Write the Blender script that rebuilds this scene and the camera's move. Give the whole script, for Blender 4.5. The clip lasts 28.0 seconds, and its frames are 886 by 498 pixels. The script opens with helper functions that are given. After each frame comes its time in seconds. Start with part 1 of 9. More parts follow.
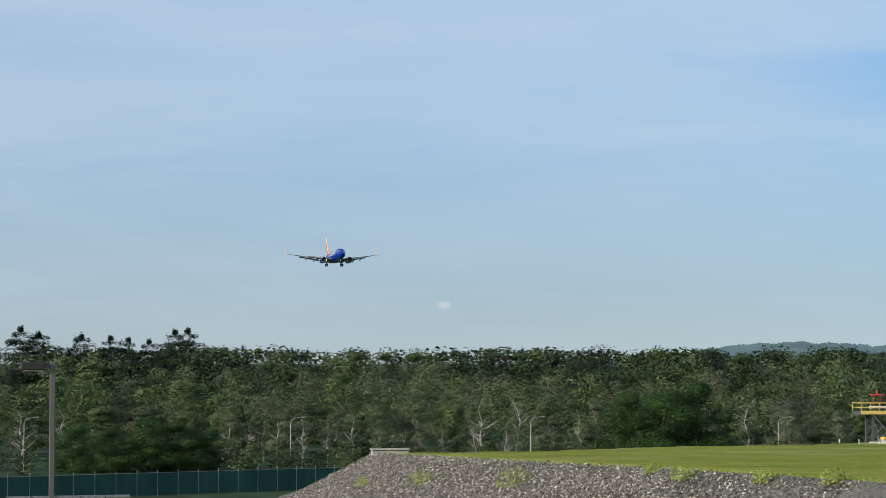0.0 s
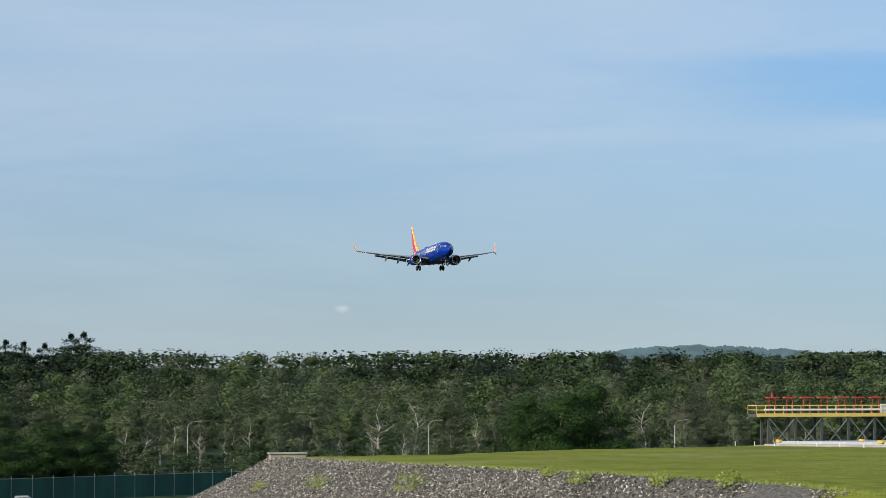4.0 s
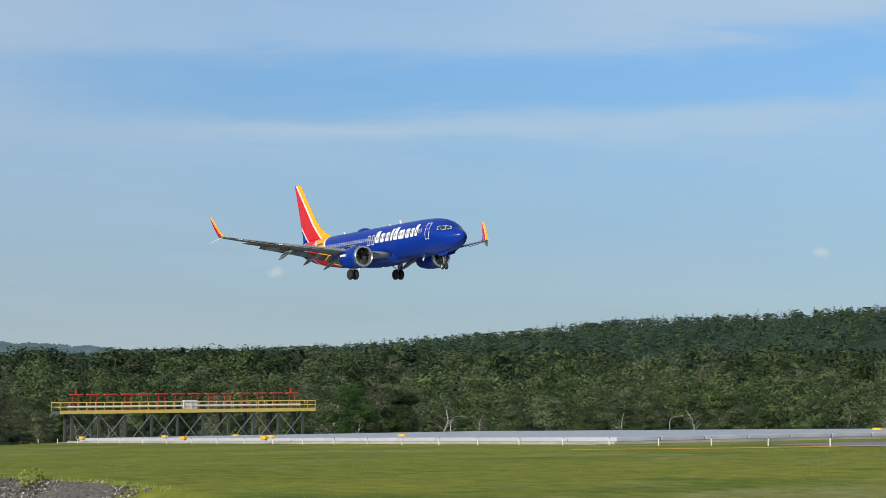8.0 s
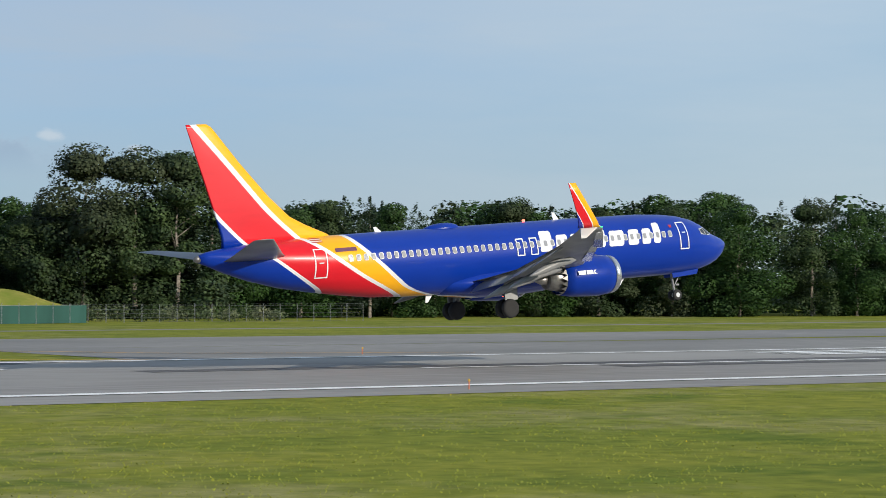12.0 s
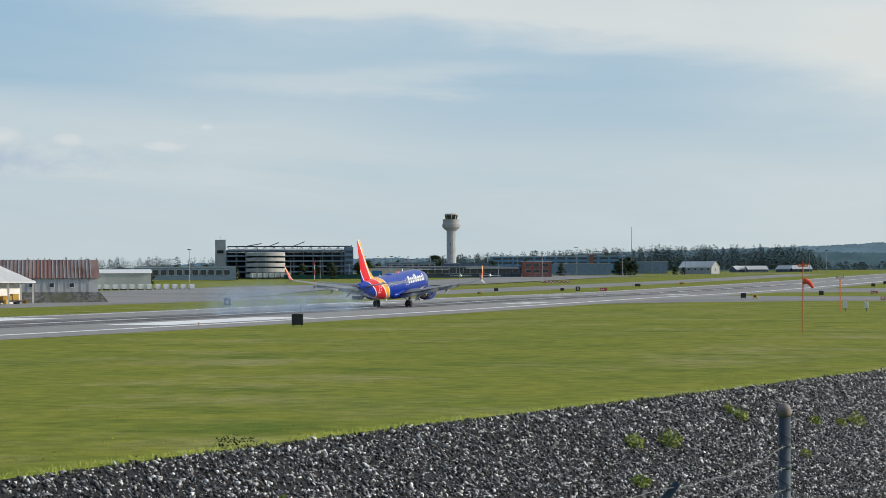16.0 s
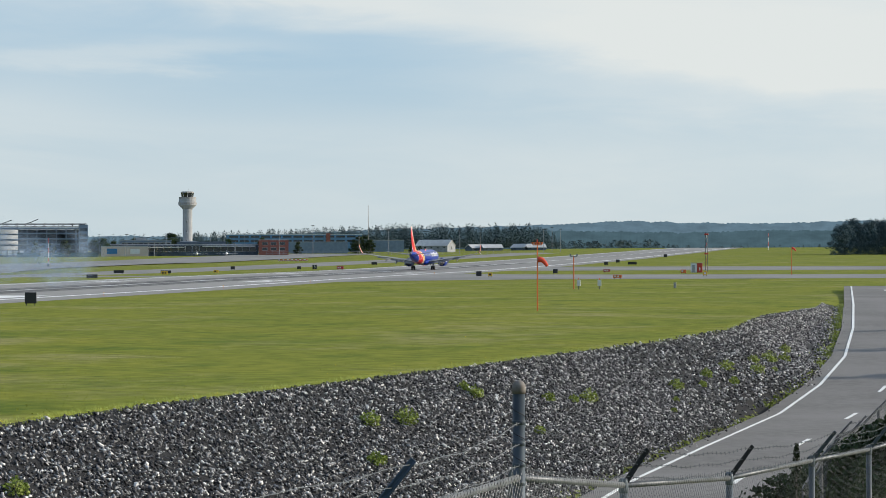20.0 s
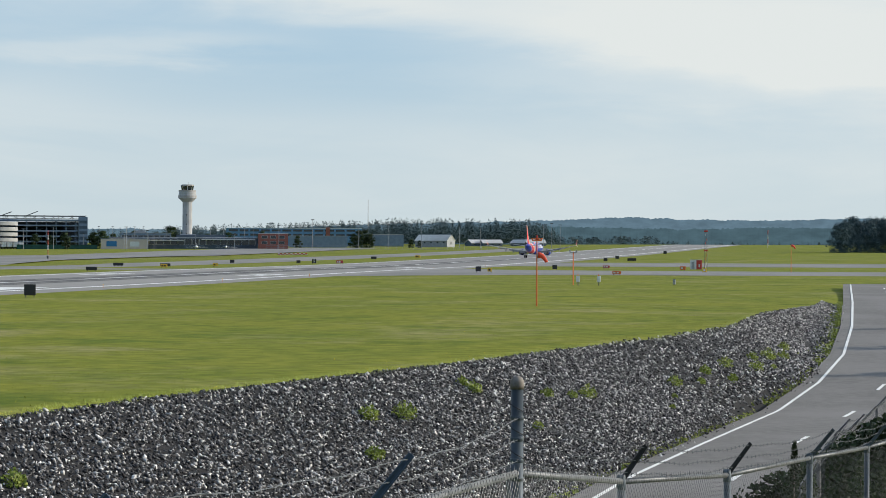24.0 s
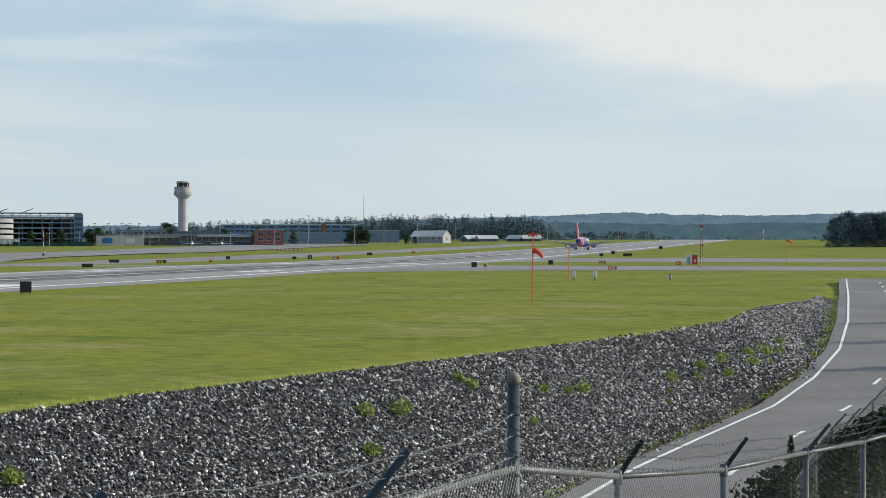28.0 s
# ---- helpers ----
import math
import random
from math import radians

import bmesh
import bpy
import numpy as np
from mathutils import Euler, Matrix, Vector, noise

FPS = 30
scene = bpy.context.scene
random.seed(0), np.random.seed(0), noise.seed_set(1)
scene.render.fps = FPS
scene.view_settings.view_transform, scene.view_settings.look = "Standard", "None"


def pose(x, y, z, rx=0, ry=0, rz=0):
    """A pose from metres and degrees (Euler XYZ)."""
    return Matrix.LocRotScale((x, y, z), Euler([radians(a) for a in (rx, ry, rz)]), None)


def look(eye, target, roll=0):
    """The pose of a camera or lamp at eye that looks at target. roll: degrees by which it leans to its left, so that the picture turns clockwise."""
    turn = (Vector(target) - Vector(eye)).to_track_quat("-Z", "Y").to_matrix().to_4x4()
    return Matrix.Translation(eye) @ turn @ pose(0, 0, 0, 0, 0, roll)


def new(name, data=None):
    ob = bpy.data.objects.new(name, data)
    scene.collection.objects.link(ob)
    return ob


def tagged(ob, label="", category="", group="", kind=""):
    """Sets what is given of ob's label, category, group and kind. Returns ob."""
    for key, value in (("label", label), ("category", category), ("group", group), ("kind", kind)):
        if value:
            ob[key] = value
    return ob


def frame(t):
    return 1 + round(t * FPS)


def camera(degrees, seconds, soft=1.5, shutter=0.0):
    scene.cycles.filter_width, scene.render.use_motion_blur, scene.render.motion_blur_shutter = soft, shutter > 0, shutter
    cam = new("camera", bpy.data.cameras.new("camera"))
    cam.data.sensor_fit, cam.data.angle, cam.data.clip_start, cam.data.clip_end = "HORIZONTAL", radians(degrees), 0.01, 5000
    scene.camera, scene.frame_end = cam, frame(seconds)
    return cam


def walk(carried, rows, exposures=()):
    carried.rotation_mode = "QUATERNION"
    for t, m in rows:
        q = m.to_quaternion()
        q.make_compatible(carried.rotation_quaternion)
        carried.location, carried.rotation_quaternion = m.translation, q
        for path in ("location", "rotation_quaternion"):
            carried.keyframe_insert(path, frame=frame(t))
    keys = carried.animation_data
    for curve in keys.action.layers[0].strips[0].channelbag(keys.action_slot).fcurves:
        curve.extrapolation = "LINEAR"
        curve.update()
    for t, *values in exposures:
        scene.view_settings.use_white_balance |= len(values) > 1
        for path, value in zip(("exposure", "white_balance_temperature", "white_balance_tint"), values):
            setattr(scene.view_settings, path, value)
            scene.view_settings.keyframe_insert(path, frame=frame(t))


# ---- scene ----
# ---- camera: stands still on a rise above the runway and pans after the airliner ----
EYE_Z = 5.1
PAN = [  # seconds, heading from north (+y) to east (+x), tilt up, roll
    (0.0, -79.34, 2.60, 0.15),
    (0.5, -79.27, 2.61, 0.07),
    (1.0, -79.17, 2.58, -0.03),
    (1.5, -79.01, 2.55, -0.08),
    (2.0, -78.83, 2.56, -0.12),
    (2.5, -78.56, 2.61, -0.05),
    (3.0, -78.10, 2.63, 0.00),
    (3.5, -77.55, 2.66, 0.03),
    (4.0, -76.90, 2.69, 0.05),
    (4.5, -76.01, 2.69, 0.06),
    (5.0, -74.86, 2.64, 0.11),
    (5.5, -73.42, 2.62, 0.09),
    (6.0, -71.72, 2.67, 0.02),
    (6.5, -69.71, 2.74, -0.03),
    (7.0, -67.21, 2.71, -0.08),
    (7.5, -64.18, 2.65, -0.02),
    (8.0, -60.43, 2.62, -0.03),
    (8.5, -55.66, 2.58, -0.04),
    (9.0, -49.25, 2.52, -0.01),
    (9.5, -40.61, 2.37, 0.02),
    (10.0, -29.49, 2.15, 0.05),
    (10.5, -15.80, 1.86, -0.03),
    (11.0, 0.40, 1.42, -0.11),
    (11.5, 16.33, 1.02, 0.13),
    (12.0, 31.90, 0.97, 0.05),
    (12.5, 43.80, 0.92, 0.00),
    (13.0, 52.30, 0.88, 0.00),
    (13.5, 58.88, 0.87, -0.02),
    (14.0, 63.50, 0.88, -0.06),
    (14.5, 67.01, 0.87, -0.10),
    (15.0, 69.79, 0.86, -0.16),
    (15.5, 72.08, 0.87, -0.17),
    (16.0, 73.93, 0.84, -0.21),
    (16.5, 75.40, 0.73, -0.15),
    (17.0, 76.58, 0.66, -0.08),
    (17.5, 77.57, 0.62, -0.13),
    (18.0, 78.48, 0.54, -0.23),
    (18.5, 79.26, 0.47, -0.20),
    (19.0, 79.81, 0.41, -0.21),
    (19.5, 80.10, 0.37, -0.21),
    (20.0, 80.20, 0.30, -0.18),
    (20.5, 80.24, 0.20, -0.17),
    (21.0, 80.18, 0.14, -0.02),
    (21.5, 80.11, 0.15, 0.08),
    (23.5, 80.21, 0.18, 0.18),
    (24.0, 80.21, 0.18, 0.25),
    (24.5, 80.21, 0.21, 0.29),
    (25.0, 80.23, 0.19, 0.29),
    (25.5, 80.27, 0.15, 0.30),
    (26.0, 80.29, 0.11, 0.29),
    (26.5, 80.30, 0.08, 0.30),
    (27.0, 80.32, 0.07, 0.28),
    (27.5, 80.33, 0.07, 0.21),
    (28.0, 80.31, 0.08, 0.06),
]


def panned(yaw, tilt, roll):
    return pose(0, 0, EYE_Z, 90 + tilt, 0, -yaw) @ pose(0, 0, 0, 0, 0, roll)


cam = camera(20.9, 28.0, soft=0.85, shutter=0.03)
walk(cam, [(t, panned(a, b, c)) for t, a, b, c in PAN], exposures=[(0, 0.24), (5, 0.16), (8, 0.04), (10, 0.04), (11, 0.1), (11.5, 0.16), (13.5, 0.12), (17, 0.16), (20, 0.25), (28, 0.28)])

# ---- daylight: low sun from behind the camera, thin streaky cloud ----
SUN_TO = Vector((6.8, -20, 7.3)).normalized()


def make_world():
    w = bpy.data.worlds.new("sky")
    scene.world = w
    w.use_nodes = True
    nt = w.node_tree
    nt.nodes.clear()
    N = nt.nodes.new
    L = nt.links.new

    def math_(op, a, b=None, c=None, clamp=False):
        n = N("ShaderNodeMath")
        n.operation, n.use_clamp = op, clamp
        for i, v in enumerate((a, b, c)):
            if v is None:
                continue
            if isinstance(v, (int, float)):
                n.inputs[i].default_value = v
            else:
                L(v, n.inputs[i])
        return n.outputs[0]

    def ramp(v, a, b):
        n = N("ShaderNodeMapRange")
        n.interpolation_type = "SMOOTHSTEP"
        L(v, n.inputs[0])
        n.inputs[1].default_value, n.inputs[2].default_value = a, b
        return n.outputs[0]

    def mix(f, a, b):
        n = N("ShaderNodeMix")
        n.data_type = "RGBA"
        if isinstance(f, (int, float)):
            n.inputs[0].default_value = f
        else:
            L(f, n.inputs[0])
        for i, v in ((6, a), (7, b)):
            if isinstance(v, tuple):
                n.inputs[i].default_value = (*v, 1)
            else:
                L(v, n.inputs[i])
        return n.outputs[2]

    def noise_(vec, scale, detail, rough=0.55, dist=0.0):
        n = N("ShaderNodeTexNoise")
        L(vec, n.inputs["Vector"])
        n.inputs["Scale"].default_value, n.inputs["Detail"].default_value = scale, detail
        n.inputs["Roughness"].default_value, n.inputs["Distortion"].default_value = rough, dist
        return n.outputs[0]

    def vec(x, y, z):
        n = N("ShaderNodeCombineXYZ")
        for i, v in enumerate((x, y, z)):
            if isinstance(v, (int, float)):
                n.inputs[i].default_value = v
            else:
                L(v, n.inputs[i])
        return n.outputs[0]

    co = N("ShaderNodeTexCoord")
    sep = N("ShaderNodeSeparateXYZ")
    L(co.outputs["Generated"], sep.inputs[0])
    X, Y, Z = sep.outputs
    sky = N("ShaderNodeTexSky")
    sky.sky_type, sky.sun_disc = "NISHITA", False
    sky.sun_elevation = math.asin(SUN_TO.z)
    sky.sun_rotation = math.atan2(SUN_TO.x, SUN_TO.y)
    sky.altitude, sky.air_density, sky.dust_density, sky.ozone_density = 80, 1.0, 0.0, 3.0
    az = math_("ARCTAN2", X, Y)
    el = math_("ARCSINE", Z)
    # thin high cloud: pale sheets and streaks with blue gaps, each at its heading and height in degrees
    A, E = math_("MULTIPLY", az, 57.2958), math_("MULTIPLY", el, 57.2958)
    s1 = noise_(vec(math_("MULTIPLY", az, 3.2), math_("MULTIPLY", math_("ADD", el, math_("MULTIPLY", az, 0.03)), 20.0), 0.35), 1.25, 6, 0.55, 0.5)
    s2 = noise_(vec(math_("MULTIPLY", az, 11.0), math_("MULTIPLY", el, 58.0), 0.1), 1.1, 6, 0.6, 0.5)
    Ew = math_("ADD", E, math_("ADD", math_("MULTIPLY", math_("SUBTRACT", s1, 0.5), 2.2), math_("MULTIPLY", math_("SUBTRACT", s2, 0.5), 0.9)))
    east = ramp(A, 20.0, 62.0)

    def band(a0, a1, da, lo, hi, slope, soft, gain):
        """A sheet of cloud (or a gap, if negative) between two headings and two heights."""
        tilted = math_("SUBTRACT", Ew, math_("MULTIPLY", math_("SUBTRACT", A, (a0 + a1) / 2), slope))
        side = math_("MULTIPLY", ramp(A, a0 - da, a0 + da), ramp(A, a1 + da, a1 - da))
        up = math_("MULTIPLY", ramp(tilted, lo - soft, lo + soft), ramp(tilted, hi + soft, hi - soft))
        return math_("MULTIPLY", math_("MULTIPLY", side, up), gain)

    veil = math_("ADD", 0.46, math_("MULTIPLY", math_("SUBTRACT", s1, 0.5), 0.55))
    veil = math_("ADD", veil, math_("MULTIPLY", math_("SUBTRACT", s2, 0.5), 0.22))
    for spec in SHEETS:
        veil = math_("ADD", veil, band(*spec))
    low = ramp(E, 3.9, 2.2)
    veil = math_("ADD", veil, math_("MULTIPLY", math_("MULTIPLY", east, low), 0.20))
    veil = math_("MINIMUM", math_("MAXIMUM", veil, 0.02), 1.08)
    tint = N("ShaderNodeMix")
    tint.data_type, tint.blend_type = "RGBA", "MULTIPLY"
    tint.inputs[0].default_value = 1.0
    L(sky.outputs[0], tint.inputs[6])
    L(mix(ramp(el, 0.0, 0.16), SKY_LOW, SKY_TINT), tint.inputs[7])
    clear = mix(math_("MULTIPLY", east, 0.7), tint.outputs[2], SKY_EAST)
    col = mix(math_("MULTIPLY", veil, 0.86), clear, mix(east, mix(math_("MULTIPLY", ramp(az, -0.5, 0.0), ramp(az, 0.9, 0.4)), mix(ramp(A, -76.0, -54.0), CLOUD_THIN, CLOUD_MID), CLOUD_NORTH), CLOUD_EAST))
    # a long bank of heaped grey cloud low in the north, crisp on top and fading below
    heap = noise_(vec(math_("MULTIPLY", az, 34.0), math_("MULTIPLY", el, 60.0), 2.2), 1.0, 8, 0.62, 0.35)
    heap2 = noise_(vec(math_("MULTIPLY", az, 70.0), math_("MULTIPLY", el, 120.0), 1.2), 1.0, 6, 0.6, 0.2)
    swell = noise_(vec(math_("MULTIPLY", az, 9.0), 0.0, 4.1), 1.0, 2)
    d = math_("ADD", math_("SUBTRACT", 0.0735, el), math_("ADD", math_("MULTIPLY", math_("SUBTRACT", heap, 0.5), 0.034), math_("MULTIPLY", math_("SUBTRACT", swell, 0.5), 0.022)))
    sect = math_("MULTIPLY", ramp(az, -0.17, -0.02), ramp(az, 0.47, 0.30))
    d = math_("SUBTRACT", d, math_("MULTIPLY", math_("SUBTRACT", 1.0, sect), 0.02))
    bank = math_("MULTIPLY", ramp(d, -0.0005, 0.0035), ramp(el, 0.042, 0.064))
    bank = math_("MULTIPLY", bank, sect)
    rim = math_("SUBTRACT", 1.0, ramp(math_("ADD", d, math_("MULTIPLY", math_("SUBTRACT", heap2, 0.5), 0.02)), -0.002, 0.011))
    grey = mix(math_("MULTIPLY", rim, 0.45), CLOUD_GREY, CLOUD_THIN)
    col = mix(math_("MULTIPLY", bank, 0.95), col, grey)

    def blot(a0, e0, w, h, crisp):
        """One small cloud at a heading (degrees) and height (radians)."""
        u = math_("DIVIDE", math_("SUBTRACT", az, radians(a0)), w)
        v = math_("DIVIDE", math_("SUBTRACT", el, e0), h)
        r2 = math_("SQRT", math_("ADD", math_("MULTIPLY", u, u), math_("MULTIPLY", v, v)))
        return ramp(math_("ADD", math_("SUBTRACT", 1.0, r2), math_("MULTIPLY", math_("SUBTRACT", heap2, 0.5), 2.2)), 0.05, crisp)

    soft = math_("MULTIPLY", blot(63.0, 0.052, 0.075, 0.0105, 1.3), 0.75)
    col = mix(soft, col, mix(0.5, CLOUD_GREY, CLOUD_THIN))
    white = None
    for a0, e0, w, h in ((63.5, 0.0612, 0.010, 0.0045), (65.1, 0.0598, 0.008, 0.003), (67.3, 0.0575, 0.011, 0.0028), (68.3, 0.0655, 0.004, 0.002), (-51.5, 0.044, 0.006, 0.004), (-64.4, 0.036, 0.005, 0.003), (-79.3, 0.0222, 0.004, 0.002), (22.6, 0.0635, 0.006, 0.0035), (24.6, 0.058, 0.005, 0.0025)):
        p = blot(a0, e0, w, h, 0.9)
        white = p if white is None else math_("MAXIMUM", white, p)
    col = mix(math_("MULTIPLY", white, 0.32), col, CLOUD_WHITE)
    bg = N("ShaderNodeBackground")
    L(col, bg.inputs[0])
    bg.inputs[1].default_value = SKY_STRENGTH
    out = N("ShaderNodeOutputWorld")
    L(bg.outputs[0], out.inputs[0])


SHEETS = [  # headings from and to, softness, heights from and to, slope, softness, gain
    (-130, -66, 7, 4.6, 14, 0.02, 1.2, 0.26), (-130, -74, 8, -2, 3.6, 0.0, 1.2, 0.06),
    (-70, -40, 5, 6.1, 7.6, 0.03, 0.5, -0.52), (-64, -34, 6, 2.2, 5.0, 0.0, 0.8, -0.12),
    (-66, -50, 3, 5.5, 6.1, 0.03, 0.25, 0.34), (-58, -44, 6, 7.9, 16, 0.02, 0.5, 0.42), (-46, -6, 4, 4.9, 7.7, 0.01, 0.35, 0.42), (-36, -8, 6, 0.0, 4.6, 0.0, 0.6, 0.14),
    (-8, 44, 8, -2, 14, 0.0, 2.0, 0.14), (-18, 8, 4, 0, 9, 0.0, 1.0, 0.16), (2, 34, 8, 5.6, 7.0, 0.04, 0.5, 0.18),
    (44, 68, 6, 4.5, 12, -0.03, 0.6, -0.36), (55, 72, 3, 2.5, 4.4, 0.0, 0.6, 0.22),
    (66, 130, 3.0, 3.3, 14, -0.10, 0.45, 0.36), (81, 130, 3.5, 2.9, 6.0, -0.03, 0.6, 0.30), (70, 86, 4, 3.5, 5.1, -0.03, 0.5, -0.13), (68, 76, 2.5, 4.55, 4.95, -0.02, 0.2, 0.30), (67.5, 80, 1.2, 5.9, 6.8, -0.06, 0.2, 0.22),
]
SKY_STRENGTH = 0.094
SKY_LOW = (0.40, 0.56, 0.87)
SKY_TINT = (0.70, 0.90, 1.17)
SKY_EAST = (3.7, 5.4, 6.6)
CLOUD_EAST = (7.0, 7.25, 7.05)
CLOUD_MID = (4.75, 6.1, 7.35)
CLOUD_NORTH = (4.3, 5.0, 5.75)
CLOUD_THIN = (5.15, 6.15, 7.15)
CLOUD_GREY = (2.8, 3.7, 5.0)
CLOUD_WHITE = (8.0, 7.9, 7.7)
make_world()
lamp = bpy.data.lights.new("sun", "SUN")
lamp.energy, lamp.angle, lamp.color = 4.0, radians(0.6), (1.0, 0.91, 0.78)
sun = new("sun", lamp)
sun.matrix_world = look((0, -300, 200), Vector((0, -300, 200)) - SUN_TO)

# ---- materials ----
def shader(name, rough=0.7, metal=0.0, spec=0.5):
    m = bpy.data.materials.new(name)
    m.use_nodes = True
    b = m.node_tree.nodes["Principled BSDF"]
    b.inputs["Roughness"].default_value, b.inputs["Metallic"].default_value = rough, metal
    b.inputs["Specular IOR Level"].default_value = spec
    return m, m.node_tree.nodes, m.node_tree.links, b


def surface(name, c1, c2, scale=1.0, rough=0.75, metal=0.0, bump=0.0, bscale=None, c3=None, big=0.05, stretch=(1, 1, 1), spec=0.4, vary=0.0, coord="Object", amount=1.0, lo=0.35, hi=0.68):
    """Two colours mottled by fine noise, a third in large patches, fine relief, and a change from piece to piece."""
    m, nodes, links, b = shader(name, rough, metal, spec)
    tc = nodes.new("ShaderNodeTexCoord")
    mp = nodes.new("ShaderNodeMapping")
    mp.inputs["Scale"].default_value = stretch
    links.new(tc.outputs[coord], mp.inputs[0])
    n = nodes.new("ShaderNodeTexNoise")
    n.inputs["Scale"].default_value, n.inputs["Detail"].default_value = scale, 6
    links.new(mp.outputs[0], n.inputs["Vector"])
    r = nodes.new("ShaderNodeValToRGB")
    r.color_ramp.elements[0].position, r.color_ramp.elements[1].position = lo, hi
    r.color_ramp.elements[0].color, r.color_ramp.elements[1].color = (*c1, 1), (*c2, 1)
    links.new(n.outputs[0], r.inputs[0])
    out = r.outputs[0]
    if c3:
        n2 = nodes.new("ShaderNodeTexNoise")
        n2.inputs["Scale"].default_value, n2.inputs["Detail"].default_value = big, 4
        links.new(mp.outputs[0], n2.inputs["Vector"])
        r2 = nodes.new("ShaderNodeMapRange")
        r2.inputs[1].default_value, r2.inputs[2].default_value, r2.inputs[4].default_value = 0.42, 0.66, amount
        links.new(n2.outputs[0], r2.inputs[0])
        mx = nodes.new("ShaderNodeMix")
        mx.data_type = "RGBA"
        links.new(r2.outputs[0], mx.inputs[0])
        links.new(out, mx.inputs[6])
        mx.inputs[7].default_value = (*c3, 1)
        out = mx.outputs[2]
    if vary:
        oi = nodes.new("ShaderNodeObjectInfo")
        geo = nodes.new("ShaderNodeNewGeometry")
        add = nodes.new("ShaderNodeMath")
        add.operation = "ADD"
        links.new(oi.outputs["Random"], add.inputs[0])
        links.new(geo.outputs["Random Per Island"], add.inputs[1])
        mr = nodes.new("ShaderNodeMapRange")
        mr.inputs[1].default_value, mr.inputs[2].default_value = 0, 2
        mr.inputs[3].default_value, mr.inputs[4].default_value = 1 - vary, 1 + vary
        links.new(add.outputs[0], mr.inputs[0])
        hs = nodes.new("ShaderNodeHueSaturation")
        links.new(mr.outputs[0], hs.inputs["Value"])
        links.new(out, hs.inputs["Color"])
        out = hs.outputs[0]
    links.new(out, b.inputs["Base Color"])
    if bump:
        n3 = nodes.new("ShaderNodeTexNoise")
        n3.inputs["Scale"].default_value, n3.inputs["Detail"].default_value = bscale or scale * 3, 5
        links.new(mp.outputs[0], n3.inputs["Vector"])
        bp = nodes.new("ShaderNodeBump")
        bp.inputs["Strength"].default_value, bp.inputs["Distance"].default_value = bump, 0.05
        links.new(n3.outputs[0], bp.inputs["Height"])
        links.new(bp.outputs[0], b.inputs["Normal"])
    return m


def paint(name, c, rough=0.4, metal=0.0, dirt=0.12, scale=1.5, spec=0.5):
    d = tuple(v * (1 - dirt) for v in c)
    return surface(name, d, c, scale, rough, metal, spec=spec)


def pieces(name, stops, rough):
    """Each loose piece takes its own tone from a ramp, mottled and slightly rough."""
    m, nodes, links, b = shader(name, rough, 0.0, 0.35)
    oi = nodes.new("ShaderNodeObjectInfo")
    geo = nodes.new("ShaderNodeNewGeometry")
    mul = nodes.new("ShaderNodeMath")
    mul.operation = "MULTIPLY_ADD"
    mul.inputs[1].default_value = 7.31
    links.new(oi.outputs["Random"], mul.inputs[0])
    links.new(geo.outputs["Random Per Island"], mul.inputs[2])
    fr = nodes.new("ShaderNodeMath")
    fr.operation = "FRACT"
    links.new(mul.outputs[0], fr.inputs[0])
    r = nodes.new("ShaderNodeValToRGB")
    while len(r.color_ramp.elements) < len(stops):
        r.color_ramp.elements.new(0.5)
    for el, (p, c) in zip(r.color_ramp.elements, stops):
        el.position, el.color = p, (*c, 1)
    links.new(fr.outputs[0], r.inputs[0])
    tc = nodes.new("ShaderNodeTexCoord")
    n = nodes.new("ShaderNodeTexNoise")
    n.inputs["Scale"].default_value, n.inputs["Detail"].default_value = 11, 5
    links.new(tc.outputs["Object"], n.inputs["Vector"])
    mr = nodes.new("ShaderNodeMapRange")
    mr.inputs[1].default_value, mr.inputs[2].default_value, mr.inputs[3].default_value, mr.inputs[4].default_value = 0.3, 0.7, 0.65, 1.3
    links.new(n.outputs[0], mr.inputs[0])
    hs = nodes.new("ShaderNodeHueSaturation")
    links.new(mr.outputs[0], hs.inputs["Value"])
    links.new(r.outputs[0], hs.inputs["Color"])
    links.new(hs.outputs[0], b.inputs["Base Color"])
    bp = nodes.new("ShaderNodeBump")
    bp.inputs["Strength"].default_value, bp.inputs["Distance"].default_value = 0.5, 0.03
    links.new(n.outputs[0], bp.inputs["Height"])
    links.new(bp.outputs[0], b.inputs["Normal"])
    return m


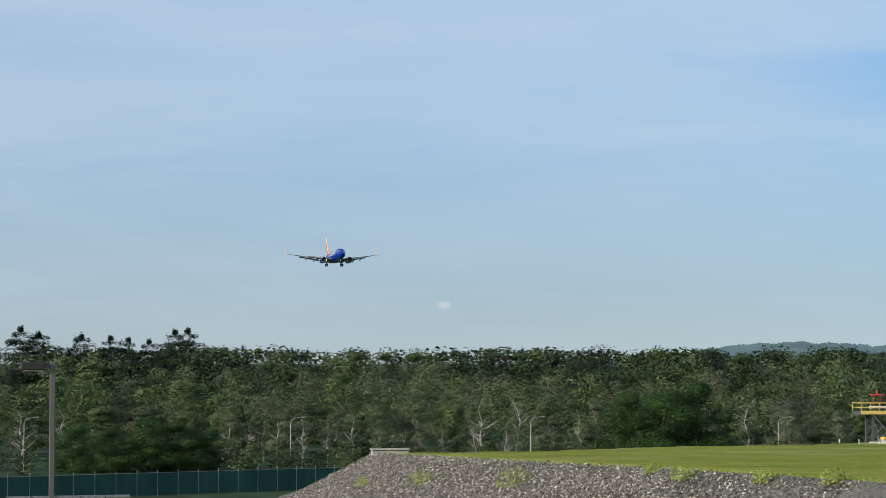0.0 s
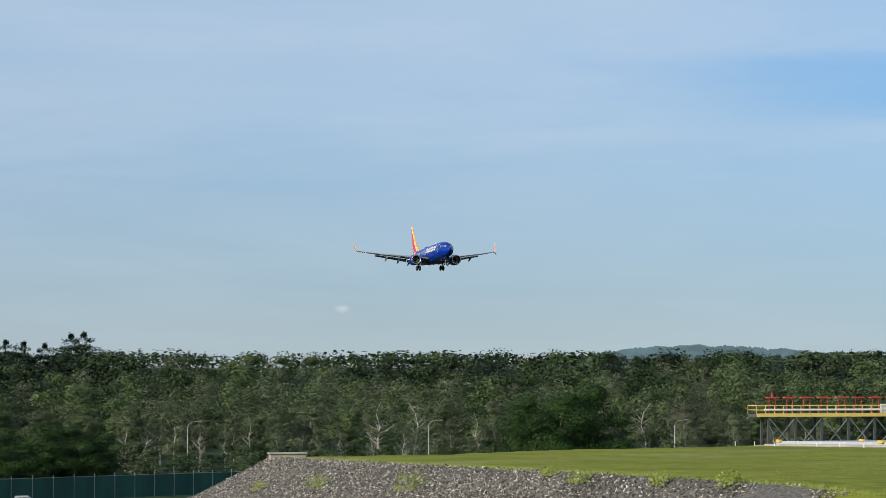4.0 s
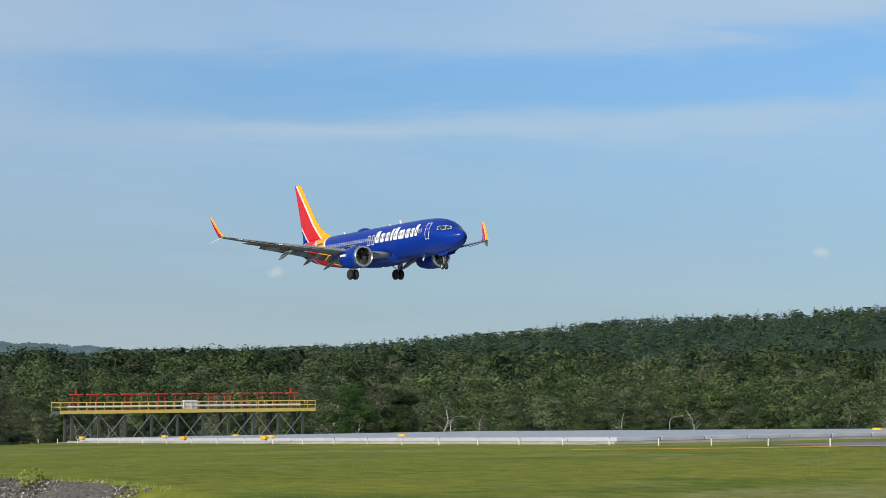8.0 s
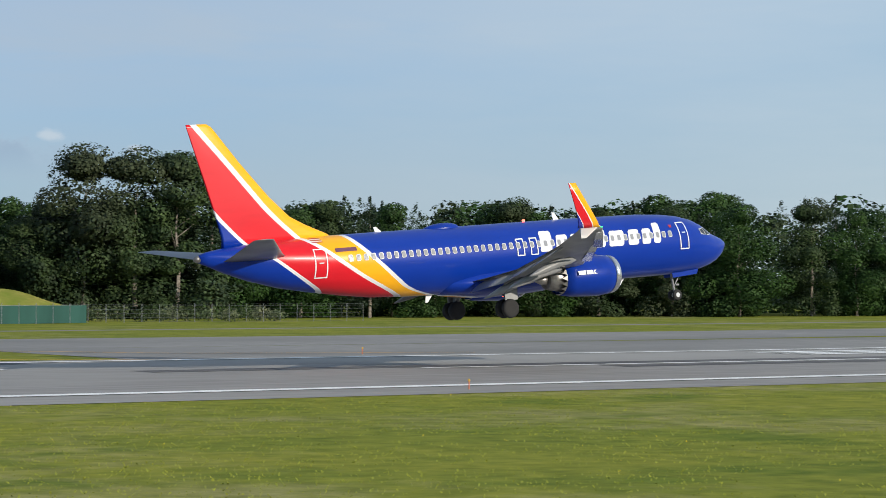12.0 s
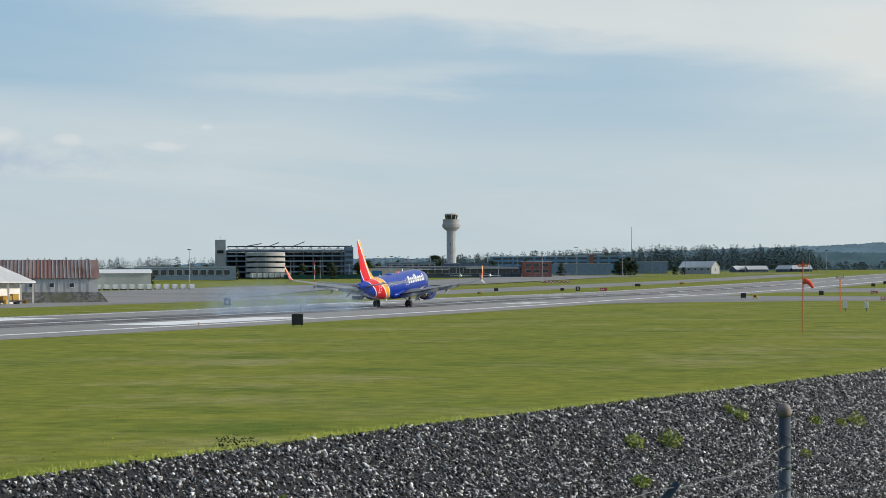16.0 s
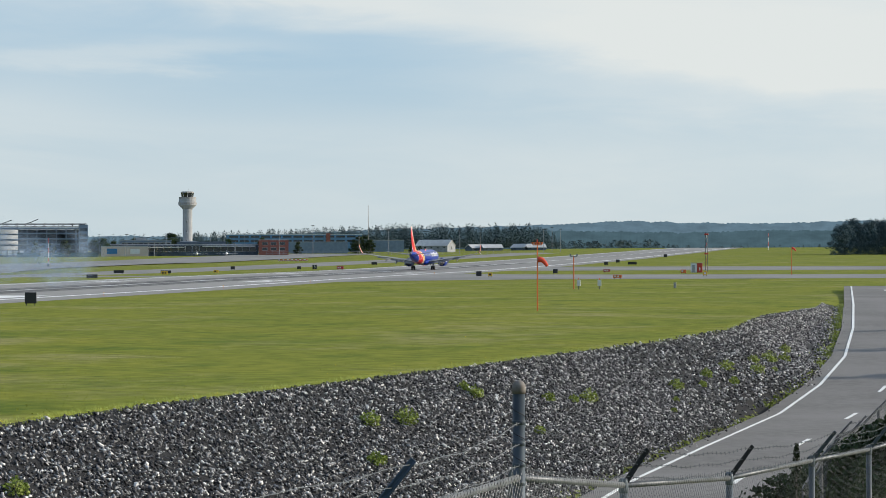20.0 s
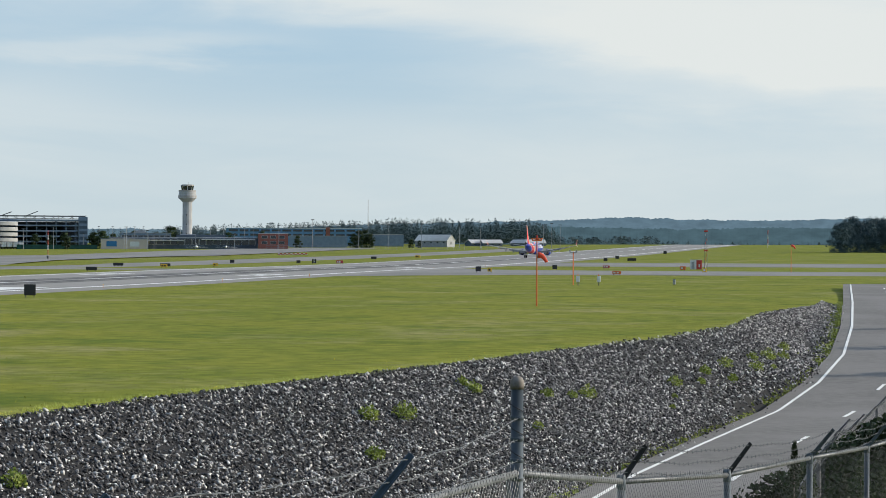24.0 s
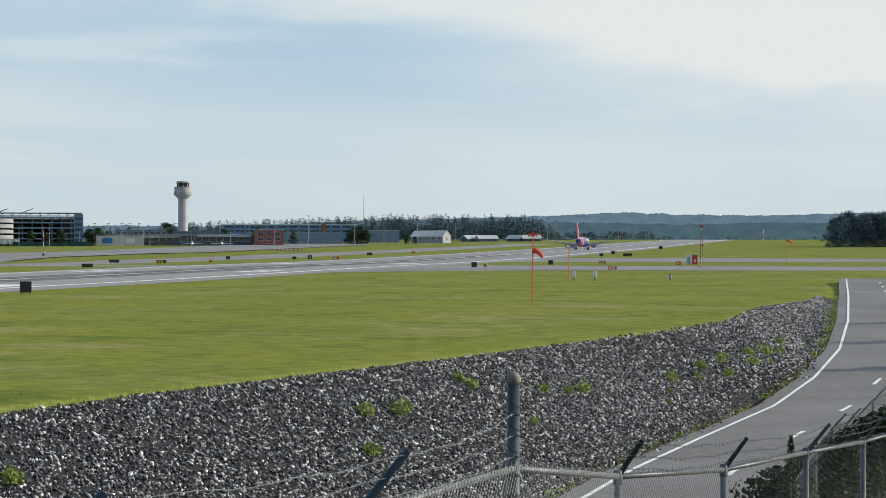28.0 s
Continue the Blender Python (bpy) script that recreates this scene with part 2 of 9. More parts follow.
def turf():
    """Mown grass: dark and light tufts, yellow-green sweeps, dry patches."""
    m, nodes, links, b = shader("grass", 0.9, 0.0, 0.05)
    tc = nodes.new("ShaderNodeTexCoord")

    def patch(scale, detail, rough, lo, hi):
        n = nodes.new("ShaderNodeTexNoise")
        n.inputs["Scale"].default_value, n.inputs["Detail"].default_value, n.inputs["Roughness"].default_value = scale, detail, rough
        links.new(tc.outputs["Object"], n.inputs["Vector"])
        r = nodes.new("ShaderNodeMapRange")
        r.inputs[1].default_value, r.inputs[2].default_value = lo, hi
        links.new(n.outputs[0], r.inputs[0])
        return r.outputs[0], n.outputs[0]

    def mix(f, a, c):
        x = nodes.new("ShaderNodeMix")
        x.data_type = "RGBA"
        links.new(f, x.inputs[0])
        for i, v in ((6, a), (7, c)):
            if isinstance(v, tuple):
                x.inputs[i].default_value = (*v, 1)
            else:
                links.new(v, x.inputs[i])
        return x.outputs[2]

    tuft_, raw = patch(0.8, 8, 0.62, 0.34, 0.68)
    sweep, _ = patch(0.05, 7, 0.68, 0.36, 0.66)
    dry, _ = patch(0.06, 8, 0.7, 0.51, 0.70)
    lush, _ = patch(0.11, 6, 0.62, 0.53, 0.66)
    base = mix(tuft_, (0.118, 0.150, 0.021), (0.218, 0.246, 0.036))
    gold = mix(tuft_, (0.178, 0.194, 0.025), (0.290, 0.290, 0.045))
    col = mix(sweep, base, gold)
    col = mix(dry, col, mix(tuft_, (0.20, 0.19, 0.07), (0.37, 0.34, 0.155)))
    col = mix(lush, col, mix(tuft_, (0.082, 0.122, 0.016), (0.165, 0.208, 0.030)))
    links.new(col, b.inputs["Base Color"])
    bp = nodes.new("ShaderNodeBump")
    bp.inputs["Strength"].default_value, bp.inputs["Distance"].default_value = 0.8, 0.06
    links.new(raw, bp.inputs["Height"])
    links.new(bp.outputs[0], b.inputs["Normal"])
    return m


M = {}
M["grass"] = turf()
M["blade"] = surface("grass_blade", (0.16, 0.19, 0.028), (0.26, 0.28, 0.042), 0.35, 0.8, vary=0.2, spec=0.1)
M["flower"] = surface("yellow_flower", (0.55, 0.42, 0.02), (0.65, 0.52, 0.04), 0.6, 0.8, vary=0.2, spec=0.15)
M["wire"] = surface("fence_wire", (0.09, 0.10, 0.11), (0.16, 0.17, 0.18), 9, 0.5, metal=0.4)
M["wire_dark"] = surface("dark_wire", (0.028, 0.034, 0.040), (0.055, 0.066, 0.076), 9, 0.6, metal=0.3)
M["post_steel"] = surface("weathered_post", (0.065, 0.085, 0.10), (0.11, 0.135, 0.155), 12, 0.45, metal=0.35, c3=(0.045, 0.058, 0.07), big=5.0, stretch=(1, 1, 0.3))
M["arm_blue"] = surface("blue_grey_arm", (0.035, 0.06, 0.095), (0.06, 0.09, 0.13), 8, 0.5, metal=0.3)
M["rust_cap"] = surface("rusty_cap", (0.12, 0.10, 0.085), (0.22, 0.20, 0.18), 20, 0.7, metal=0.3)
M["dry_grass"] = surface("dry_grass", (0.22, 0.20, 0.05), (0.32, 0.30, 0.08), 0.7, 0.9, bump=0.6, c3=(0.14, 0.19, 0.03), big=0.15, spec=0.05)
M["weedy_bank"] = surface("weedy_bank", (0.07, 0.085, 0.03), (0.16, 0.17, 0.07), 0.9, 0.95, bump=0.8, c3=(0.13, 0.12, 0.10), big=0.3, spec=0.05)
M["soil"] = surface("soil", (0.13, 0.11, 0.06), (0.10, 0.13, 0.03), 0.8, 0.95, bump=0.6, spec=0.1)
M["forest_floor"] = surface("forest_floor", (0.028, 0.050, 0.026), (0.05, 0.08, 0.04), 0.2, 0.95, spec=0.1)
M["asphalt"] = surface("asphalt", (0.25, 0.24, 0.23), (0.32, 0.31, 0.295), 0.9, 0.8, bump=0.3, bscale=8, c3=(0.35, 0.34, 0.32), big=0.02, stretch=(0.15, 1, 1), spec=0.1)
M["asphalt_old"] = surface("asphalt_old", (0.25, 0.245, 0.235), (0.315, 0.308, 0.295), 0.6, 0.85, bump=0.3, bscale=8, c3=(0.22, 0.217, 0.21), big=0.03, spec=0.1)
M["road"] = surface("road", (0.155, 0.148, 0.142), (0.20, 0.19, 0.182), 1.5, 0.85, bump=0.3, bscale=12, c3=(0.225, 0.215, 0.208), big=0.08, spec=0.3)
M["rubber"] = surface("tyre_marks", (0.07, 0.07, 0.075), (0.2, 0.195, 0.19), 1.2, 0.75, stretch=(0.03, 2.5, 1), spec=0.1)
M["white_line"] = surface("white_line", (0.84, 0.84, 0.82), (0.92, 0.92, 0.90), 0.8, 0.7, c3=(0.78, 0.78, 0.77), big=0.3, spec=0.1)
M["yellow_line"] = surface("yellow_line", (0.68, 0.34, 0.03), (0.80, 0.42, 0.05), 0.8, 0.7)
M["emas"] = surface("arrestor_block", (0.36, 0.38, 0.42), (0.46, 0.48, 0.52), 0.5, 0.7, c3=(0.42, 0.44, 0.47), big=0.05, vary=0.10)
M["concrete"] = surface("concrete", (0.36, 0.34, 0.30), (0.48, 0.45, 0.40), 1.2, 0.85, bump=0.3, c3=(0.30, 0.28, 0.25), big=0.3)
M["stone"] = pieces("stone", ((0.0, (0.016, 0.016, 0.018)), (0.42, (0.054, 0.054, 0.059)), (0.68, (0.19, 0.19, 0.193)), (0.86, (0.44, 0.435, 0.425)), (1.0, (0.82, 0.81, 0.79))), 0.7)
M["stone_pale"] = pieces("pale_stone", ((0.0, (0.045, 0.041, 0.036)), (0.45, (0.15, 0.138, 0.12)), (0.8, (0.32, 0.295, 0.26)), (1.0, (0.70, 0.66, 0.60))), 0.8)
M["bank_stone"] = surface("bank_stone", (0.05, 0.05, 0.05), (0.24, 0.235, 0.225), 1.3, 0.95, bump=1.0, bscale=1.6, c3=(0.10, 0.11, 0.07), big=0.2)
M["gravel"] = surface("gravel", (0.05, 0.046, 0.041), (0.21, 0.195, 0.17), 7, 0.95, bump=1.0, bscale=5)
# near-black: the shade in gaps between stones is put into this colour
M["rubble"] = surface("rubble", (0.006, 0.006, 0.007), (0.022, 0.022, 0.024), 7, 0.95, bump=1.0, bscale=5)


def foliage(name, dark, light, dull, fine=0.30, spread=0.25):
    """Leaves: two greens that change from bough to bough, duller stands of trees, each tree a little different."""
    m, nodes, links, b = shader(name, 0.65, 0.0, 0.2)
    geo, oi = nodes.new("ShaderNodeNewGeometry"), nodes.new("ShaderNodeObjectInfo")

    def patch(scale, lo, hi):
        n, r = nodes.new("ShaderNodeTexNoise"), nodes.new("ShaderNodeMapRange")
        n.inputs["Scale"].default_value, n.inputs["Detail"].default_value = scale, 3
        r.inputs[1].default_value, r.inputs[2].default_value = lo, hi
        links.new(geo.outputs["Position"], n.inputs["Vector"])
        links.new(n.outputs[0], r.inputs[0])
        return r.outputs[0]

    def mix(f, a, c):
        x = nodes.new("ShaderNodeMix")
        x.data_type = "RGBA"
        links.new(f, x.inputs[0])
        for k, v in ((6, a), (7, c)):
            if isinstance(v, tuple):
                x.inputs[k].default_value = (*v, 1)
            else:
                links.new(v, x.inputs[k])
        return x.outputs[2]

    col = mix(patch(fine, 0.38, 0.64), dark, light)
    col = mix(patch(fine * 0.22, 0.50, 0.66), col, dull)
    span = [nodes.new("ShaderNodeMapRange") for _ in range(2)]
    for r, src, w in ((span[0], oi.outputs["Random"], spread), (span[1], geo.outputs["Random Per Island"], 0.16)):
        r.inputs[3].default_value, r.inputs[4].default_value = 1 - w, 1 + w
        links.new(src, r.inputs[0])
    mul, hs = nodes.new("ShaderNodeMath"), nodes.new("ShaderNodeHueSaturation")
    mul.operation = "MULTIPLY"
    links.new(span[0].outputs[0], mul.inputs[0])
    links.new(span[1].outputs[0], mul.inputs[1])
    links.new(mul.outputs[0], hs.inputs["Value"])
    links.new(col, hs.inputs["Color"])
    links.new(hs.outputs[0], b.inputs["Base Color"])
    return m


M["leaf"] = foliage("leaf", (0.026, 0.050, 0.016), (0.100, 0.138, 0.052), (0.080, 0.098, 0.052))
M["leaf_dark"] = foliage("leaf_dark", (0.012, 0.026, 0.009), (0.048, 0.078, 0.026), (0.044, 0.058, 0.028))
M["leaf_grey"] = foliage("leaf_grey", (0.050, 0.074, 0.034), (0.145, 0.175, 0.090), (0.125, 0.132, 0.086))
M["leaf_deep"] = foliage("leaf_deep", (0.008, 0.028, 0.005), (0.040, 0.090, 0.018), (0.030, 0.062, 0.015), spread=0.12)
M["needle"] = foliage("needle", (0.020, 0.042, 0.024), (0.056, 0.088, 0.046), (0.040, 0.062, 0.038))
# next two: distance haze is put into the leaf colour as blue
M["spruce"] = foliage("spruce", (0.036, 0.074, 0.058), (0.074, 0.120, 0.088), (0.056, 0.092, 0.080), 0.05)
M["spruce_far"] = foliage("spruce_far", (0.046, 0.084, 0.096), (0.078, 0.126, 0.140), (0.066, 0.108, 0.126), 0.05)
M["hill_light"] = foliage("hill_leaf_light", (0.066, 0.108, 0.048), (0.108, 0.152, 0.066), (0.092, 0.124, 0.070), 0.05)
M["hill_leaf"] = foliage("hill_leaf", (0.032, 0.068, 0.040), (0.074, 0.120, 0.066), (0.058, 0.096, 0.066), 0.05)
M["bark"] = surface("bark", (0.12, 0.10, 0.08), (0.30, 0.27, 0.23), 2.5, 0.9, bump=0.5)
M["bark_pale"] = surface("bark_pale", (0.32, 0.30, 0.27), (0.5, 0.48, 0.44), 2.5, 0.9, bump=0.3)
M["weed"] = surface("weed", (0.19, 0.26, 0.045), (0.32, 0.36, 0.08), 3, 0.7, vary=0.2, spec=0.2)
M["steel"] = surface("galvanised_steel", (0.30, 0.31, 0.32), (0.45, 0.46, 0.47), 9, 0.42, metal=0.75, c3=(0.24, 0.25, 0.26), big=2.0)
M["steel_dark"] = paint("weathered_steel", (0.10, 0.105, 0.11), 0.6, 0.3)
M["black"] = paint("black_paint", (0.018, 0.018, 0.02), 0.5)
M["wood"] = surface("weathered_wood", (0.16, 0.13, 0.10), (0.28, 0.24, 0.19), 2.0, 0.85, stretch=(4, 4, 0.3))
M["pole_wood"] = surface("pole_wood", (0.27, 0.265, 0.25), (0.42, 0.41, 0.39), 2.0, 0.85, stretch=(4, 4, 0.3))
M["green_screen"] = surface("green_screen", (0.009, 0.054, 0.045), (0.016, 0.078, 0.064), 0.4, 0.75, stretch=(1, 1, 0.3), bump=0.2)
M["orange"] = paint("orange_paint", (0.75, 0.16, 0.03), 0.5)
M["red"] = paint("red_paint", (0.55, 0.05, 0.03), 0.5)
M["red_sign"] = paint("red_sign", (0.42, 0.03, 0.04), 0.45)
M["rail_yellow"] = paint("rail_yellow", (0.80, 0.58, 0.16), 0.5)
M["hall_roof"] = surface("hall_roof", (0.26, 0.27, 0.28), (0.34, 0.35, 0.36), 0.6, 0.6)
M["yellow"] = paint("yellow_paint", (0.80, 0.48, 0.04), 0.5)
M["white"] = paint("white_paint", (0.78, 0.78, 0.76), 0.5)
M["offwhite"] = surface("offwhite_cladding", (0.58, 0.57, 0.54), (0.70, 0.69, 0.65), 0.5, 0.65, c3=(0.5, 0.49, 0.46), big=0.08)
M["tan_wall"] = surface("tan_wall", (0.62, 0.525, 0.445), (0.69, 0.59, 0.505), 0.4, 0.85, c3=(0.52, 0.44, 0.38), big=0.04)
M["rib_wall"] = surface("ribbed_tan_wall", (0.46, 0.385, 0.345), (0.53, 0.45, 0.405), 0.4, 0.8, c3=(0.42, 0.35, 0.31), big=0.05)
M["tan_base"] = surface("brown_base", (0.36, 0.28, 0.21), (0.44, 0.35, 0.27), 1.2, 0.9, c3=(0.30, 0.24, 0.19), big=0.3)
M["sign_blue"] = paint("sign_blue", (0.03, 0.20, 0.42), 0.5)
M["grey_roof"] = surface("grey_roof", (0.45, 0.46, 0.47), (0.56, 0.57, 0.58), 0.6, 0.55, c3=(0.40, 0.41, 0.42), big=0.06)
M["blue_wall"] = surface("blue_wall", (0.035, 0.095, 0.16), (0.05, 0.12, 0.19), 0.5, 0.6)
M["navy_wall"] = surface("navy_wall", (0.018, 0.028, 0.075), (0.028, 0.04, 0.10), 0.5, 0.6)
M["blue_grey"] = surface("blue_grey_cladding", (0.17, 0.23, 0.30), (0.22, 0.29, 0.36), 0.5, 0.6)
M["office_blue"] = surface("office_blue", (0.10, 0.22, 0.36), (0.14, 0.28, 0.43), 0.5, 0.6)
M["brick"] = surface("brick_wall", (0.25, 0.085, 0.06), (0.33, 0.13, 0.09), 1.2, 0.85)
M["rust_roof"] = surface("rusty_roof", (0.13, 0.075, 0.062), (0.33, 0.29, 0.275), 0.3, 0.75, stretch=(1, 0.25, 0.25), c3=(0.24, 0.11, 0.085), big=0.12)
M["dark_glass"] = paint("dark_glass", (0.02, 0.025, 0.03), 0.12, spec=0.8)
# inner shade and haze of open decks are put into this blue-grey
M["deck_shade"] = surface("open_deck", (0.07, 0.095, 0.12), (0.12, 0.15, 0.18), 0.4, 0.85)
M["plow_yellow"] = paint("dusty_yellow", (0.50, 0.31, 0.05), 0.6)
# near-black paint; panels of it stand in for shade inside openings
M["dark_gap"] = paint("dark_opening", (0.02, 0.02, 0.02), 0.9)
M["tower_wall"] = surface("tower_concrete", (0.33, 0.335, 0.33), (0.40, 0.405, 0.40), 0.3, 0.85)
M["tower_band"] = surface("tower_band", (0.30, 0.29, 0.27), (0.36, 0.35, 0.33), 0.3, 0.85)
M["truck_paint"] = paint("truck_paint", (0.50, 0.51, 0.50), 0.35)
M["sock"] = paint("windsock_cloth", (0.80, 0.09, 0.045), 0.8)


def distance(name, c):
    """A far hillside: haze is painted in as a dull blue emission."""
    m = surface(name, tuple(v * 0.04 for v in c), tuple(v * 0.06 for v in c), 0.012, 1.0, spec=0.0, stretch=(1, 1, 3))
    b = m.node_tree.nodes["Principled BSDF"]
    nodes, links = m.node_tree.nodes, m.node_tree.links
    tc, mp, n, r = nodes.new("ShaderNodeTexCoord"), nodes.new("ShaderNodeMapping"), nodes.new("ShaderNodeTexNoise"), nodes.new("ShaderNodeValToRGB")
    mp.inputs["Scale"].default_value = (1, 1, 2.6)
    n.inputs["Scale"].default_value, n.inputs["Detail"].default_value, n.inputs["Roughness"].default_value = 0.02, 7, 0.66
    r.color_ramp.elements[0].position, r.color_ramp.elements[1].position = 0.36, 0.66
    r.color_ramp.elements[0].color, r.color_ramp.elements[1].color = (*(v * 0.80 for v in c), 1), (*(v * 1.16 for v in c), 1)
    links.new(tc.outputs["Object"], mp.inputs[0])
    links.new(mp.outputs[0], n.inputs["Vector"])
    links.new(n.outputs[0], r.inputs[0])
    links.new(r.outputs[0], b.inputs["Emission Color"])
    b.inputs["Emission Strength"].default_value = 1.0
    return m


# ridge colours are emitted to imitate haze; the hills are no light source
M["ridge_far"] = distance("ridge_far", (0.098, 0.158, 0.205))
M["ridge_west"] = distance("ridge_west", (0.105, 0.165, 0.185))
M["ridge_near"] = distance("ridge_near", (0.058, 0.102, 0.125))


def smoke_material():
    """Thin bluish-white veil, patchy; light passes through it."""
    m, nodes, links, b = shader("tyre_smoke")
    nodes.remove(b)
    out = nodes["Material Output"]
    clear, front, back = nodes.new("ShaderNodeBsdfTransparent"), nodes.new("ShaderNodeBsdfDiffuse"), nodes.new("ShaderNodeBsdfTranslucent")
    front.inputs[0].default_value = back.inputs[0].default_value = (0.62, 0.78, 0.95, 1)
    body, veil = nodes.new("ShaderNodeMixShader"), nodes.new("ShaderNodeMixShader")
    body.inputs[0].default_value = 0.5
    links.new(front.outputs[0], body.inputs[1])
    links.new(back.outputs[0], body.inputs[2])
    tc = nodes.new("ShaderNodeTexCoord")
    n = nodes.new("ShaderNodeTexNoise")
    n.inputs["Scale"].default_value, n.inputs["Detail"].default_value = 0.22, 4
    links.new(tc.outputs["Object"], n.inputs["Vector"])
    oi = nodes.new("ShaderNodeObjectInfo")
    n.noise_dimensions = "4D"
    off = nodes.new("ShaderNodeMath")
    off.operation = "MULTIPLY"
    off.inputs[1].default_value = 40
    links.new(oi.outputs["Random"], off.inputs[0])
    links.new(off.outputs[0], n.inputs["W"])
    # thins out toward the wisp's edge
    sc = nodes.new("ShaderNodeMapping")
    sc.inputs["Scale"].default_value = (1 / 9.0, 0, 1 / 4.6)
    links.new(tc.outputs["Object"], sc.inputs[0])
    ln = nodes.new("ShaderNodeVectorMath")
    ln.operation = "LENGTH"
    links.new(sc.outputs[0], ln.inputs[0])
    fade = nodes.new("ShaderNodeMapRange")
    fade.interpolation_type = "SMOOTHSTEP"
    fade.inputs[1].default_value, fade.inputs[2].default_value, fade.inputs[3].default_value, fade.inputs[4].default_value = 0.25, 1.0, 1.0, 0.0
    links.new(ln.outputs["Value"], fade.inputs[0])
    pat = nodes.new("ShaderNodeMapRange")
    pat.inputs[1].default_value, pat.inputs[2].default_value, pat.inputs[3].default_value, pat.inputs[4].default_value = 0.34, 0.72, 0.0, 0.34
    links.new(n.outputs[0], pat.inputs[0])
    mr = nodes.new("ShaderNodeMath")
    mr.operation = "MULTIPLY"
    links.new(fade.outputs[0], mr.inputs[0])
    links.new(pat.outputs[0], mr.inputs[1])
    links.new(mr.outputs[0], veil.inputs[0])
    links.new(clear.outputs[0], veil.inputs[1])
    links.new(body.outputs[0], veil.inputs[2])
    links.new(veil.outputs[0], out.inputs[0])
    return m


M["smoke"] = smoke_material()


# ---- building helpers ----
def part(name, bm, material, parent=None, label="", smooth=False):
    """Link a bmesh as one mesh object, under parent if given."""
    me = bpy.data.meshes.new(name)
    bm.to_mesh(me)
    bm.free()
    return mesh_part(name, me, material, parent, label, smooth)


def mesh_part(name, me, material, parent=None, label="", smooth=False):
    for m in material if isinstance(material, (list, tuple)) else (material,):
        me.materials.append(M[m] if isinstance(m, str) else m)
    if smooth:
        me.polygons.foreach_set("use_smooth", [True] * len(me.polygons))
    ob = new(name, me)
    ob.parent = parent
    if label:
        tagged(ob, label)
    return ob


def data_part(name, verts, faces, material, parent=None, label="", smooth=False):
    me = bpy.data.meshes.new(name)
    me.from_pydata([tuple(v) for v in verts], [], [tuple(f) for f in faces])
    me.update()
    return mesh_part(name, me, material, parent, label, smooth)


def shared(ob, m, parent=None):
    """Another object on the same mesh."""
    o = new(ob.name.split(".")[0], ob.data)
    o.parent = parent if parent is not None else ob.parent
    o.matrix_basis = m
    if "label" in ob.keys():
        tagged(o, ob["label"])
    return o


def empty(name, m, label="", category="", group="", kind=""):
    ob = new(name)
    ob.empty_display_size = 0.3
    ob.matrix_basis = m
    return tagged(ob, label, category, group, kind)


def box(x0, x1, y0, y1, z0, z1, bm=None, bevel=0.0):
    bm = bm or bmesh.new()
    r = bmesh.ops.create_cube(bm, size=1, matrix=Matrix.Translation(((x0 + x1) / 2, (y0 + y1) / 2, (z0 + z1) / 2)) @ Matrix.Diagonal((x1 - x0, y1 - y0, z1 - z0, 1)))
    if bevel:
        ed = list({e for v in r["verts"] for e in v.link_edges})
        bmesh.ops.bevel(bm, geom=ed, offset=bevel, segments=1, affect="EDGES")
    return bm


def rod(p, q, r, r2=None, bm=None, seg=8, cap=True):
    bm = bm or bmesh.new()
    p, q = Vector(p), Vector(q)
    d = q - p
    m = Matrix.Translation((p + q) / 2) @ d.to_track_quat("Z", "Y").to_matrix().to_4x4()
    bmesh.ops.create_cone(bm, cap_ends=cap, segments=seg, radius1=r, radius2=r if r2 is None else r2, depth=d.length, matrix=m)
    return bm


def turned(profile, seg=24, bm=None, m=Matrix(), caps=True):
    """A body of revolution about z from (radius, height) pairs."""
    bm = bm or bmesh.new()
    rings = []
    for r, z in profile:
        rings.append([bm.verts.new(m @ Vector((r * math.cos(2 * math.pi * k / seg), r * math.sin(2 * math.pi * k / seg), z))) for k in range(seg)])
    for a, b in zip(rings, rings[1:]):
        for k in range(seg):
            bm.faces.new((a[k], a[(k + 1) % seg], b[(k + 1) % seg], b[k]))
    if caps:
        for ring in (rings[0][::-1], rings[-1]):
            bm.faces.new(ring)
    return bm


def loft(rings, closed=True, caps=True, bm=None):
    bm = bm or bmesh.new()
    rs = [[bm.verts.new(v) for v in r] for r in rings]
    n = len(rs[0])
    for a, b in zip(rs, rs[1:]):
        for k in range(n if closed else n - 1):
            bm.faces.new((a[k], a[(k + 1) % n], b[(k + 1) % n], b[k]))
    if caps:
        bm.faces.new(rs[0][::-1])
        bm.faces.new(rs[-1])
    bmesh.ops.recalc_face_normals(bm, faces=bm.faces)
    return bm


def lerp(x, xs, ys):
    return float(np.interp(x, xs, ys))


# ---- the lie of the land (x along the runway, y across it, z = 0 at the runway's touchdown end) ----
RWY = (103.0, 150.0)
MID = 126.5
RIM_X = [-183, -150, -127, -104, -92, -83, 0, 48, 60, 80, 107, 124, 144, 168, 206, 239, 300, 900]
RIM_Y = [29.6, 30.2, 30.8, 31.4, 36, 36, 31.5, 28.5, 27, 24, 18.5, 15.6, 11.6, 8.7, 8.0, 4.0, 3.0, 3.0]
ROAD_X = [-400, -200, -130, -60, 0, 60, 103, 140, 190, 262, 468, 900]
ROAD_Z = [-13, -13, -12, -9, -6.5, -5.2, -4.3, -3.8, -1.9, 0.1, 2.0, 6.0]


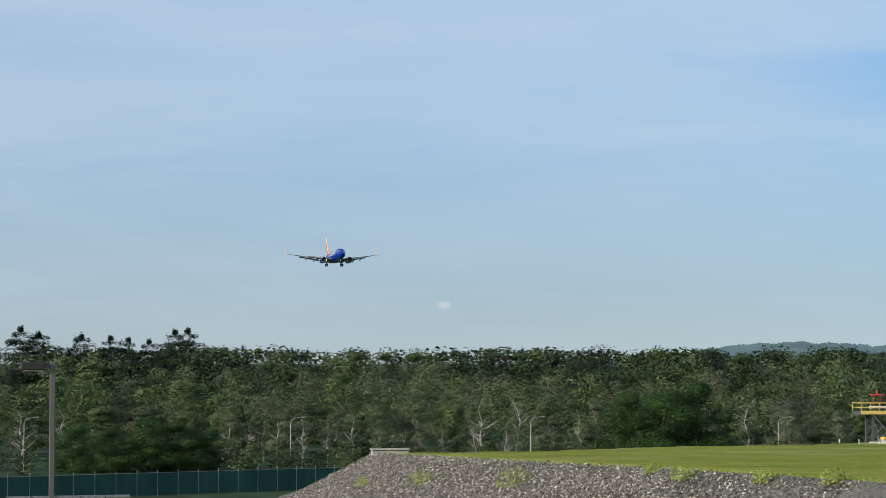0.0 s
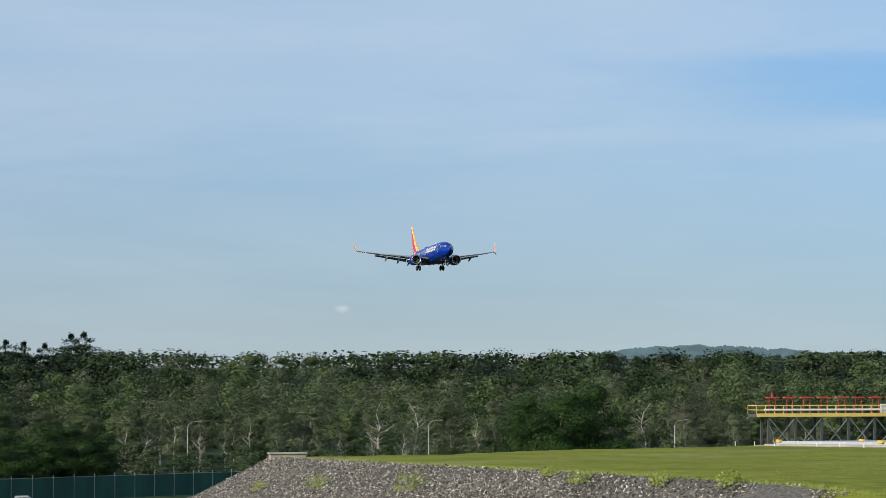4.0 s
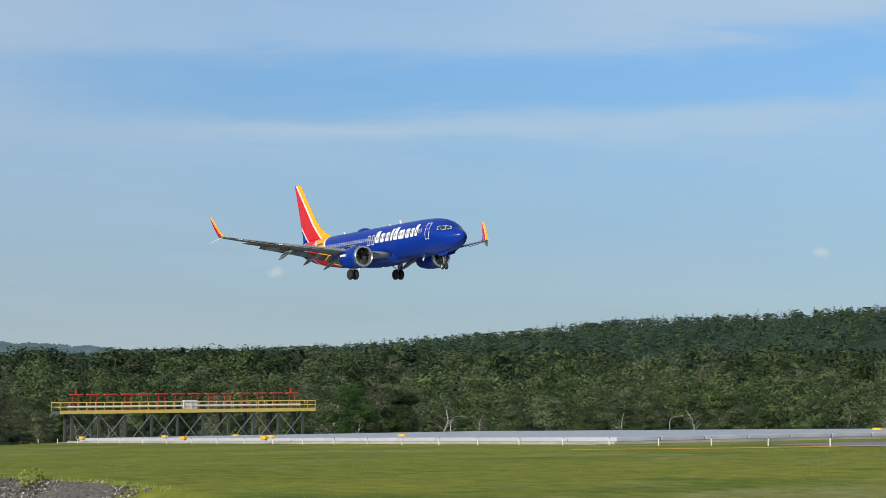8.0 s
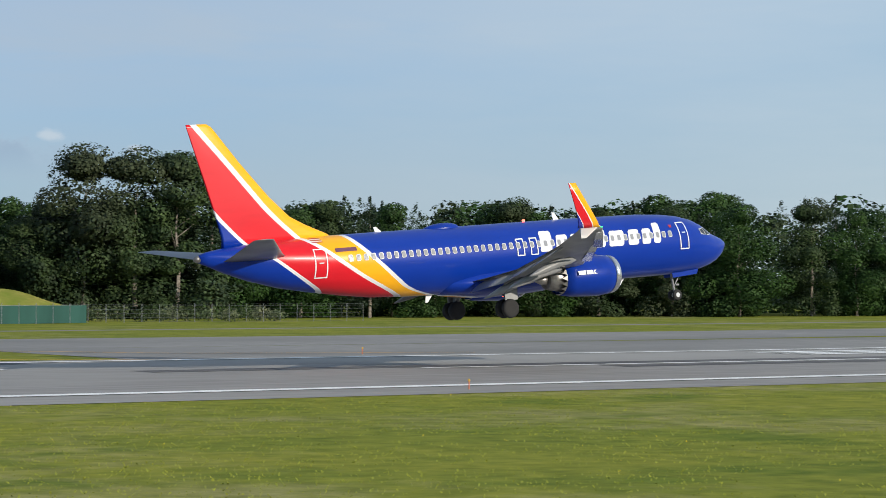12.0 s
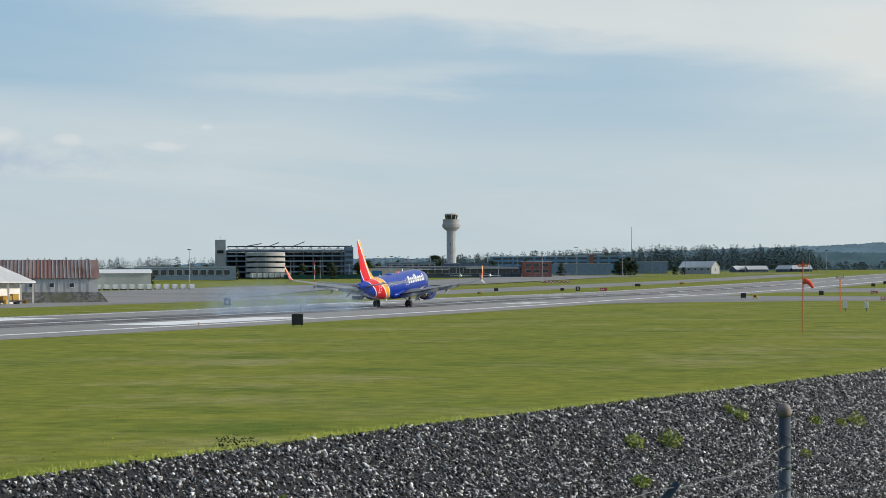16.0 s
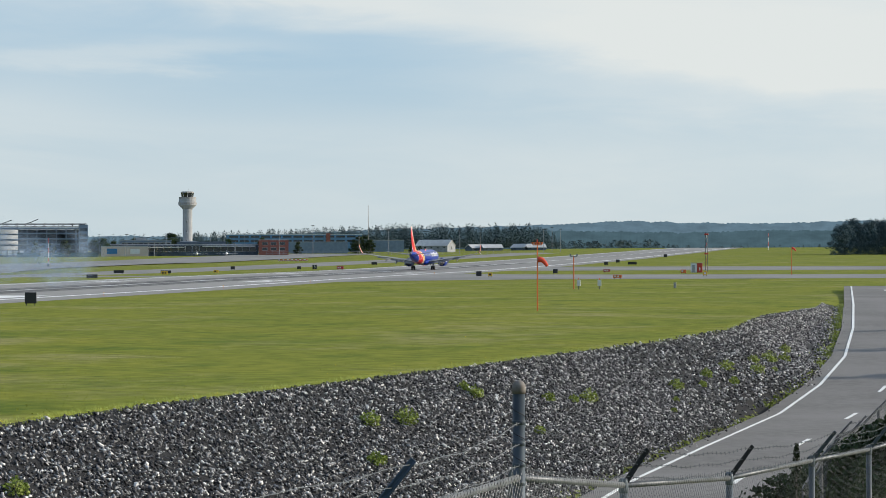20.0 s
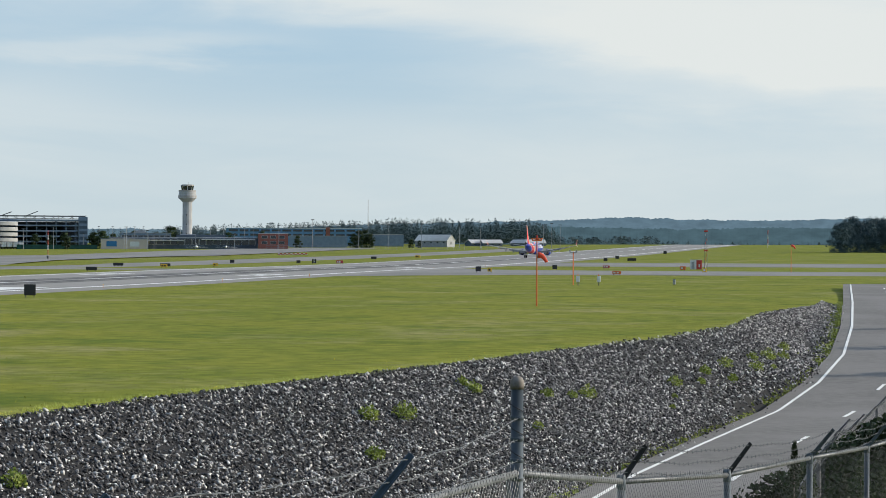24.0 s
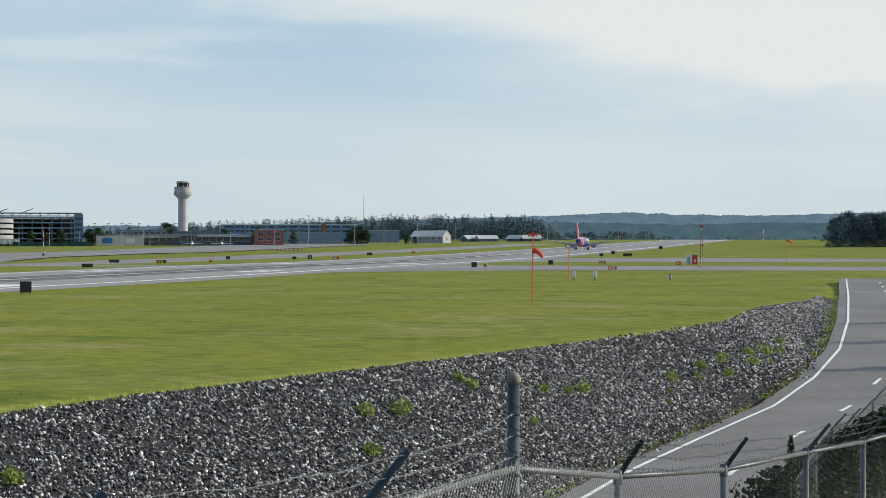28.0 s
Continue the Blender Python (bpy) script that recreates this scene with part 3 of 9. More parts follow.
EDGE = [(-120, 26, -11), (-60, 22, -9), (0, 19.5, -6.5), (40, 15.5, -5.5), (70, 12.6, -5.0), (103, 9.4, -4.3), (118, 7.6, -4.15), (141, 4.6, -3.9), (160, 2.6, -3.2), (182, 1.1, -2.2), (215, 0.55, -1.0), (262, 0.6, 0.25), (330, 1.0, 1.2), (400, 1.3, 2.0)]
EDGE_X, EDGE_Y, EDGE_Z = zip(*EDGE)  # the road's inner line


def rise(x):
    """The even climb of the land to the east."""
    if x < -105:
        return max(0.029 * (x + 105), -6.5) + 0.05
    x = min(x, 2100)
    return 0.0105 * (math.sqrt((x - 330) ** 2 + 150 ** 2) + x - 330) / 2 - 0.03 * max(0, 1 - (x + 105) / 100)


def sag(x):
    """The runway dips below that climb past its first third."""
    return float(np.interp(x, [300, 400, 480, 540, 600, 650, 700, 800, 1100, 2100], [0, 0.10, 0.28, 0.52, 0.85, 1.12, 1.32, 1.56, 2.0, 2.0]))


def along(x):
    """Height of the runway's line."""
    return rise(x) - sag(x)


HILL_A = [-180, -110, -79, -71.5, -63, -59.5, -56, -50, -46, -38, -31, -26, -18, 0, 40, 60, 70, 76, 80, 84, 90, 110, 180]
HILL_E = [0.0, 0.0, 0.05, 0.13, 0.28, 0.53, 0.90, 1.18, 1.32, 1.32, 0.94, 0.76, 0.44, 0.0, 0.0, 0.0, 0.0, 0.0, 0.0, 0.0, 0.0, 0.0, 0.0]


def hills(x, y):
    r = math.hypot(x, y)
    if r < 900:
        return 0.0
    a = math.degrees(math.atan2(x, y))
    top = 1800 if a < 20 else 3400
    e = lerp(a, HILL_A, HILL_E)
    k = min(1, max(0, (r - 0.5 * top) / (0.5 * top)))
    k = k * k * (3 - 2 * k)
    n = noise.noise(Vector((x / 320, y / 320, 0.3))) * 0.12 + noise.noise(Vector((x / 110, y / 110, 0.7))) * 0.04
    return max(0, (math.tan(radians(e)) * min(r, top) + 14 * min(1, e / 0.2)) * k * (1 + n * k))


def low(x):
    return lerp(x, [-250, -100, -20, 40], [-13, -11, -6, 0])


def height(x, y):
    g = along(x)
    rim = lerp(x, RIM_X, RIM_Y)
    end = lerp(y, [30, 45, 60, 95], [-183, -195, -225, -262])
    z = g
    if x < end:
        z = max(low(x), along(end) - (end - x) / 2.2)
    if y < rim and -260 < x < 300:
        z = min(z, max(lerp(x, ROAD_X, ROAD_Z), g - (rim - y) / 2.0))
        if -120 < x < 300 and y < lerp(x, EDGE_X, EDGE_Y) + 2.4:
            z = min(z, lerp(x, EDGE_X, EDGE_Z) - 0.12)
        # the rise on which the camera and the near fence stand
        u = min(1, max(0, x / 45))
        z = max(z, 3.2 - 1.9 * u - 0.6 * max(0, math.hypot(x - 45 * u, y + 1.5 * u) - 2.0))
    far = lerp(x, [-105, -85, -62, -40, 0, 40, 60], [168, 182, 212, 228, 250.5, 290, 3000])
    if y > far and x < 60:
        z = min(z, max(low(x), g - (y - far) / 4.0))
    if 300 < x < 520 and y > 250:
        z -= 1.5 * min(1, (y - 250) / 40) * min(1, (x - 300) / 40, (520 - x) / 40)
    if x > 650 and y > 190:
        z -= max(0, 2.4 * min(1, (x - 650) / 350) - sag(x)) * min(1, (y - 190) / 90)
    return z + hills(x, y)


def steps(a, b, fine0, fine1, d):
    out = list(np.arange(fine0, fine1 + 0.1, d))
    k = d
    while out[-1] < b:
        k *= 1.12
        out.append(out[-1] + k)
    k = d
    while out[0] > a:
        k *= 1.12
        out.insert(0, out[0] - k)
    return out


def build_ground():
    xs = sorted(steps(-5200, 5200, -280, 320, 6.0))
    ys = sorted(steps(-1500, 5200, -20, 46, 1.6))
    def bent(x, v):
        """Rows of the sheet run along the plateau's rim where they pass it."""
        return v + (lerp(x, RIM_X, RIM_Y) - 30.0) * lerp(v, [-30, 4, 34, 90], [0, 1, 1, 0])

    ys = sorted([v for v in ys if abs(v - 30) > 0.9 and not 150 < v < 330] + [30.0] + list(np.arange(152, 330, 6.0)))
    verts = [(x, bent(x, v), height(x, bent(x, v) + (1e-4 if v == 30.0 else 0))) for v in ys for x in xs]
    n = len(xs)
    faces = [(j * n + i, j * n + i + 1, (j + 1) * n + i + 1, (j + 1) * n + i) for j in range(len(ys) - 1) for i in range(n - 1)]
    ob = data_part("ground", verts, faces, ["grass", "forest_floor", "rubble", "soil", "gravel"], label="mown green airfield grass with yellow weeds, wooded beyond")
    tagged(ob, category="ground", kind="structure")
    mats = []
    for j in range(len(ys) - 1):
        for i in range(n - 1):
            x = (xs[i] + xs[i + 1]) / 2
            y = bent(x, (ys[j] + ys[j + 1]) / 2)
            rim, r = lerp(x, RIM_X, RIM_Y), math.hypot(x, y)
            z = height(x, y)
            if y < rim and -88 < x < 30:
                k = 0
            elif y < rim and -200 < x < 262:
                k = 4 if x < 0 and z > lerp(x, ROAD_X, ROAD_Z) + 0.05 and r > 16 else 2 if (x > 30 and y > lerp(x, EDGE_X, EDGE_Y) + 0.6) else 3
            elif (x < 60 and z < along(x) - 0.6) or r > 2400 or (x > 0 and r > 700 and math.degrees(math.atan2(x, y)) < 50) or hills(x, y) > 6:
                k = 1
            else:
                k = 0
            mats.append(k)
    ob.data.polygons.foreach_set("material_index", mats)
    ob.data.polygons.foreach_set("use_smooth", [True] * len(faces))
    return ob


def sheet(name, pts, material, up, label, category, step=12.0, kind="structure", parent=None):
    """A paved strip between two edges: pts are (x, y_near, y_far); it follows the land."""
    xs, near, far = zip(*pts)
    cut = list(np.arange(xs[0], xs[-1], step)) + [xs[-1]]
    verts, faces = [], []
    m = 4
    for x in cut:
        a, b = lerp(x, xs, near), lerp(x, xs, far)
        for k in range(m + 1):
            y = a + (b - a) * k / m
            verts.append((x, y, (height(x, y) + 0.25 if x > 650 and y > 190 else along(x)) + up))
    for i in range(len(cut) - 1):
        for k in range(m):
            o = i * (m + 1) + k
            faces.append((o, o + m + 1, o + m + 2, o + 1))
    ob = data_part(name, verts, faces, material, parent, label)
    if parent is None:
        tagged(ob, category=category, kind=kind)
    return ob


def mark(name, x0, x1, y0, y1, material, parent, up=0.05, skew=0.0):
    n = max(1, int((x1 - x0) / 25))
    verts, faces = [], []
    for i in range(n + 1):
        x = x0 + (x1 - x0) * i / n
        verts += [(x + skew * 0, y0, along(x) + up), (x, y1, along(x) + up)]
    for i in range(n):
        faces.append((2 * i, 2 * i + 2, 2 * i + 3, 2 * i + 1))
    return data_part(name, verts, faces, material, parent)


def ribbon(name, pts, w, material, parent, up=0.06):
    """A painted line along a bent way."""
    P = [Vector((*p, 0)) for p in pts]
    fine = []
    for i in range(len(P) - 1):
        a, b, c, d = P[max(0, i - 1)], P[i], P[i + 1], P[min(len(P) - 1, i + 2)]
        for k in range(6):
            t = k / 6
            fine.append(0.5 * (2 * b + (c - a) * t + (2 * a - 5 * b + 4 * c - d) * t * t + (3 * b - a - 3 * c + d) * t ** 3))
    fine.append(P[-1])
    v, f = [], []
    for i, p in enumerate(fine):
        d = (fine[min(i + 1, len(fine) - 1)] - fine[max(0, i - 1)]).normalized()
        n = Vector((-d.y, d.x, 0)) * w / 2
        z = along(p.x) + up
        v += [(p.x - n.x, p.y - n.y, z), (p.x + n.x, p.y + n.y, z)]
    f = [(2 * i, 2 * i + 2, 2 * i + 3, 2 * i + 1) for i in range(len(fine) - 1)]
    return data_part(name, v, f, material, parent)


def build_runway():
    r = sheet("runway", [(-104, 97, 155), (-86, 95.5, 154), (2050, 95.5, 154)], "asphalt", 0.02, "grey asphalt runway with white painted markings", "runway", 20)
    sheet("runway_head", [(-132, 100, 146), (-116, 94, 153), (-90, 95, 159), (-64, 120, 176), (-35, 150, 208), (-22, 153, 222), (-8, 153, 206), (10, 153, 170)], "asphalt_old", 0.012, "pale asphalt turning pad at the runway's end", "taxiway", 4)
    mark("threshold_bar", -84.5, -80.5, 104, 151, "white_line", r)
    for i in range(12):
        y = 105.3 + i * 3.52 + (2.2 if i > 5 else 0)
        mark("threshold_stripe", -75, -29.5, y - 0.15, y + 1.95, "white_line", r)
    mark("edge_line", -80, 2040, 102.6, 104.2, "white_line", r)
    mark("edge_line", -80, 2040, 149.5, 150.8, "white_line", r)
    # the runway's number, read from the approach
    for x0, x1, y0, y1 in ((-17, 3, 128.6, 130.2), (-13, -9.2, 128.6, 133.2), (-9.2, 3, 132.0, 133.2), (-17, -13, 139.4, 141.0), (1.0, 3.0, 139.4, 142.0), (-13, 3, 141.2, 142.3), (-2, 3, 136.0, 137.2)):
        mark("runway_number", x0, x1, y0, y1, "white_line", r)
    for i in range(30):
        x = 16.7 + i * 61
        mark("centre_stripe", x, x + 37.5, MID + 10.2 if i == 0 else MID, MID + 11.3 if i == 0 else MID + 1.15, "white_line", r)
    for y in (109.5, 112.5, 115.5, 137.5, 140.5, 143.5):
        mark("touchdown_bar", 118, 141, y, y + 1.8, "white_line", r)
    for x, y in ((256, 106.5), (247, 139.5)):
        mark("aiming_bar", x, x + 52, y, y + 8.5, "white_line", r)
    for x in (435, 587):
        for y in (109.5, 112.5, 140.5, 143.5):
            mark("touchdown_bar", x, x + 23, y, y + 1.8, "white_line", r)
    # rubber left by tyres at touchdown; the last streak darkens the far edge
    for y0, y1, x0, x1 in ((122.5, 125.6, 90, 900), (128.5, 131.8, 60, 860), (119.5, 121.5, 220, 620), (133, 135, 180, 560), (147, 149.4, -60, 60)):
        mark("tyre_marks", x0, x1, y0, y1, "rubber", r, 0.035)
    # lines of the turning pad
    for pts in ([(-125, 80), (-117.2, 86.4), (-112.5, 100), (-109.8, 112.4), (-106, 120), (-101.2, 125.8), (-92, 127)], [(-99, 91), (-96.3, 94.1), (-91, 101), (-88.4, 105.6), (-86.2, 110), (-85.3, 113.6)], [(-118, 138), (-113, 135.1), (-104.3, 132.5), (-92, 128.5)], [(-2, 198), (-12.3, 197.1), (-20.1, 201.4), (-25.5, 193), (-27.7, 178), (-24, 165), (-12, 156)], [(-12.3, 197.1), (-16, 187), (-15, 174), (-6, 160)], [(44, 200), (49.1, 189.6), (55, 175), (58.2, 166.7), (62, 156), (74, 151)], [(60, 190), (72, 176), (80, 165), (100, 156)]):
        ribbon("lead_line", pts, 0.85 if pts[0][0] < -90 else 0.4, "yellow_line", r)
    # a broad darker band across the pad, coloured like the tyre streaks
    ribbon("old_line", [(-110, 140.5), (-100, 142.5), (-87.3, 146.2), (-60, 147.5)], 2.6, "rubber", r)


def build_taxiways():
    sheet("taxiway", [(-25, 183, 226), (0, 183, 227), (120, 185, 220), (240, 193, 224), (330, 196, 226), (430, 193, 222), (600, 183, 210), (1500, 183, 210)], "asphalt_old", 0.015, "pale asphalt taxiway parallel to the runway", "taxiway", 20)
    sheet("taxiway", [(70, 153, 184), (95, 153, 184), (150, 154, 184), (160, 160, 184), (170, 183, 184)], "asphalt_old", 0.02, "pale asphalt taxiway joining the runway", "taxiway", 6)
    sheet("service_road", [(20, 258, 263), (140, 262, 267), (600, 262, 267)], "asphalt_old", 0.01, "narrow pale service road in the grass", "road", 20)
    sheet("taxiway", [(520, 153, 330), (545, 153, 330)], "asphalt_old", 0.02, "pale asphalt taxiway crossing to the aprons", "taxiway", 10)
    sheet("taxiway", [(452, 228, 229), (470, 215, 250), (500, 210, 300), (540, 210, 330), (760, 260, 330), (1500, 300, 380)], "asphalt_old", 0.018, "broad pale apron beyond the taxiway", "apron", 20)
    sheet("taxiway", [(436, 95.4, 95.6), (452, 84, 95.6), (470, 60, 95.6), (484, -90, 95.6), (540, -90, 95.6), (552, 60, 95.6), (562, 84, 95.6), (580, 95.4, 95.6)], "asphalt_old", 0.03, "pale asphalt taxiway leaving the runway", "taxiway", 4)
    sheet("crossing_runway", [(660, 95.4, 95.6), (678, -160, 95.6), (755, -160, 95.6), (775, 95.4, 95.6)], "asphalt_old", 0.03, "pale asphalt strip crossing the runway", "runway", 6)


def build_road():
    """The public road at the foot of the stones: edges follow its bend."""
    fx, fy, fz = EDGE_X, EDGE_Y, EDGE_Z
    xs = list(np.arange(-120, 347, 3.0))
    verts, faces = [], []
    for x in xs:
        y, z = lerp(x, fx, fy), lerp(x, fx, fz) + 0.1
        for k in range(5):
            verts.append((x, y + 0.9 - 9.5 * k / 4, z))
    for i in range(len(xs) - 1):
        for k in range(4):
            o = i * 5 + k
            faces.append((o, o + 1, o + 6, o + 5))
    road = data_part("road", verts, faces, "road", label="grey asphalt road curving along the foot of the stones")
    tagged(road, category="road", kind="structure")

    def line(name, x0, x1, off, w):
        v, f = [], []
        c = list(np.arange(x0, x1 + 0.1, 1.5))
        for x in c:
            y, z = lerp(x, fx, fy) - off, lerp(x, fx, fz) + 0.13
            v += [(x, y, z), (x, y - w, z)]
        for i in range(len(c) - 1):
            f.append((2 * i, 2 * i + 1, 2 * i + 3, 2 * i + 2))
        data_part(name, v, f, "white_line", road)

    line("edge_line", -110, 342, 0.0, 0.22)
    for i in range(22):
        line("lane_dash", -61 + i * 18, -56.5 + i * 18, 4.3, 0.24)


def build_ridges():
    """The far wooded ridges on the skyline, haze put into their glowing blue colour."""
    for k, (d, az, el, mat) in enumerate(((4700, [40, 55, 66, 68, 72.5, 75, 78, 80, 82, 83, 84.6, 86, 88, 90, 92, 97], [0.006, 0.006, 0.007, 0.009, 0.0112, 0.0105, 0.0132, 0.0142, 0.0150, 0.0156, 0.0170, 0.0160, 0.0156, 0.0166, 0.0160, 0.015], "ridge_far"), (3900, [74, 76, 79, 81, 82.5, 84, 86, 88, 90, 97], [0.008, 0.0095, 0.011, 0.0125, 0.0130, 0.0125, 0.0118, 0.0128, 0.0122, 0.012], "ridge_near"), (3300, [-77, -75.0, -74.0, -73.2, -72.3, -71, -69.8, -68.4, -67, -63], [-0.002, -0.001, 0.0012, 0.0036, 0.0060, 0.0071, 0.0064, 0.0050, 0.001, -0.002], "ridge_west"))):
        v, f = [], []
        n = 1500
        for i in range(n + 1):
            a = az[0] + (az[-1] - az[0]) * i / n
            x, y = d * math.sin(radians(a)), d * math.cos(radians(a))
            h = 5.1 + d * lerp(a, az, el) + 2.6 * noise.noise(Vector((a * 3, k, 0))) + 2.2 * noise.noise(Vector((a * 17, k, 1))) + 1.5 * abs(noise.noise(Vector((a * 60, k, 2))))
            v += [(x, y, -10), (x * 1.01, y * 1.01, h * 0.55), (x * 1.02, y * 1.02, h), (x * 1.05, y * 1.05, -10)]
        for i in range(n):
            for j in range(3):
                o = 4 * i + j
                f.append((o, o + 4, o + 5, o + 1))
        ob = data_part("backdrop", v, f, mat, label="far wooded ridge, glowing blue-grey in place of haze", smooth=True)
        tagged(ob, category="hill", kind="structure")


build_ground()
build_ridges()
build_runway()
build_taxiways()
build_road()


# ---- the airliner: x forward, y to its left, z up; origin under the main wheels ----
K = 1.03
NOSE_X, AXIS_Z = 19.0, 3.3


def livery(name="airliner_paint"):
    """Blue body; yellow, silver and red bands sweeping up from the belly to the fin."""
    m, nodes, links, b = shader(name, 0.30, 0.0, 0.22)
    b.inputs["Coat Weight"].default_value = 0.12
    b.inputs["Coat Roughness"].default_value = 0.06
    tc = nodes.new("ShaderNodeTexCoord")
    sp = nodes.new("ShaderNodeSeparateXYZ")
    links.new(tc.outputs["Object"], sp.inputs[0])

    def math_(op, a, v, w=None):
        n = nodes.new("ShaderNodeMath")
        n.operation = op
        for i, q in enumerate((a, v, w)):
            if q is None:
                continue
            if isinstance(q, (int, float)):
                n.inputs[i].default_value = q
            else:
                links.new(q, n.inputs[i])
        return n.outputs[0]

    aft = math_("MULTIPLY_ADD", sp.outputs[0], -1 / K, NOSE_X)
    up = math_("MULTIPLY_ADD", sp.outputs[2], 1 / K, -AXIS_Z)
    un = math_("MULTIPLY_ADD", up, 1 / 12.0, 2.0 / 12.0)

    def edge(points):
        """How far aft of a band's edge the point lies, in metres."""
        n = nodes.new("ShaderNodeFloatCurve")
        c = n.mapping.curves[0]
        pts = [((z + 2) / 12.0, x / 40.0) for x, z in sorted(points, key=lambda q: q[1])]
        while len(c.points) < len(pts):
            c.points.new(0.5, 0.5)
        for q, (u, v) in zip(c.points, pts):
            q.location = (u, v)
            q.handle_type = "AUTO"
        n.mapping.extend = "EXTRAPOLATED"
        n.mapping.update()
        links.new(un, n.inputs["Value"])
        return math_("SUBTRACT", aft, math_("MULTIPLY", n.outputs[0], 40.0))

    blue, silver = (0.003, 0.032, 0.29), (0.72, 0.73, 0.74)
    yellow, red = (0.85, 0.40, 0.012), (0.62, 0.012, 0.022)
    e1 = edge([(22.0, -1.66), (22.6, -1.58), (23.6, -1.4), (24.8, -1.04), (25.8, -0.44), (26.66, 0.24), (27.52, 1.0), (28.22, 1.74), (28.83, 2.53), (33.0, 6.0), (34.0, 9.9)])
    e2 = edge([(24.8, -1.7), (25.7, -1.4), (26.63, -1.02), (28.08, -0.33), (29.39, 0.46), (30.89, 1.6), (32.1, 2.59), (33.51, 3.89), (34.84, 5.44), (36.08, 6.93), (37.35, 8.42), (38.6, 9.9)])
    e3 = edge([(28.4, -1.7), (29.7, -1.25), (30.84, -0.64), (32.14, 0.15), (33.44, 1.09), (34.78, 2.14), (36.04, 3.37), (36.89, 4.33), (39.3, 7.0), (40, 9.9)])
    col = None

    def over(base, dist, at, c):
        s = math_("GREATER_THAN", dist, at)
        x = nodes.new("ShaderNodeMix")
        x.data_type = "RGBA"
        links.new(s, x.inputs[0])
        if isinstance(base, tuple):
            x.inputs[6].default_value = (*base, 1)
        else:
            links.new(base, x.inputs[6])
        x.inputs[7].default_value = (*c, 1)
        return x.outputs[2]

    col = over(blue, e1, 0.0, silver)
    col = over(col, e1, 0.35, yellow)
    col = over(col, e2, -0.40, silver)
    col = over(col, e2, 0.0, red)
    col = over(col, e3, 0.0, silver)
    col = over(col, e3, 0.30, blue)
    # grime and panel joints
    n = nodes.new("ShaderNodeTexNoise")
    n.inputs["Scale"].default_value, n.inputs["Detail"].default_value = 0.8, 6
    mp = nodes.new("ShaderNodeMapping")
    mp.inputs["Scale"].default_value = (0.5, 1, 3)
    links.new(tc.outputs["Object"], mp.inputs[0])
    links.new(mp.outputs[0], n.inputs["Vector"])
    hs = nodes.new("ShaderNodeHueSaturation")
    mr = nodes.new("ShaderNodeMapRange")
    mr.inputs[3].default_value, mr.inputs[4].default_value = 0.86, 1.12
    links.new(n.outputs[0], mr.inputs[0])
    links.new(mr.outputs[0], hs.inputs["Value"])
    links.new(col, hs.inputs["Color"])
    links.new(hs.outputs[0], b.inputs["Base Color"])
    return m


def winglet_paint():
    """Red blade with a yellow leading band and a blue root."""
    m, nodes, links, b = shader("winglet_paint", 0.3)
    tc = nodes.new("ShaderNodeTexCoord")
    sp = nodes.new("ShaderNodeSeparateXYZ")
    links.new(tc.outputs["Object"], sp.inputs[0])
    a = nodes.new("ShaderNodeMath")
    a.operation = "MULTIPLY_ADD"
    links.new(sp.outputs[2], a.inputs[0])
    a.inputs[1].default_value = 0.77
    links.new(sp.outputs[0], a.inputs[2])
    r = nodes.new("ShaderNodeValToRGB")
    r.color_ramp.interpolation = "CONSTANT"
    el = r.color_ramp.elements
    el[0].position, el[0].color = 0.0, (0.02, 0.03, 0.30, 1)
    el[1].position, el[1].color = 0.27, (0.75, 0.75, 0.76, 1)
    for p, c in ((0.30, (0.62, 0.012, 0.022, 1)), (0.62, (0.75, 0.75, 0.76, 1)), (0.66, (0.85, 0.40, 0.012, 1))):
        e = el.new(p)
        e.color = c
    s = nodes.new("ShaderNodeMapRange")
    s.inputs[1].default_value, s.inputs[2].default_value = -1.75, 0.0
    links.new(a.outputs[0], s.inputs[0])
    links.new(s.outputs[0], r.inputs[0])
    links.new(r.outputs[0], b.inputs["Base Color"])
    return m


M["livery"] = livery()
M["winglet"] = winglet_paint()
M["wing_grey"] = surface("wing_grey", (0.20, 0.205, 0.21), (0.26, 0.265, 0.27), 0.9, 0.4, c3=(0.17, 0.175, 0.18), big=0.5)
M["wing_metal"] = paint("bare_metal", (0.66, 0.67, 0.69), 0.25, 0.9)
M["cowl_blue"] = paint("cowl_blue", (0.003, 0.032, 0.29), 0.28, spec=0.25)
M["exhaust"] = surface("exhaust_metal", (0.22, 0.21, 0.20), (0.36, 0.35, 0.33), 3, 0.4, 0.8)
M["tyre"] = paint("tyre_rubber", (0.02, 0.02, 0.021), 0.85)
M["gear_grey"] = paint("gear_grey", (0.26, 0.265, 0.27), 0.4, 0.2)
M["decal_white"] = paint("decal_white", (0.80, 0.80, 0.80), 0.3)
M["decal_grey"] = paint("cabin_window", (0.30, 0.31, 0.33), 0.15, spec=0.7)
M["frame_grey"] = paint("window_surround", (0.55, 0.57, 0.60), 0.35)
M["decal_dark"] = paint("decal_dark", (0.14, 0.05, 0.10), 0.4)
M["screen_glass"] = paint("windscreen_glass", (0.03, 0.035, 0.045), 0.06, spec=0.9)


def lit(name, c, power):
    m, nodes, links, b = shader(name, 0.3)
    b.inputs["Base Color"].default_value = (*c, 1)
    b.inputs["Emission Color"].default_value = (*c, 1)
    b.inputs["Emission Strength"].default_value = power
    return m


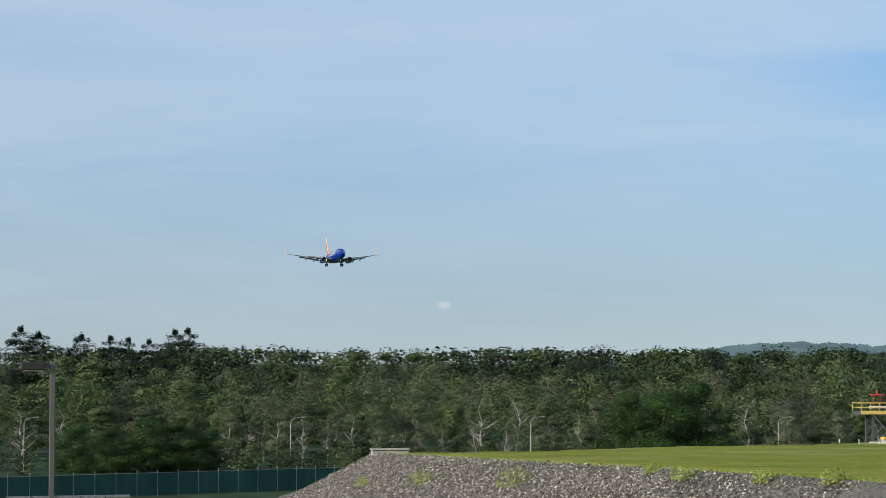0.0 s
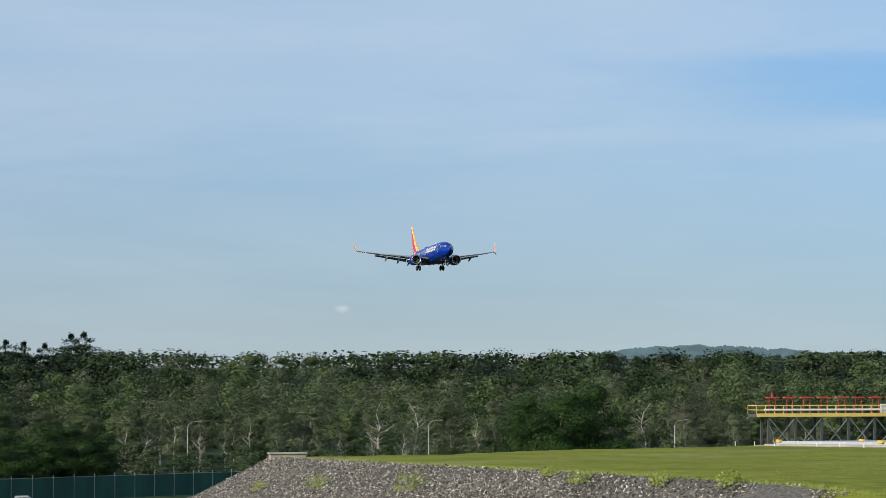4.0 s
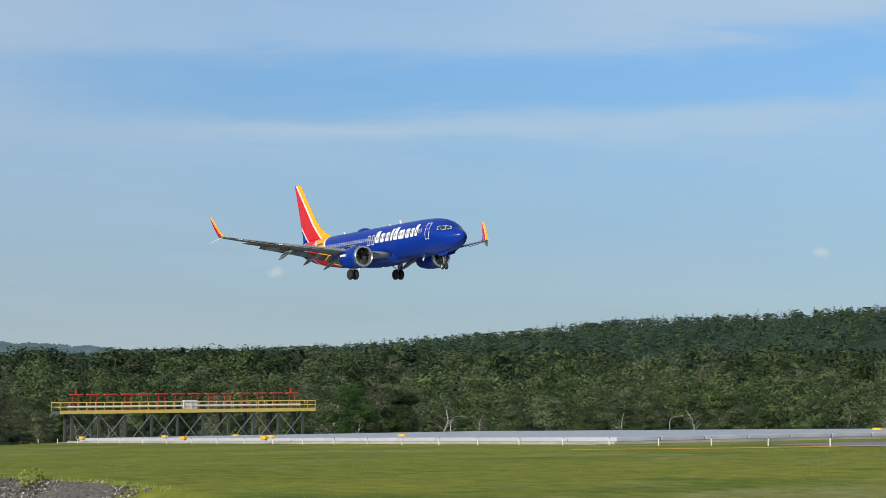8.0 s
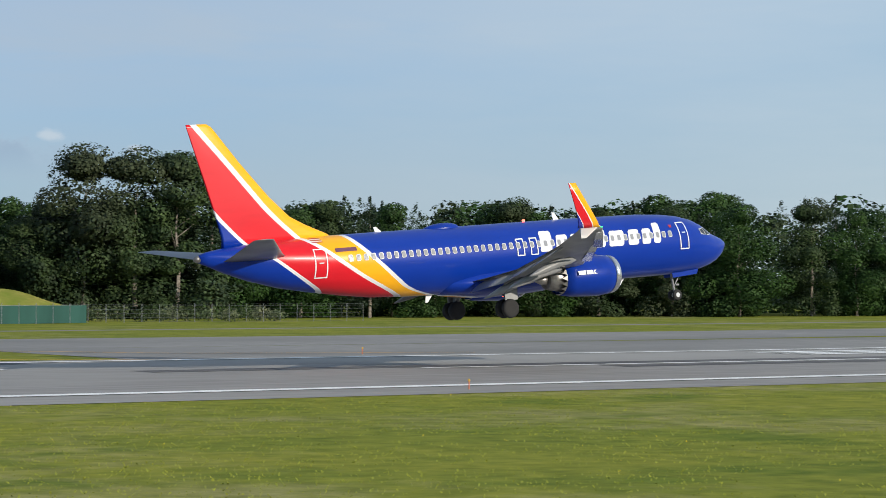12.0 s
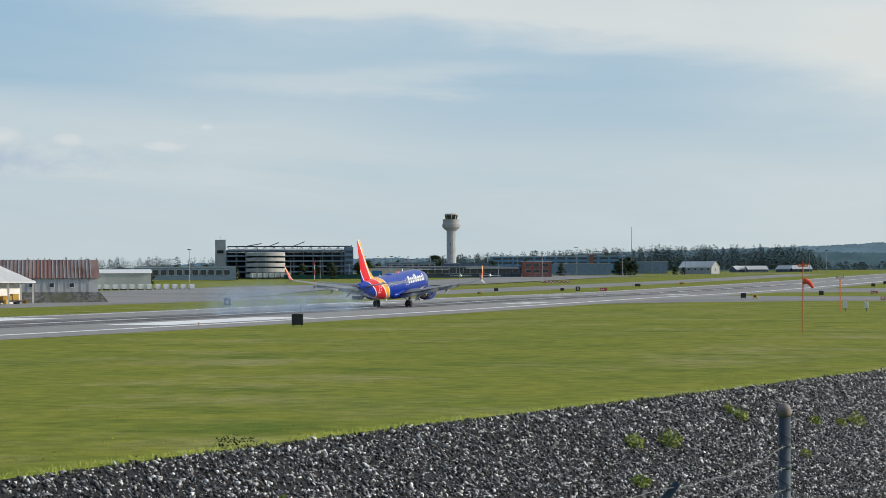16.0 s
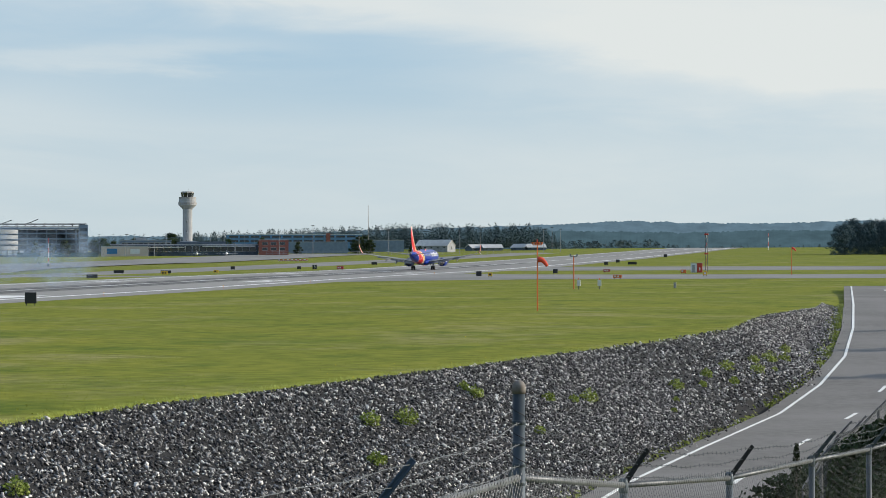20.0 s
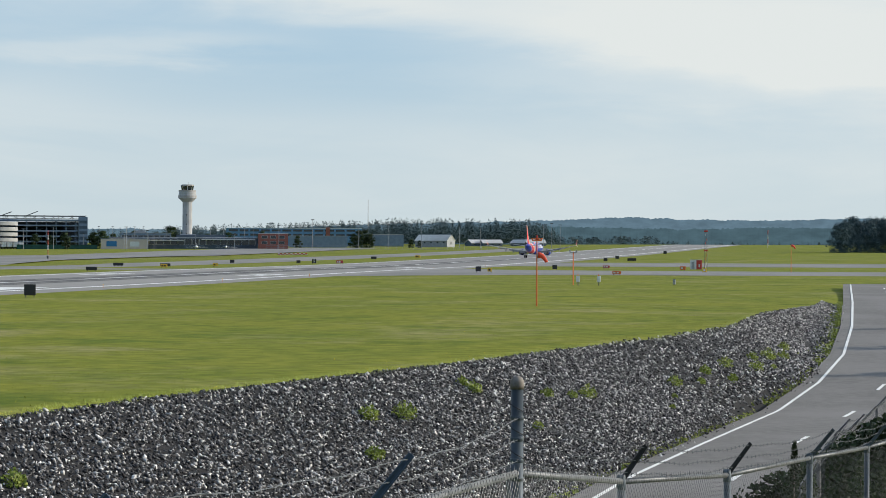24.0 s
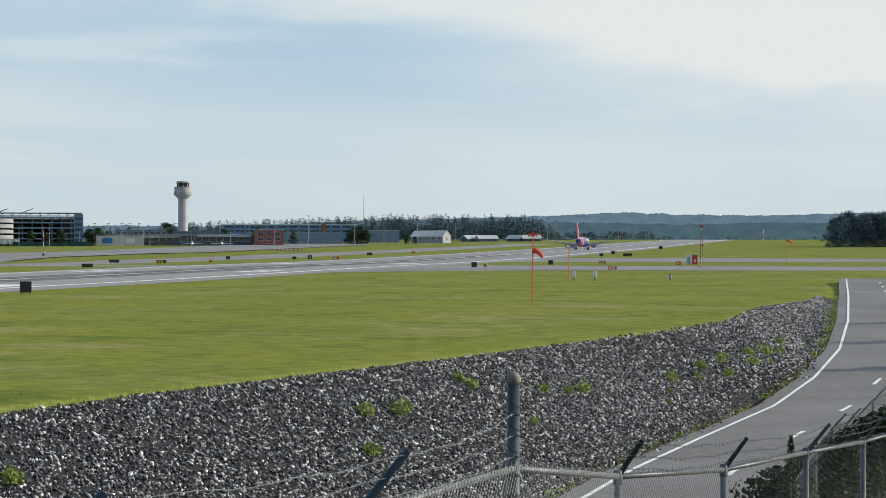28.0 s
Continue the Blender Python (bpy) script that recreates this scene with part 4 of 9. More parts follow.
M["beacon"] = lit("beacon_red", (1.0, 0.08, 0.05), 6.0)
M["nav_green"] = lit("nav_green", (0.05, 0.9, 0.35), 0.6)

# fuselage stations: metres aft of the nose, top, bottom, half width
FUS = [(0.0, 0.02, -0.12, 0.06), (0.12, 0.24, -0.34, 0.28), (0.45, 0.45, -0.66, 0.58), (1.0, 0.68, -1.02, 0.92), (1.6, 0.93, -1.24, 1.18), (2.3, 1.46, -1.42, 1.42), (3.0, 1.80, -1.52, 1.60), (4.0, 2.06, -1.59, 1.76), (5.2, 2.22, -1.62, 1.85), (7.0, 2.33, -1.62, 1.88), (12, 2.37, -1.62, 1.88), (18, 2.37, -1.64, 1.88), (24, 2.37, -1.58, 1.88), (27.0, 2.37, -1.42, 1.86), (29.0, 2.36, -1.16, 1.78), (31.0, 2.34, -0.84, 1.62), (33.0, 2.28, -0.46, 1.36), (35.0, 2.18, 0.10, 1.00), (36.5, 2.04, 0.66, 0.66), (37.5, 1.90, 1.10, 0.38), (38.0, 1.74, 1.32, 0.20)]


def fus_at(x):
    q = np.array(FUS)
    return [float(np.interp(x, q[:, 0], q[:, k])) for k in (1, 2, 3)]


def P(aft, y, up):
    """A point of the airliner from metres aft of the nose, to its left, above the nose's tip."""
    return Vector(((NOSE_X - aft) * K, y * K, (AXIS_Z + up) * K))


def skin(aft, up, side, out=0.0):
    """A point on the fuselage's skin at that station and height."""
    t, b, w = fus_at(aft)
    c, h = (t + b) / 2 + 0.12, 0.0
    h = (t - c) if up >= c else (c - b)
    s = max(-0.999, min(0.999, (up - c) / h))
    y = w * math.sqrt(1 - s * s)
    return P(aft, side * (y + out), up)


def ring_at(aft, n=36):
    t, b, w = fus_at(aft)
    c = (t + b) / 2 + 0.12
    out = []
    for k in range(n):
        a = 2 * math.pi * k / n
        s = math.sin(a)
        out.append(P(aft, w * math.cos(a), c + s * ((t - c) if s > 0 else (c - b))))
    return out


def decal(name, quads, material, parent, side, out=0.012, label=""):
    """Thin plates laid on the skin; quads hold (aft, up) corners."""
    bm = bmesh.new()
    for q in quads:
        if len(q) == 4:
            m, n = max(1, round(max(abs(q[1][0] - q[0][0]), abs(q[2][0] - q[3][0])) / 0.2)), max(1, round(max(abs(q[3][1] - q[0][1]), abs(q[2][1] - q[1][1])) / 0.12))
            g = []
            for i in range(m + 1):
                for j in range(n + 1):
                    f, h = i / m, j / n
                    c = [(1 - f) * (1 - h), f * (1 - h), f * h, (1 - f) * h]
                    g.append(bm.verts.new(skin(sum(w * p[0] for w, p in zip(c, q)), sum(w * p[1] for w, p in zip(c, q)), side, out)))
            for i in range(m):
                for j in range(n):
                    o = i * (n + 1) + j
                    bm.faces.new((g[o], g[o + n + 1], g[o + n + 2], g[o + 1]))
        else:
            bm.faces.new([bm.verts.new(skin(a, u, side, out)) for a, u in q])
    bmesh.ops.remove_doubles(bm, verts=bm.verts, dist=0.0005)
    return part(name, bm, material, parent, label)


def frame_quads(a0, a1, u0, u1, w):
    return [[(a0, u0), (a1, u0), (a1, u0 + w), (a0, u0 + w)], [(a0, u1 - w), (a1, u1 - w), (a1, u1), (a0, u1)], [(a0, u0), (a0 + w, u0), (a0 + w, u1), (a0, u1)], [(a1 - w, u0), (a1, u0), (a1, u1), (a1 - w, u1)]]


def aerofoil(n, chord, thick):
    """(aft, up) pairs round a wing section."""
    out = []
    for k in range(n):
        a = 2 * math.pi * k / n
        x = 0.5 * (1 + math.cos(a))
        t = 5 * thick * (0.2969 * math.sqrt(x) - 0.126 * x - 0.3516 * x * x + 0.2843 * x ** 3 - 0.1036 * x ** 4)
        out.append((x * chord, (t if a < math.pi else -t * 0.75) * chord))
    return out


def wing_span(stations, n=18, bm=None):
    """Loft of sections: (aft of leading edge, y, up, chord, thickness)."""
    rings = []
    for a, y, u, c, t in stations:
        rings.append([P(a + dx, y, u + dz) for dx, dz in aerofoil(n, c, t)])
    return loft(rings, bm=bm)


def build_airliner():
    plane = empty("airliner", pose(0, MID, 0), "blue twin-engine airliner with red and yellow tail, wheels down", "airplane")
    st = [0.0, 0.06, 0.12, 0.25, 0.45, 0.7, 1.0, 1.3, 1.6, 1.95, 2.3, 2.65, 3.0, 3.5, 4, 4.6, 5.2, 6, 7] + list(np.arange(8, 26, 1.5)) + list(np.arange(26, 37.6, 0.5)) + [38.0]
    body = part("fuselage", loft([ring_at(a) for a in st]), "livery", plane, "glossy deep-blue fuselage with sweeping tail bands", True)
    bm = turned([(0.02, 0.16), (0.10, 0.14), (0.19, 0.0), (0.21, -0.2)], 12, m=Matrix.Translation(P(38.15, 0, 1.53)) @ Matrix.Rotation(radians(-90), 4, "Y") @ Matrix.Diagonal((K, K, K, 1)))
    part("tail_cone", bm, "exhaust", plane, "bare metal tail cone", True)
    # belly fairing
    rings = []
    for a in np.linspace(12.2, 22.8, 13):
        k = math.sin(math.pi * (a - 12.2) / 10.6) ** 0.5 if 12.2 < a < 22.8 else 0.02
        rings.append([P(a, math.cos(q) * (0.6 + 1.55 * k), -1.10 + math.sin(q) * (0.32 + 0.62 * k)) for q in np.linspace(0, 2 * math.pi, 20, endpoint=False)])
    part("belly_fairing", loft(rings), "livery", plane, smooth=True)
    # fin with dorsal fillet
    fin = []
    for u, lead, trail, t in ((2.0, 28.9, 36.5, 0.05), (2.5, 29.6, 36.45, 0.055), (2.75, 30.2, 36.48, 0.06), (3.1, 31.0, 36.55, 0.07), (3.6, 31.95, 36.68, 0.085), (4.8, 33.2, 37.0, 0.095), (6.84, 34.95, 37.55, 0.09), (8.9, 36.55, 38.12, 0.08), (9.08, 36.85, 38.15, 0.05)):
        fin.append([P(lead + dx, dz, u) for dx, dz in [(x, z * 1.1) for x, z in aerofoil(18, trail - lead, t)]])
    part("fin", loft(fin), "livery", plane, "red fin with yellow and silver leading bands", True)
    for s in (1, -1):
        # tailplane
        part("tailplane", wing_span([(32.7, s * 0.7, 1.28, 4.1, 0.09), (33.7, s * 2.0, 1.5, 3.3, 0.09), (37.0, s * 7.0, 2.25, 1.25, 0.08), (37.45, s * 7.17, 2.27, 0.7, 0.05)]), "wing_grey", plane, "pale grey tailplane", True)
        # wing: main panel with root glove
        stn = [(13.0, s * 1.5, -1.0, 7.9, 0.13), (13.8, s * 2.6, -0.85, 6.7, 0.125), (15.3, s * 5.4, -0.45, 4.9, 0.115), (16.7, s * 7.6, -0.05, 3.95, 0.11), (19.5, s * 12.5, 0.72, 2.7, 0.10), (21.8, s * 16.1, 1.42, 1.7, 0.095), (22.2, s * 16.6, 1.53, 1.55, 0.095)]
        wing = part("wing", wing_span(stn), "wing_grey", plane, "pale grey swept wing", True)
        # bright leading edge slats
        for i, (p0, p1) in enumerate(((3, 4), (4, 5))):
            a, b = stn[p0], stn[p1]
            bm = wing_span([(a[0] - 0.35, a[1], a[2] - 0.22, 0.75, 0.16), (b[0] - 0.25, b[1] - s * 0.3, b[2] - 0.14, 0.5, 0.16)], 12)
            part("slat", bm, "wing_metal", wing, "bright metal slat", True)
        # flaps, drooped
        for y0, y1, a0, a1, c0, c1, u0, u1 in ((2.1, 5.3, 20.15, 19.9, 1.45, 1.3, -1.04, -0.62), (5.5, 9.0, 19.95, 20.8, 1.25, 1.0, -0.58, 0.04), (9.05, 12.6, 20.8, 22.0, 1.0, 0.75, 0.04, 0.64)):
            rings = []
            for y, a, c, u in ((y0, a0, c0, u0), (y1, a1, c1, u1)):
                rings.append([P(a + dx * 0.90 + dz * 0.43, s * y, u - dx * 0.43 + dz * 0.90) for dx, dz in aerofoil(14, c, 0.13)])
            part("flap", loft(rings), "wing_grey", wing, "lowered trailing flap", True)
        # flap track fairings
        for y, a, u, ln in ((4.9, 18.0, -0.92, 4.3), (7.4, 18.4, -0.50, 3.9), (10.2, 19.4, 0.0, 3.3)):
            rings = []
            for q, r in ((0.0, 0.03), (0.12, 0.16), (0.4, 0.22), (0.7, 0.19), (0.92, 0.08), (1.0, 0.02)):
                drop = -0.15 - 0.34 * max(0, q - 0.3) * ln * 0.9
                rings.append([P(a + q * ln, s * (y + r * math.cos(w)), u + drop + r * 1.25 * math.sin(w)) for w in np.linspace(0, 2 * math.pi, 10, endpoint=False)])
            part("flap_fairing", loft(rings), "wing_grey", wing, smooth=True)
        # split winglet: tall upper blade, small lower blade, in its own space at the wing tip
        tip = P(22.3, s * 16.65, 1.55)
        bl = []
        for q in np.linspace(0, 1, 7):
            up, out = 2.42 * q ** 1.25, 0.75 * q ** 0.7
            lead, ch = -0.1 - 1.95 * q ** 1.15, 1.5 - 1.0 * q
            bl.append([Vector((K * (lead - dx), K * s * (out + dz), K * up)) for dx, dz in aerofoil(12, ch, 0.09)])
        wl = part("winglet", loft(bl), "winglet", plane, "split winglet with red and yellow upper blade", True)
        wl.location = tip
        bl = []
        for q in np.linspace(0, 1, 4):
            bl.append([Vector((K * (-0.35 - 1.5 * q - dx), K * s * (0.15 + 0.9 * q + dz), K * (-0.55 * q))) for dx, dz in aerofoil(12, 1.2 - 0.85 * q, 0.09)])
        part("winglet_blade", loft(bl), "offwhite", wl, "small white lower blade", True)
        lt = part("wingtip_light", box(-0.06, 0.06, -0.04, 0.04, -0.03, 0.03), "nav_green" if s < 0 else "beacon", wl)
        # engine: nacelle, polished lip, fan, core, pylon
        ey, ez = s * 4.83, -1.2
        mm = Matrix.Translation(P(12.9, ey, ez)) @ Matrix.Rotation(radians(-90), 4, "Y") @ Matrix.Diagonal((K, K, K, 1))
        eng = part("nacelle", turned([(1.02, 0.32), (1.15, 0.5), (1.21, 1.0), (1.20, 2.0), (1.12, 3.2), (1.0, 3.95), (0.93, 3.95), (0.9, 3.2)], 32, m=mm, caps=False), "cowl_blue", plane, "deep-blue engine nacelle", True)
        part("intake_lip", turned([(0.86, 0.75), (0.88, 0.3), (0.93, 0.1), (0.99, 0.02), (1.04, 0.0), (1.09, 0.05), (1.135, 0.18), (1.155, 0.44), (1.12, 0.44)], 32, m=mm, caps=False), "wing_metal", eng, "polished silver intake lip", True)
        part("fan", turned([(0.02, 0.45), (0.10, 0.55), (0.20, 0.75), (0.22, 0.95), (0.92, 0.95), (0.92, 1.05)], 32, m=mm), "black", eng, "dark fan face with spinner")
        for k in range(18):
            a0 = 2 * math.pi * k / 18
            bm = bmesh.new()
            bm.faces.new([bm.verts.new(mm @ Vector((r * math.cos(a0 + d), r * math.sin(a0 + d), z))) for r, d, z in ((0.2, 0, 0.80), (0.2, 0.2, 0.92), (0.86, 0.28, 0.92), (0.86, 0.08, 0.80))])
            part("fan_blade", bm, "exhaust", eng)
        # saw-toothed rim, hot nozzle and plug
        bm = bmesh.new()
        for k in range(18):
            a0, a1, am = 2 * math.pi * k / 18, 2 * math.pi * (k + 1) / 18, 2 * math.pi * (k + 0.5) / 18
            bm.faces.new([bm.verts.new(mm @ Vector((r * math.cos(a), r * math.sin(a), z))) for r, a, z in ((1.0, a0, 3.94), (1.0, a1, 3.94), (0.94, am, 4.32))])
        part("chevron_rim", bm, "exhaust", eng)
        part("core_nozzle", turned([(0.80, 3.4), (0.74, 4.2), (0.60, 4.85), (0.50, 4.85)], 24, m=mm), "exhaust", eng, "bare metal exhaust nozzle", True)
        part("exhaust_plug", turned([(0.36, 4.7), (0.28, 5.2), (0.05, 5.75)], 16, m=mm), "exhaust", eng, smooth=True)
        bm = wing_span([(13.8, ey, 0.0, 4.7, 0.07), (15.0, ey, -0.5, 3.7, 0.08)], 12)
        part("pylon", bm, "offwhite", eng, "white engine pylon", True)
        # cowl name as plain white bars
        for z0, z1 in ((1.0, 1.55), (1.62, 2.1), (2.17, 2.5), (2.68, 3.2)):
            bm = bmesh.new()
            vs = []
            for z, a in ((z0, 0.10), (z1, 0.10), (z1, 0.30), (z0, 0.30)):
                r = 1.225 - 0.03 * max(0, z - 1.4)
                vs.append(bm.verts.new(P(12.9 + (4.3 - z), ey - r * math.cos(a), ez + r * math.sin(a))))
            bm.faces.new(vs)
            part("cowl_bar", bm, "decal_white", eng, "plain white bar")
        # main gear
        gy = s * 2.86
        bm = rod(P(19.0, gy, -1.0), P(19.3, gy, -2.72), 0.11)
        rod(P(18.9, s * 1.6, -1.5), P(19.25, gy, -2.3), 0.06, bm=bm)
        rod(P(18.2, gy, -1.2), P(19.25, gy, -2.35), 0.05, bm=bm)
        leg = part("main_gear_leg", bm, "gear_grey", plane, "grey main landing-gear leg")
        part("gear_door", box(*(lambda a, b: (min(a.x, b.x), max(a.x, b.x), min(a.y, b.y), max(a.y, b.y), min(a.z, b.z), max(a.z, b.z)))(P(18.65, gy + s * 0.20, -2.25), P(19.55, gy + s * 0.26, -1.1))), "gear_grey", leg)
        for d in (-0.33, 0.33):
            m2 = Matrix.Translation(P(19.3, gy + d - 0.19, -2.735)) @ Matrix.Rotation(radians(-90), 4, "X") @ Matrix.Diagonal((K, K, K, 1))
            wh = part("main_wheel", turned([(0.28, 0.02), (0.46, 0.0), (0.54, 0.06), (0.565, 0.14), (0.565, 0.26), (0.54, 0.34), (0.46, 0.40), (0.28, 0.38)], 28, m=m2), "tyre", leg, "black tyre", True)
            part("wheel_hub", turned([(0.05, 0.03), (0.22, 0.02), (0.27, 0.05), (0.27, 0.35), (0.22, 0.38), (0.05, 0.37)], 16, m=m2), "black", wh)
        # cabin windows, doors, exits, name
        wins = [a for a in np.arange(5.75, 29.2, 0.508)]
        for a in wins:
            decal("window_surround", [[(a - 0.10, 0.75), (a + 0.10, 0.75), (a + 0.15, 0.82), (a + 0.15, 1.08), (a + 0.10, 1.15), (a - 0.10, 1.15), (a - 0.15, 1.08), (a - 0.15, 0.82)]], "frame_grey", body, s, 0.024)
            decal("cabin_window", [[(a - 0.07, 0.79), (a + 0.07, 0.79), (a + 0.115, 0.85), (a + 0.115, 1.05), (a + 0.07, 1.11), (a - 0.07, 1.11), (a - 0.115, 1.05), (a - 0.115, 0.85)]], "decal_grey", body, s, 0.034)
        for a0, a1, u0, u1 in ((4.25, 5.0, -0.08, 1.66), (30.6, 31.4, -0.08, 1.62), (16.0, 16.55, 0.30, 1.36), (17.0, 17.55, 0.30, 1.36)):
            decal("door_outline", frame_quads(a0, a1, u0, u1, 0.07), "decal_white", body, s, 0.024, "white door outline")
        for a, u in ((4.45, 0.95), (30.85, 0.75)):
            decal("door_handle", [[(a, u), (a + 0.3, u), (a + 0.3, u + 0.07), (a, u + 0.07)]], "frame_grey", body, s, 0.03)
        # cockpit glazing
        decal("windscreen", [[(1.62, 0.80), (2.0, 0.76), (2.14, 1.14), (1.86, 1.04)], [(2.06, 0.75), (2.50, 0.72), (2.62, 1.16), (2.20, 1.16)], [(2.56, 0.72), (2.95, 0.84), (3.02, 1.08), (2.68, 1.16)]], "screen_glass", body, s, 0.035, "dark cockpit windows")
        decal("windscreen_frame", [[(1.54, 0.76), (2.25, 0.69), (2.30, 1.20), (1.84, 1.07)], [(2.25, 0.69), (3.02, 0.78), (3.08, 1.14), (2.30, 1.20)]], "frame_grey", body, s, 0.02, "grey cockpit window frame")
        # name on the body: nine plain white slabs in the place of letters
        a, lean = 15.85, 0.16
        for w, u1 in ((1.04, 1.70), (0.98, 1.40), (0.98, 1.40), (0.62, 1.72), (0.94, 1.80), (1.36, 1.40), (0.96, 1.40), (0.80, 1.40), (0.66, 1.72)):
            u0, e_ = 0.44, 0.10
            at_u = lambda x, u: (x - lean * (u - u0) / (u1 - u0), u)
            cut = [(0.0, e_), (e_, 0.0), (w * 0.84 - e_, 0.0), (w * 0.84, e_)]
            quads = [[at_u(a - p, u0 + b0), at_u(a - q, u0 + b1), at_u(a - q, u1 - b1), at_u(a - p, u1 - b0)] for (p, b0), (q, b1) in zip(cut, cut[1:])]
            decal("name_slab", quads, "decal_white", body, s, 0.016, "plain white slab on the blue")
            a -= w + 0.13
        decal("emblem", [[(5.45, 1.34), (5.62, 1.34), (5.66, 1.52), (5.42, 1.52)]], "red_sign", body, s, 0.02)
        decal("registration_bar", [[(28.6, 1.36), (30.0, 1.36), (30.0, 1.58), (28.6, 1.58)]], "decal_dark", body, s, 0.02, "plain dark registration bar")
        # flag: thin stripes on the yellow
        for k in range(5):
            decal("flag_stripe", [[(30.5, 1.98 + 0.06 * k), (31.2, 1.98 + 0.06 * k), (31.2, 2.02 + 0.06 * k), (30.5, 2.02 + 0.06 * k)]], "decal_white" if k % 2 else "red_sign", body, s, 0.02)
    # nose gear
    bm = rod(P(4.5, 0, -1.4), P(4.3, 0, -2.85), 0.075)
    rod(P(3.65, 0, -1.5), P(4.33, 0, -2.4), 0.04, bm=bm)
    rod(P(4.12, 0, -2.25), P(4.12, 0, -2.35), 0.16, bm=bm)
    leg = part("nose_gear_leg", bm, "gear_grey", plane, "grey nose-gear leg")
    for s in (1, -1):
        bm = loft([[P(a, s * (0.40 + o), u) for a, u in ((2.55, -1.30), (4.75, -1.46), (4.70, -1.84), (2.75, -1.72))] for o in (0.0, 0.05)])
        part("nose_gear_door", bm, "cowl_blue", leg, "blue nose-gear door")
        m2 = Matrix.Translation(P(4.3, s * 0.23 - 0.1, -2.95)) @ Matrix.Rotation(radians(-90), 4, "X") @ Matrix.Diagonal((K, K, K, 1))
        wh = part("nose_wheel", turned([(0.16, 0.01), (0.28, 0.0), (0.34, 0.05), (0.345, 0.15), (0.28, 0.20), (0.16, 0.19)], 24, m=m2), "tyre", leg, "black tyre", True)
        part("wheel_hub", turned([(0.03, -0.01), (0.15, -0.005), (0.15, 0.205), (0.03, 0.21)], 14, m=m2), "frame_grey", wh)
    # aerials, beacon, satcom dome
    for a, u, h, sg in ((13.1, 2.36, 0.45, 1), (26.0, 2.36, 0.3, 1), (8.4, -1.6, -0.42, 1), (22.8, -1.6, -0.42, 1)):
        part("blade_aerial", loft([[P(a - 0.15, -0.03, u), P(a + 0.3, -0.03, u), P(a + 0.3, 0.03, u), P(a - 0.15, 0.03, u)], [P(a + 0.2, -0.02, u + h), P(a + 0.38, -0.02, u + h), P(a + 0.38, 0.02, u + h), P(a + 0.2, 0.02, u + h)]]), "decal_white", body)
    part("beacon", turned([(0.09, 0), (0.09, 0.1), (0.04, 0.18)], 10, m=Matrix.Translation(P(15.6, 0, 2.36))), "beacon", body, "red beacon lamp")
    part("beacon", turned([(0.04, 0), (0.09, 0.08), (0.09, 0.18)], 10, m=Matrix.Translation(P(17.5, 0, -2.1))), "beacon", body, "red beacon lamp")
    rings = []
    for q in np.linspace(0, 1, 11):
        r = max(0.02, math.sin(math.pi * q ** 0.8)) ** 0.6
        rings.append([P(20.4 + 2.6 * q, 0.62 * r * math.cos(w), 2.28 + 0.36 * r * math.sin(w)) for w in np.linspace(0, 2 * math.pi, 14, endpoint=False)])
    part("satcom_dome", loft(rings), "cowl_blue", body, "low blue dome on the roof", True)
    return plane


airliner = build_airliner()


# ---- woods ----
rng = np.random.default_rng(7)


def quad_mesh(name, V):
    """A mesh of loose quads from an array (n, 4, 3)."""
    n = len(V)
    me = bpy.data.meshes.new(name)
    me.vertices.add(4 * n)
    me.vertices.foreach_set("co", np.ascontiguousarray(V, dtype=np.float32).ravel())
    me.loops.add(4 * n)
    me.loops.foreach_set("vertex_index", np.arange(4 * n, dtype=np.int32))
    me.polygons.add(n)
    me.polygons.foreach_set("loop_start", np.arange(0, 4 * n, 4, dtype=np.int32))
    me.update(calc_edges=True)
    return me


def leaf_quads(centres, normals, size, jitter=0.34):
    n = len(centres)
    d = normals + rng.normal(0, jitter, (n, 3))
    d /= np.linalg.norm(d, axis=1, keepdims=True)
    t = np.cross(d, rng.normal(0, 1, (n, 3)))
    t /= np.linalg.norm(t, axis=1, keepdims=True) + 1e-9
    b = np.cross(d, t)
    s = size * rng.uniform(0.55, 1.35, (n, 1))
    a = rng.uniform(0.5, 0.9, (n, 1))
    bend = d * s * 0.12
    return np.stack([centres - t * s - bend * 0.5, centres - b * s * a + bend, centres + t * s - bend * 0.5, centres + b * s * a + bend], 1)


def broad_crown(h, spread, lobes, leaves, size, base=0.25):
    """Leaf clumps over uneven lobes; h is the tree's height."""
    out = []
    w = rng.uniform(0.5, 1.2, lobes)
    for k in range(lobes):
        f = rng.uniform(0, 1)
        z = h * (base + (0.93 - base) * f)
        reach = spread * (math.sin(math.pi * min(1, 0.18 + 0.78 * f)) ** 0.7) * rng.uniform(0.25, 0.85)
        a = rng.uniform(0, 2 * math.pi)
        c = np.array([reach * math.cos(a), reach * math.sin(a), z])
        r = spread * rng.uniform(0.2, 0.46) * np.array([1, 1, 0.72])
        n = int(leaves * w[k] / w.sum())
        d = rng.normal(0, 1, (n, 3))
        d /= np.linalg.norm(d, axis=1, keepdims=True)
        q = rng.uniform(0.8, 1.06, (n, 1))
        out.append(leaf_quads(c + d * r * q, d + np.array([0, 0, 0.25]), size))
    return np.concatenate(out)


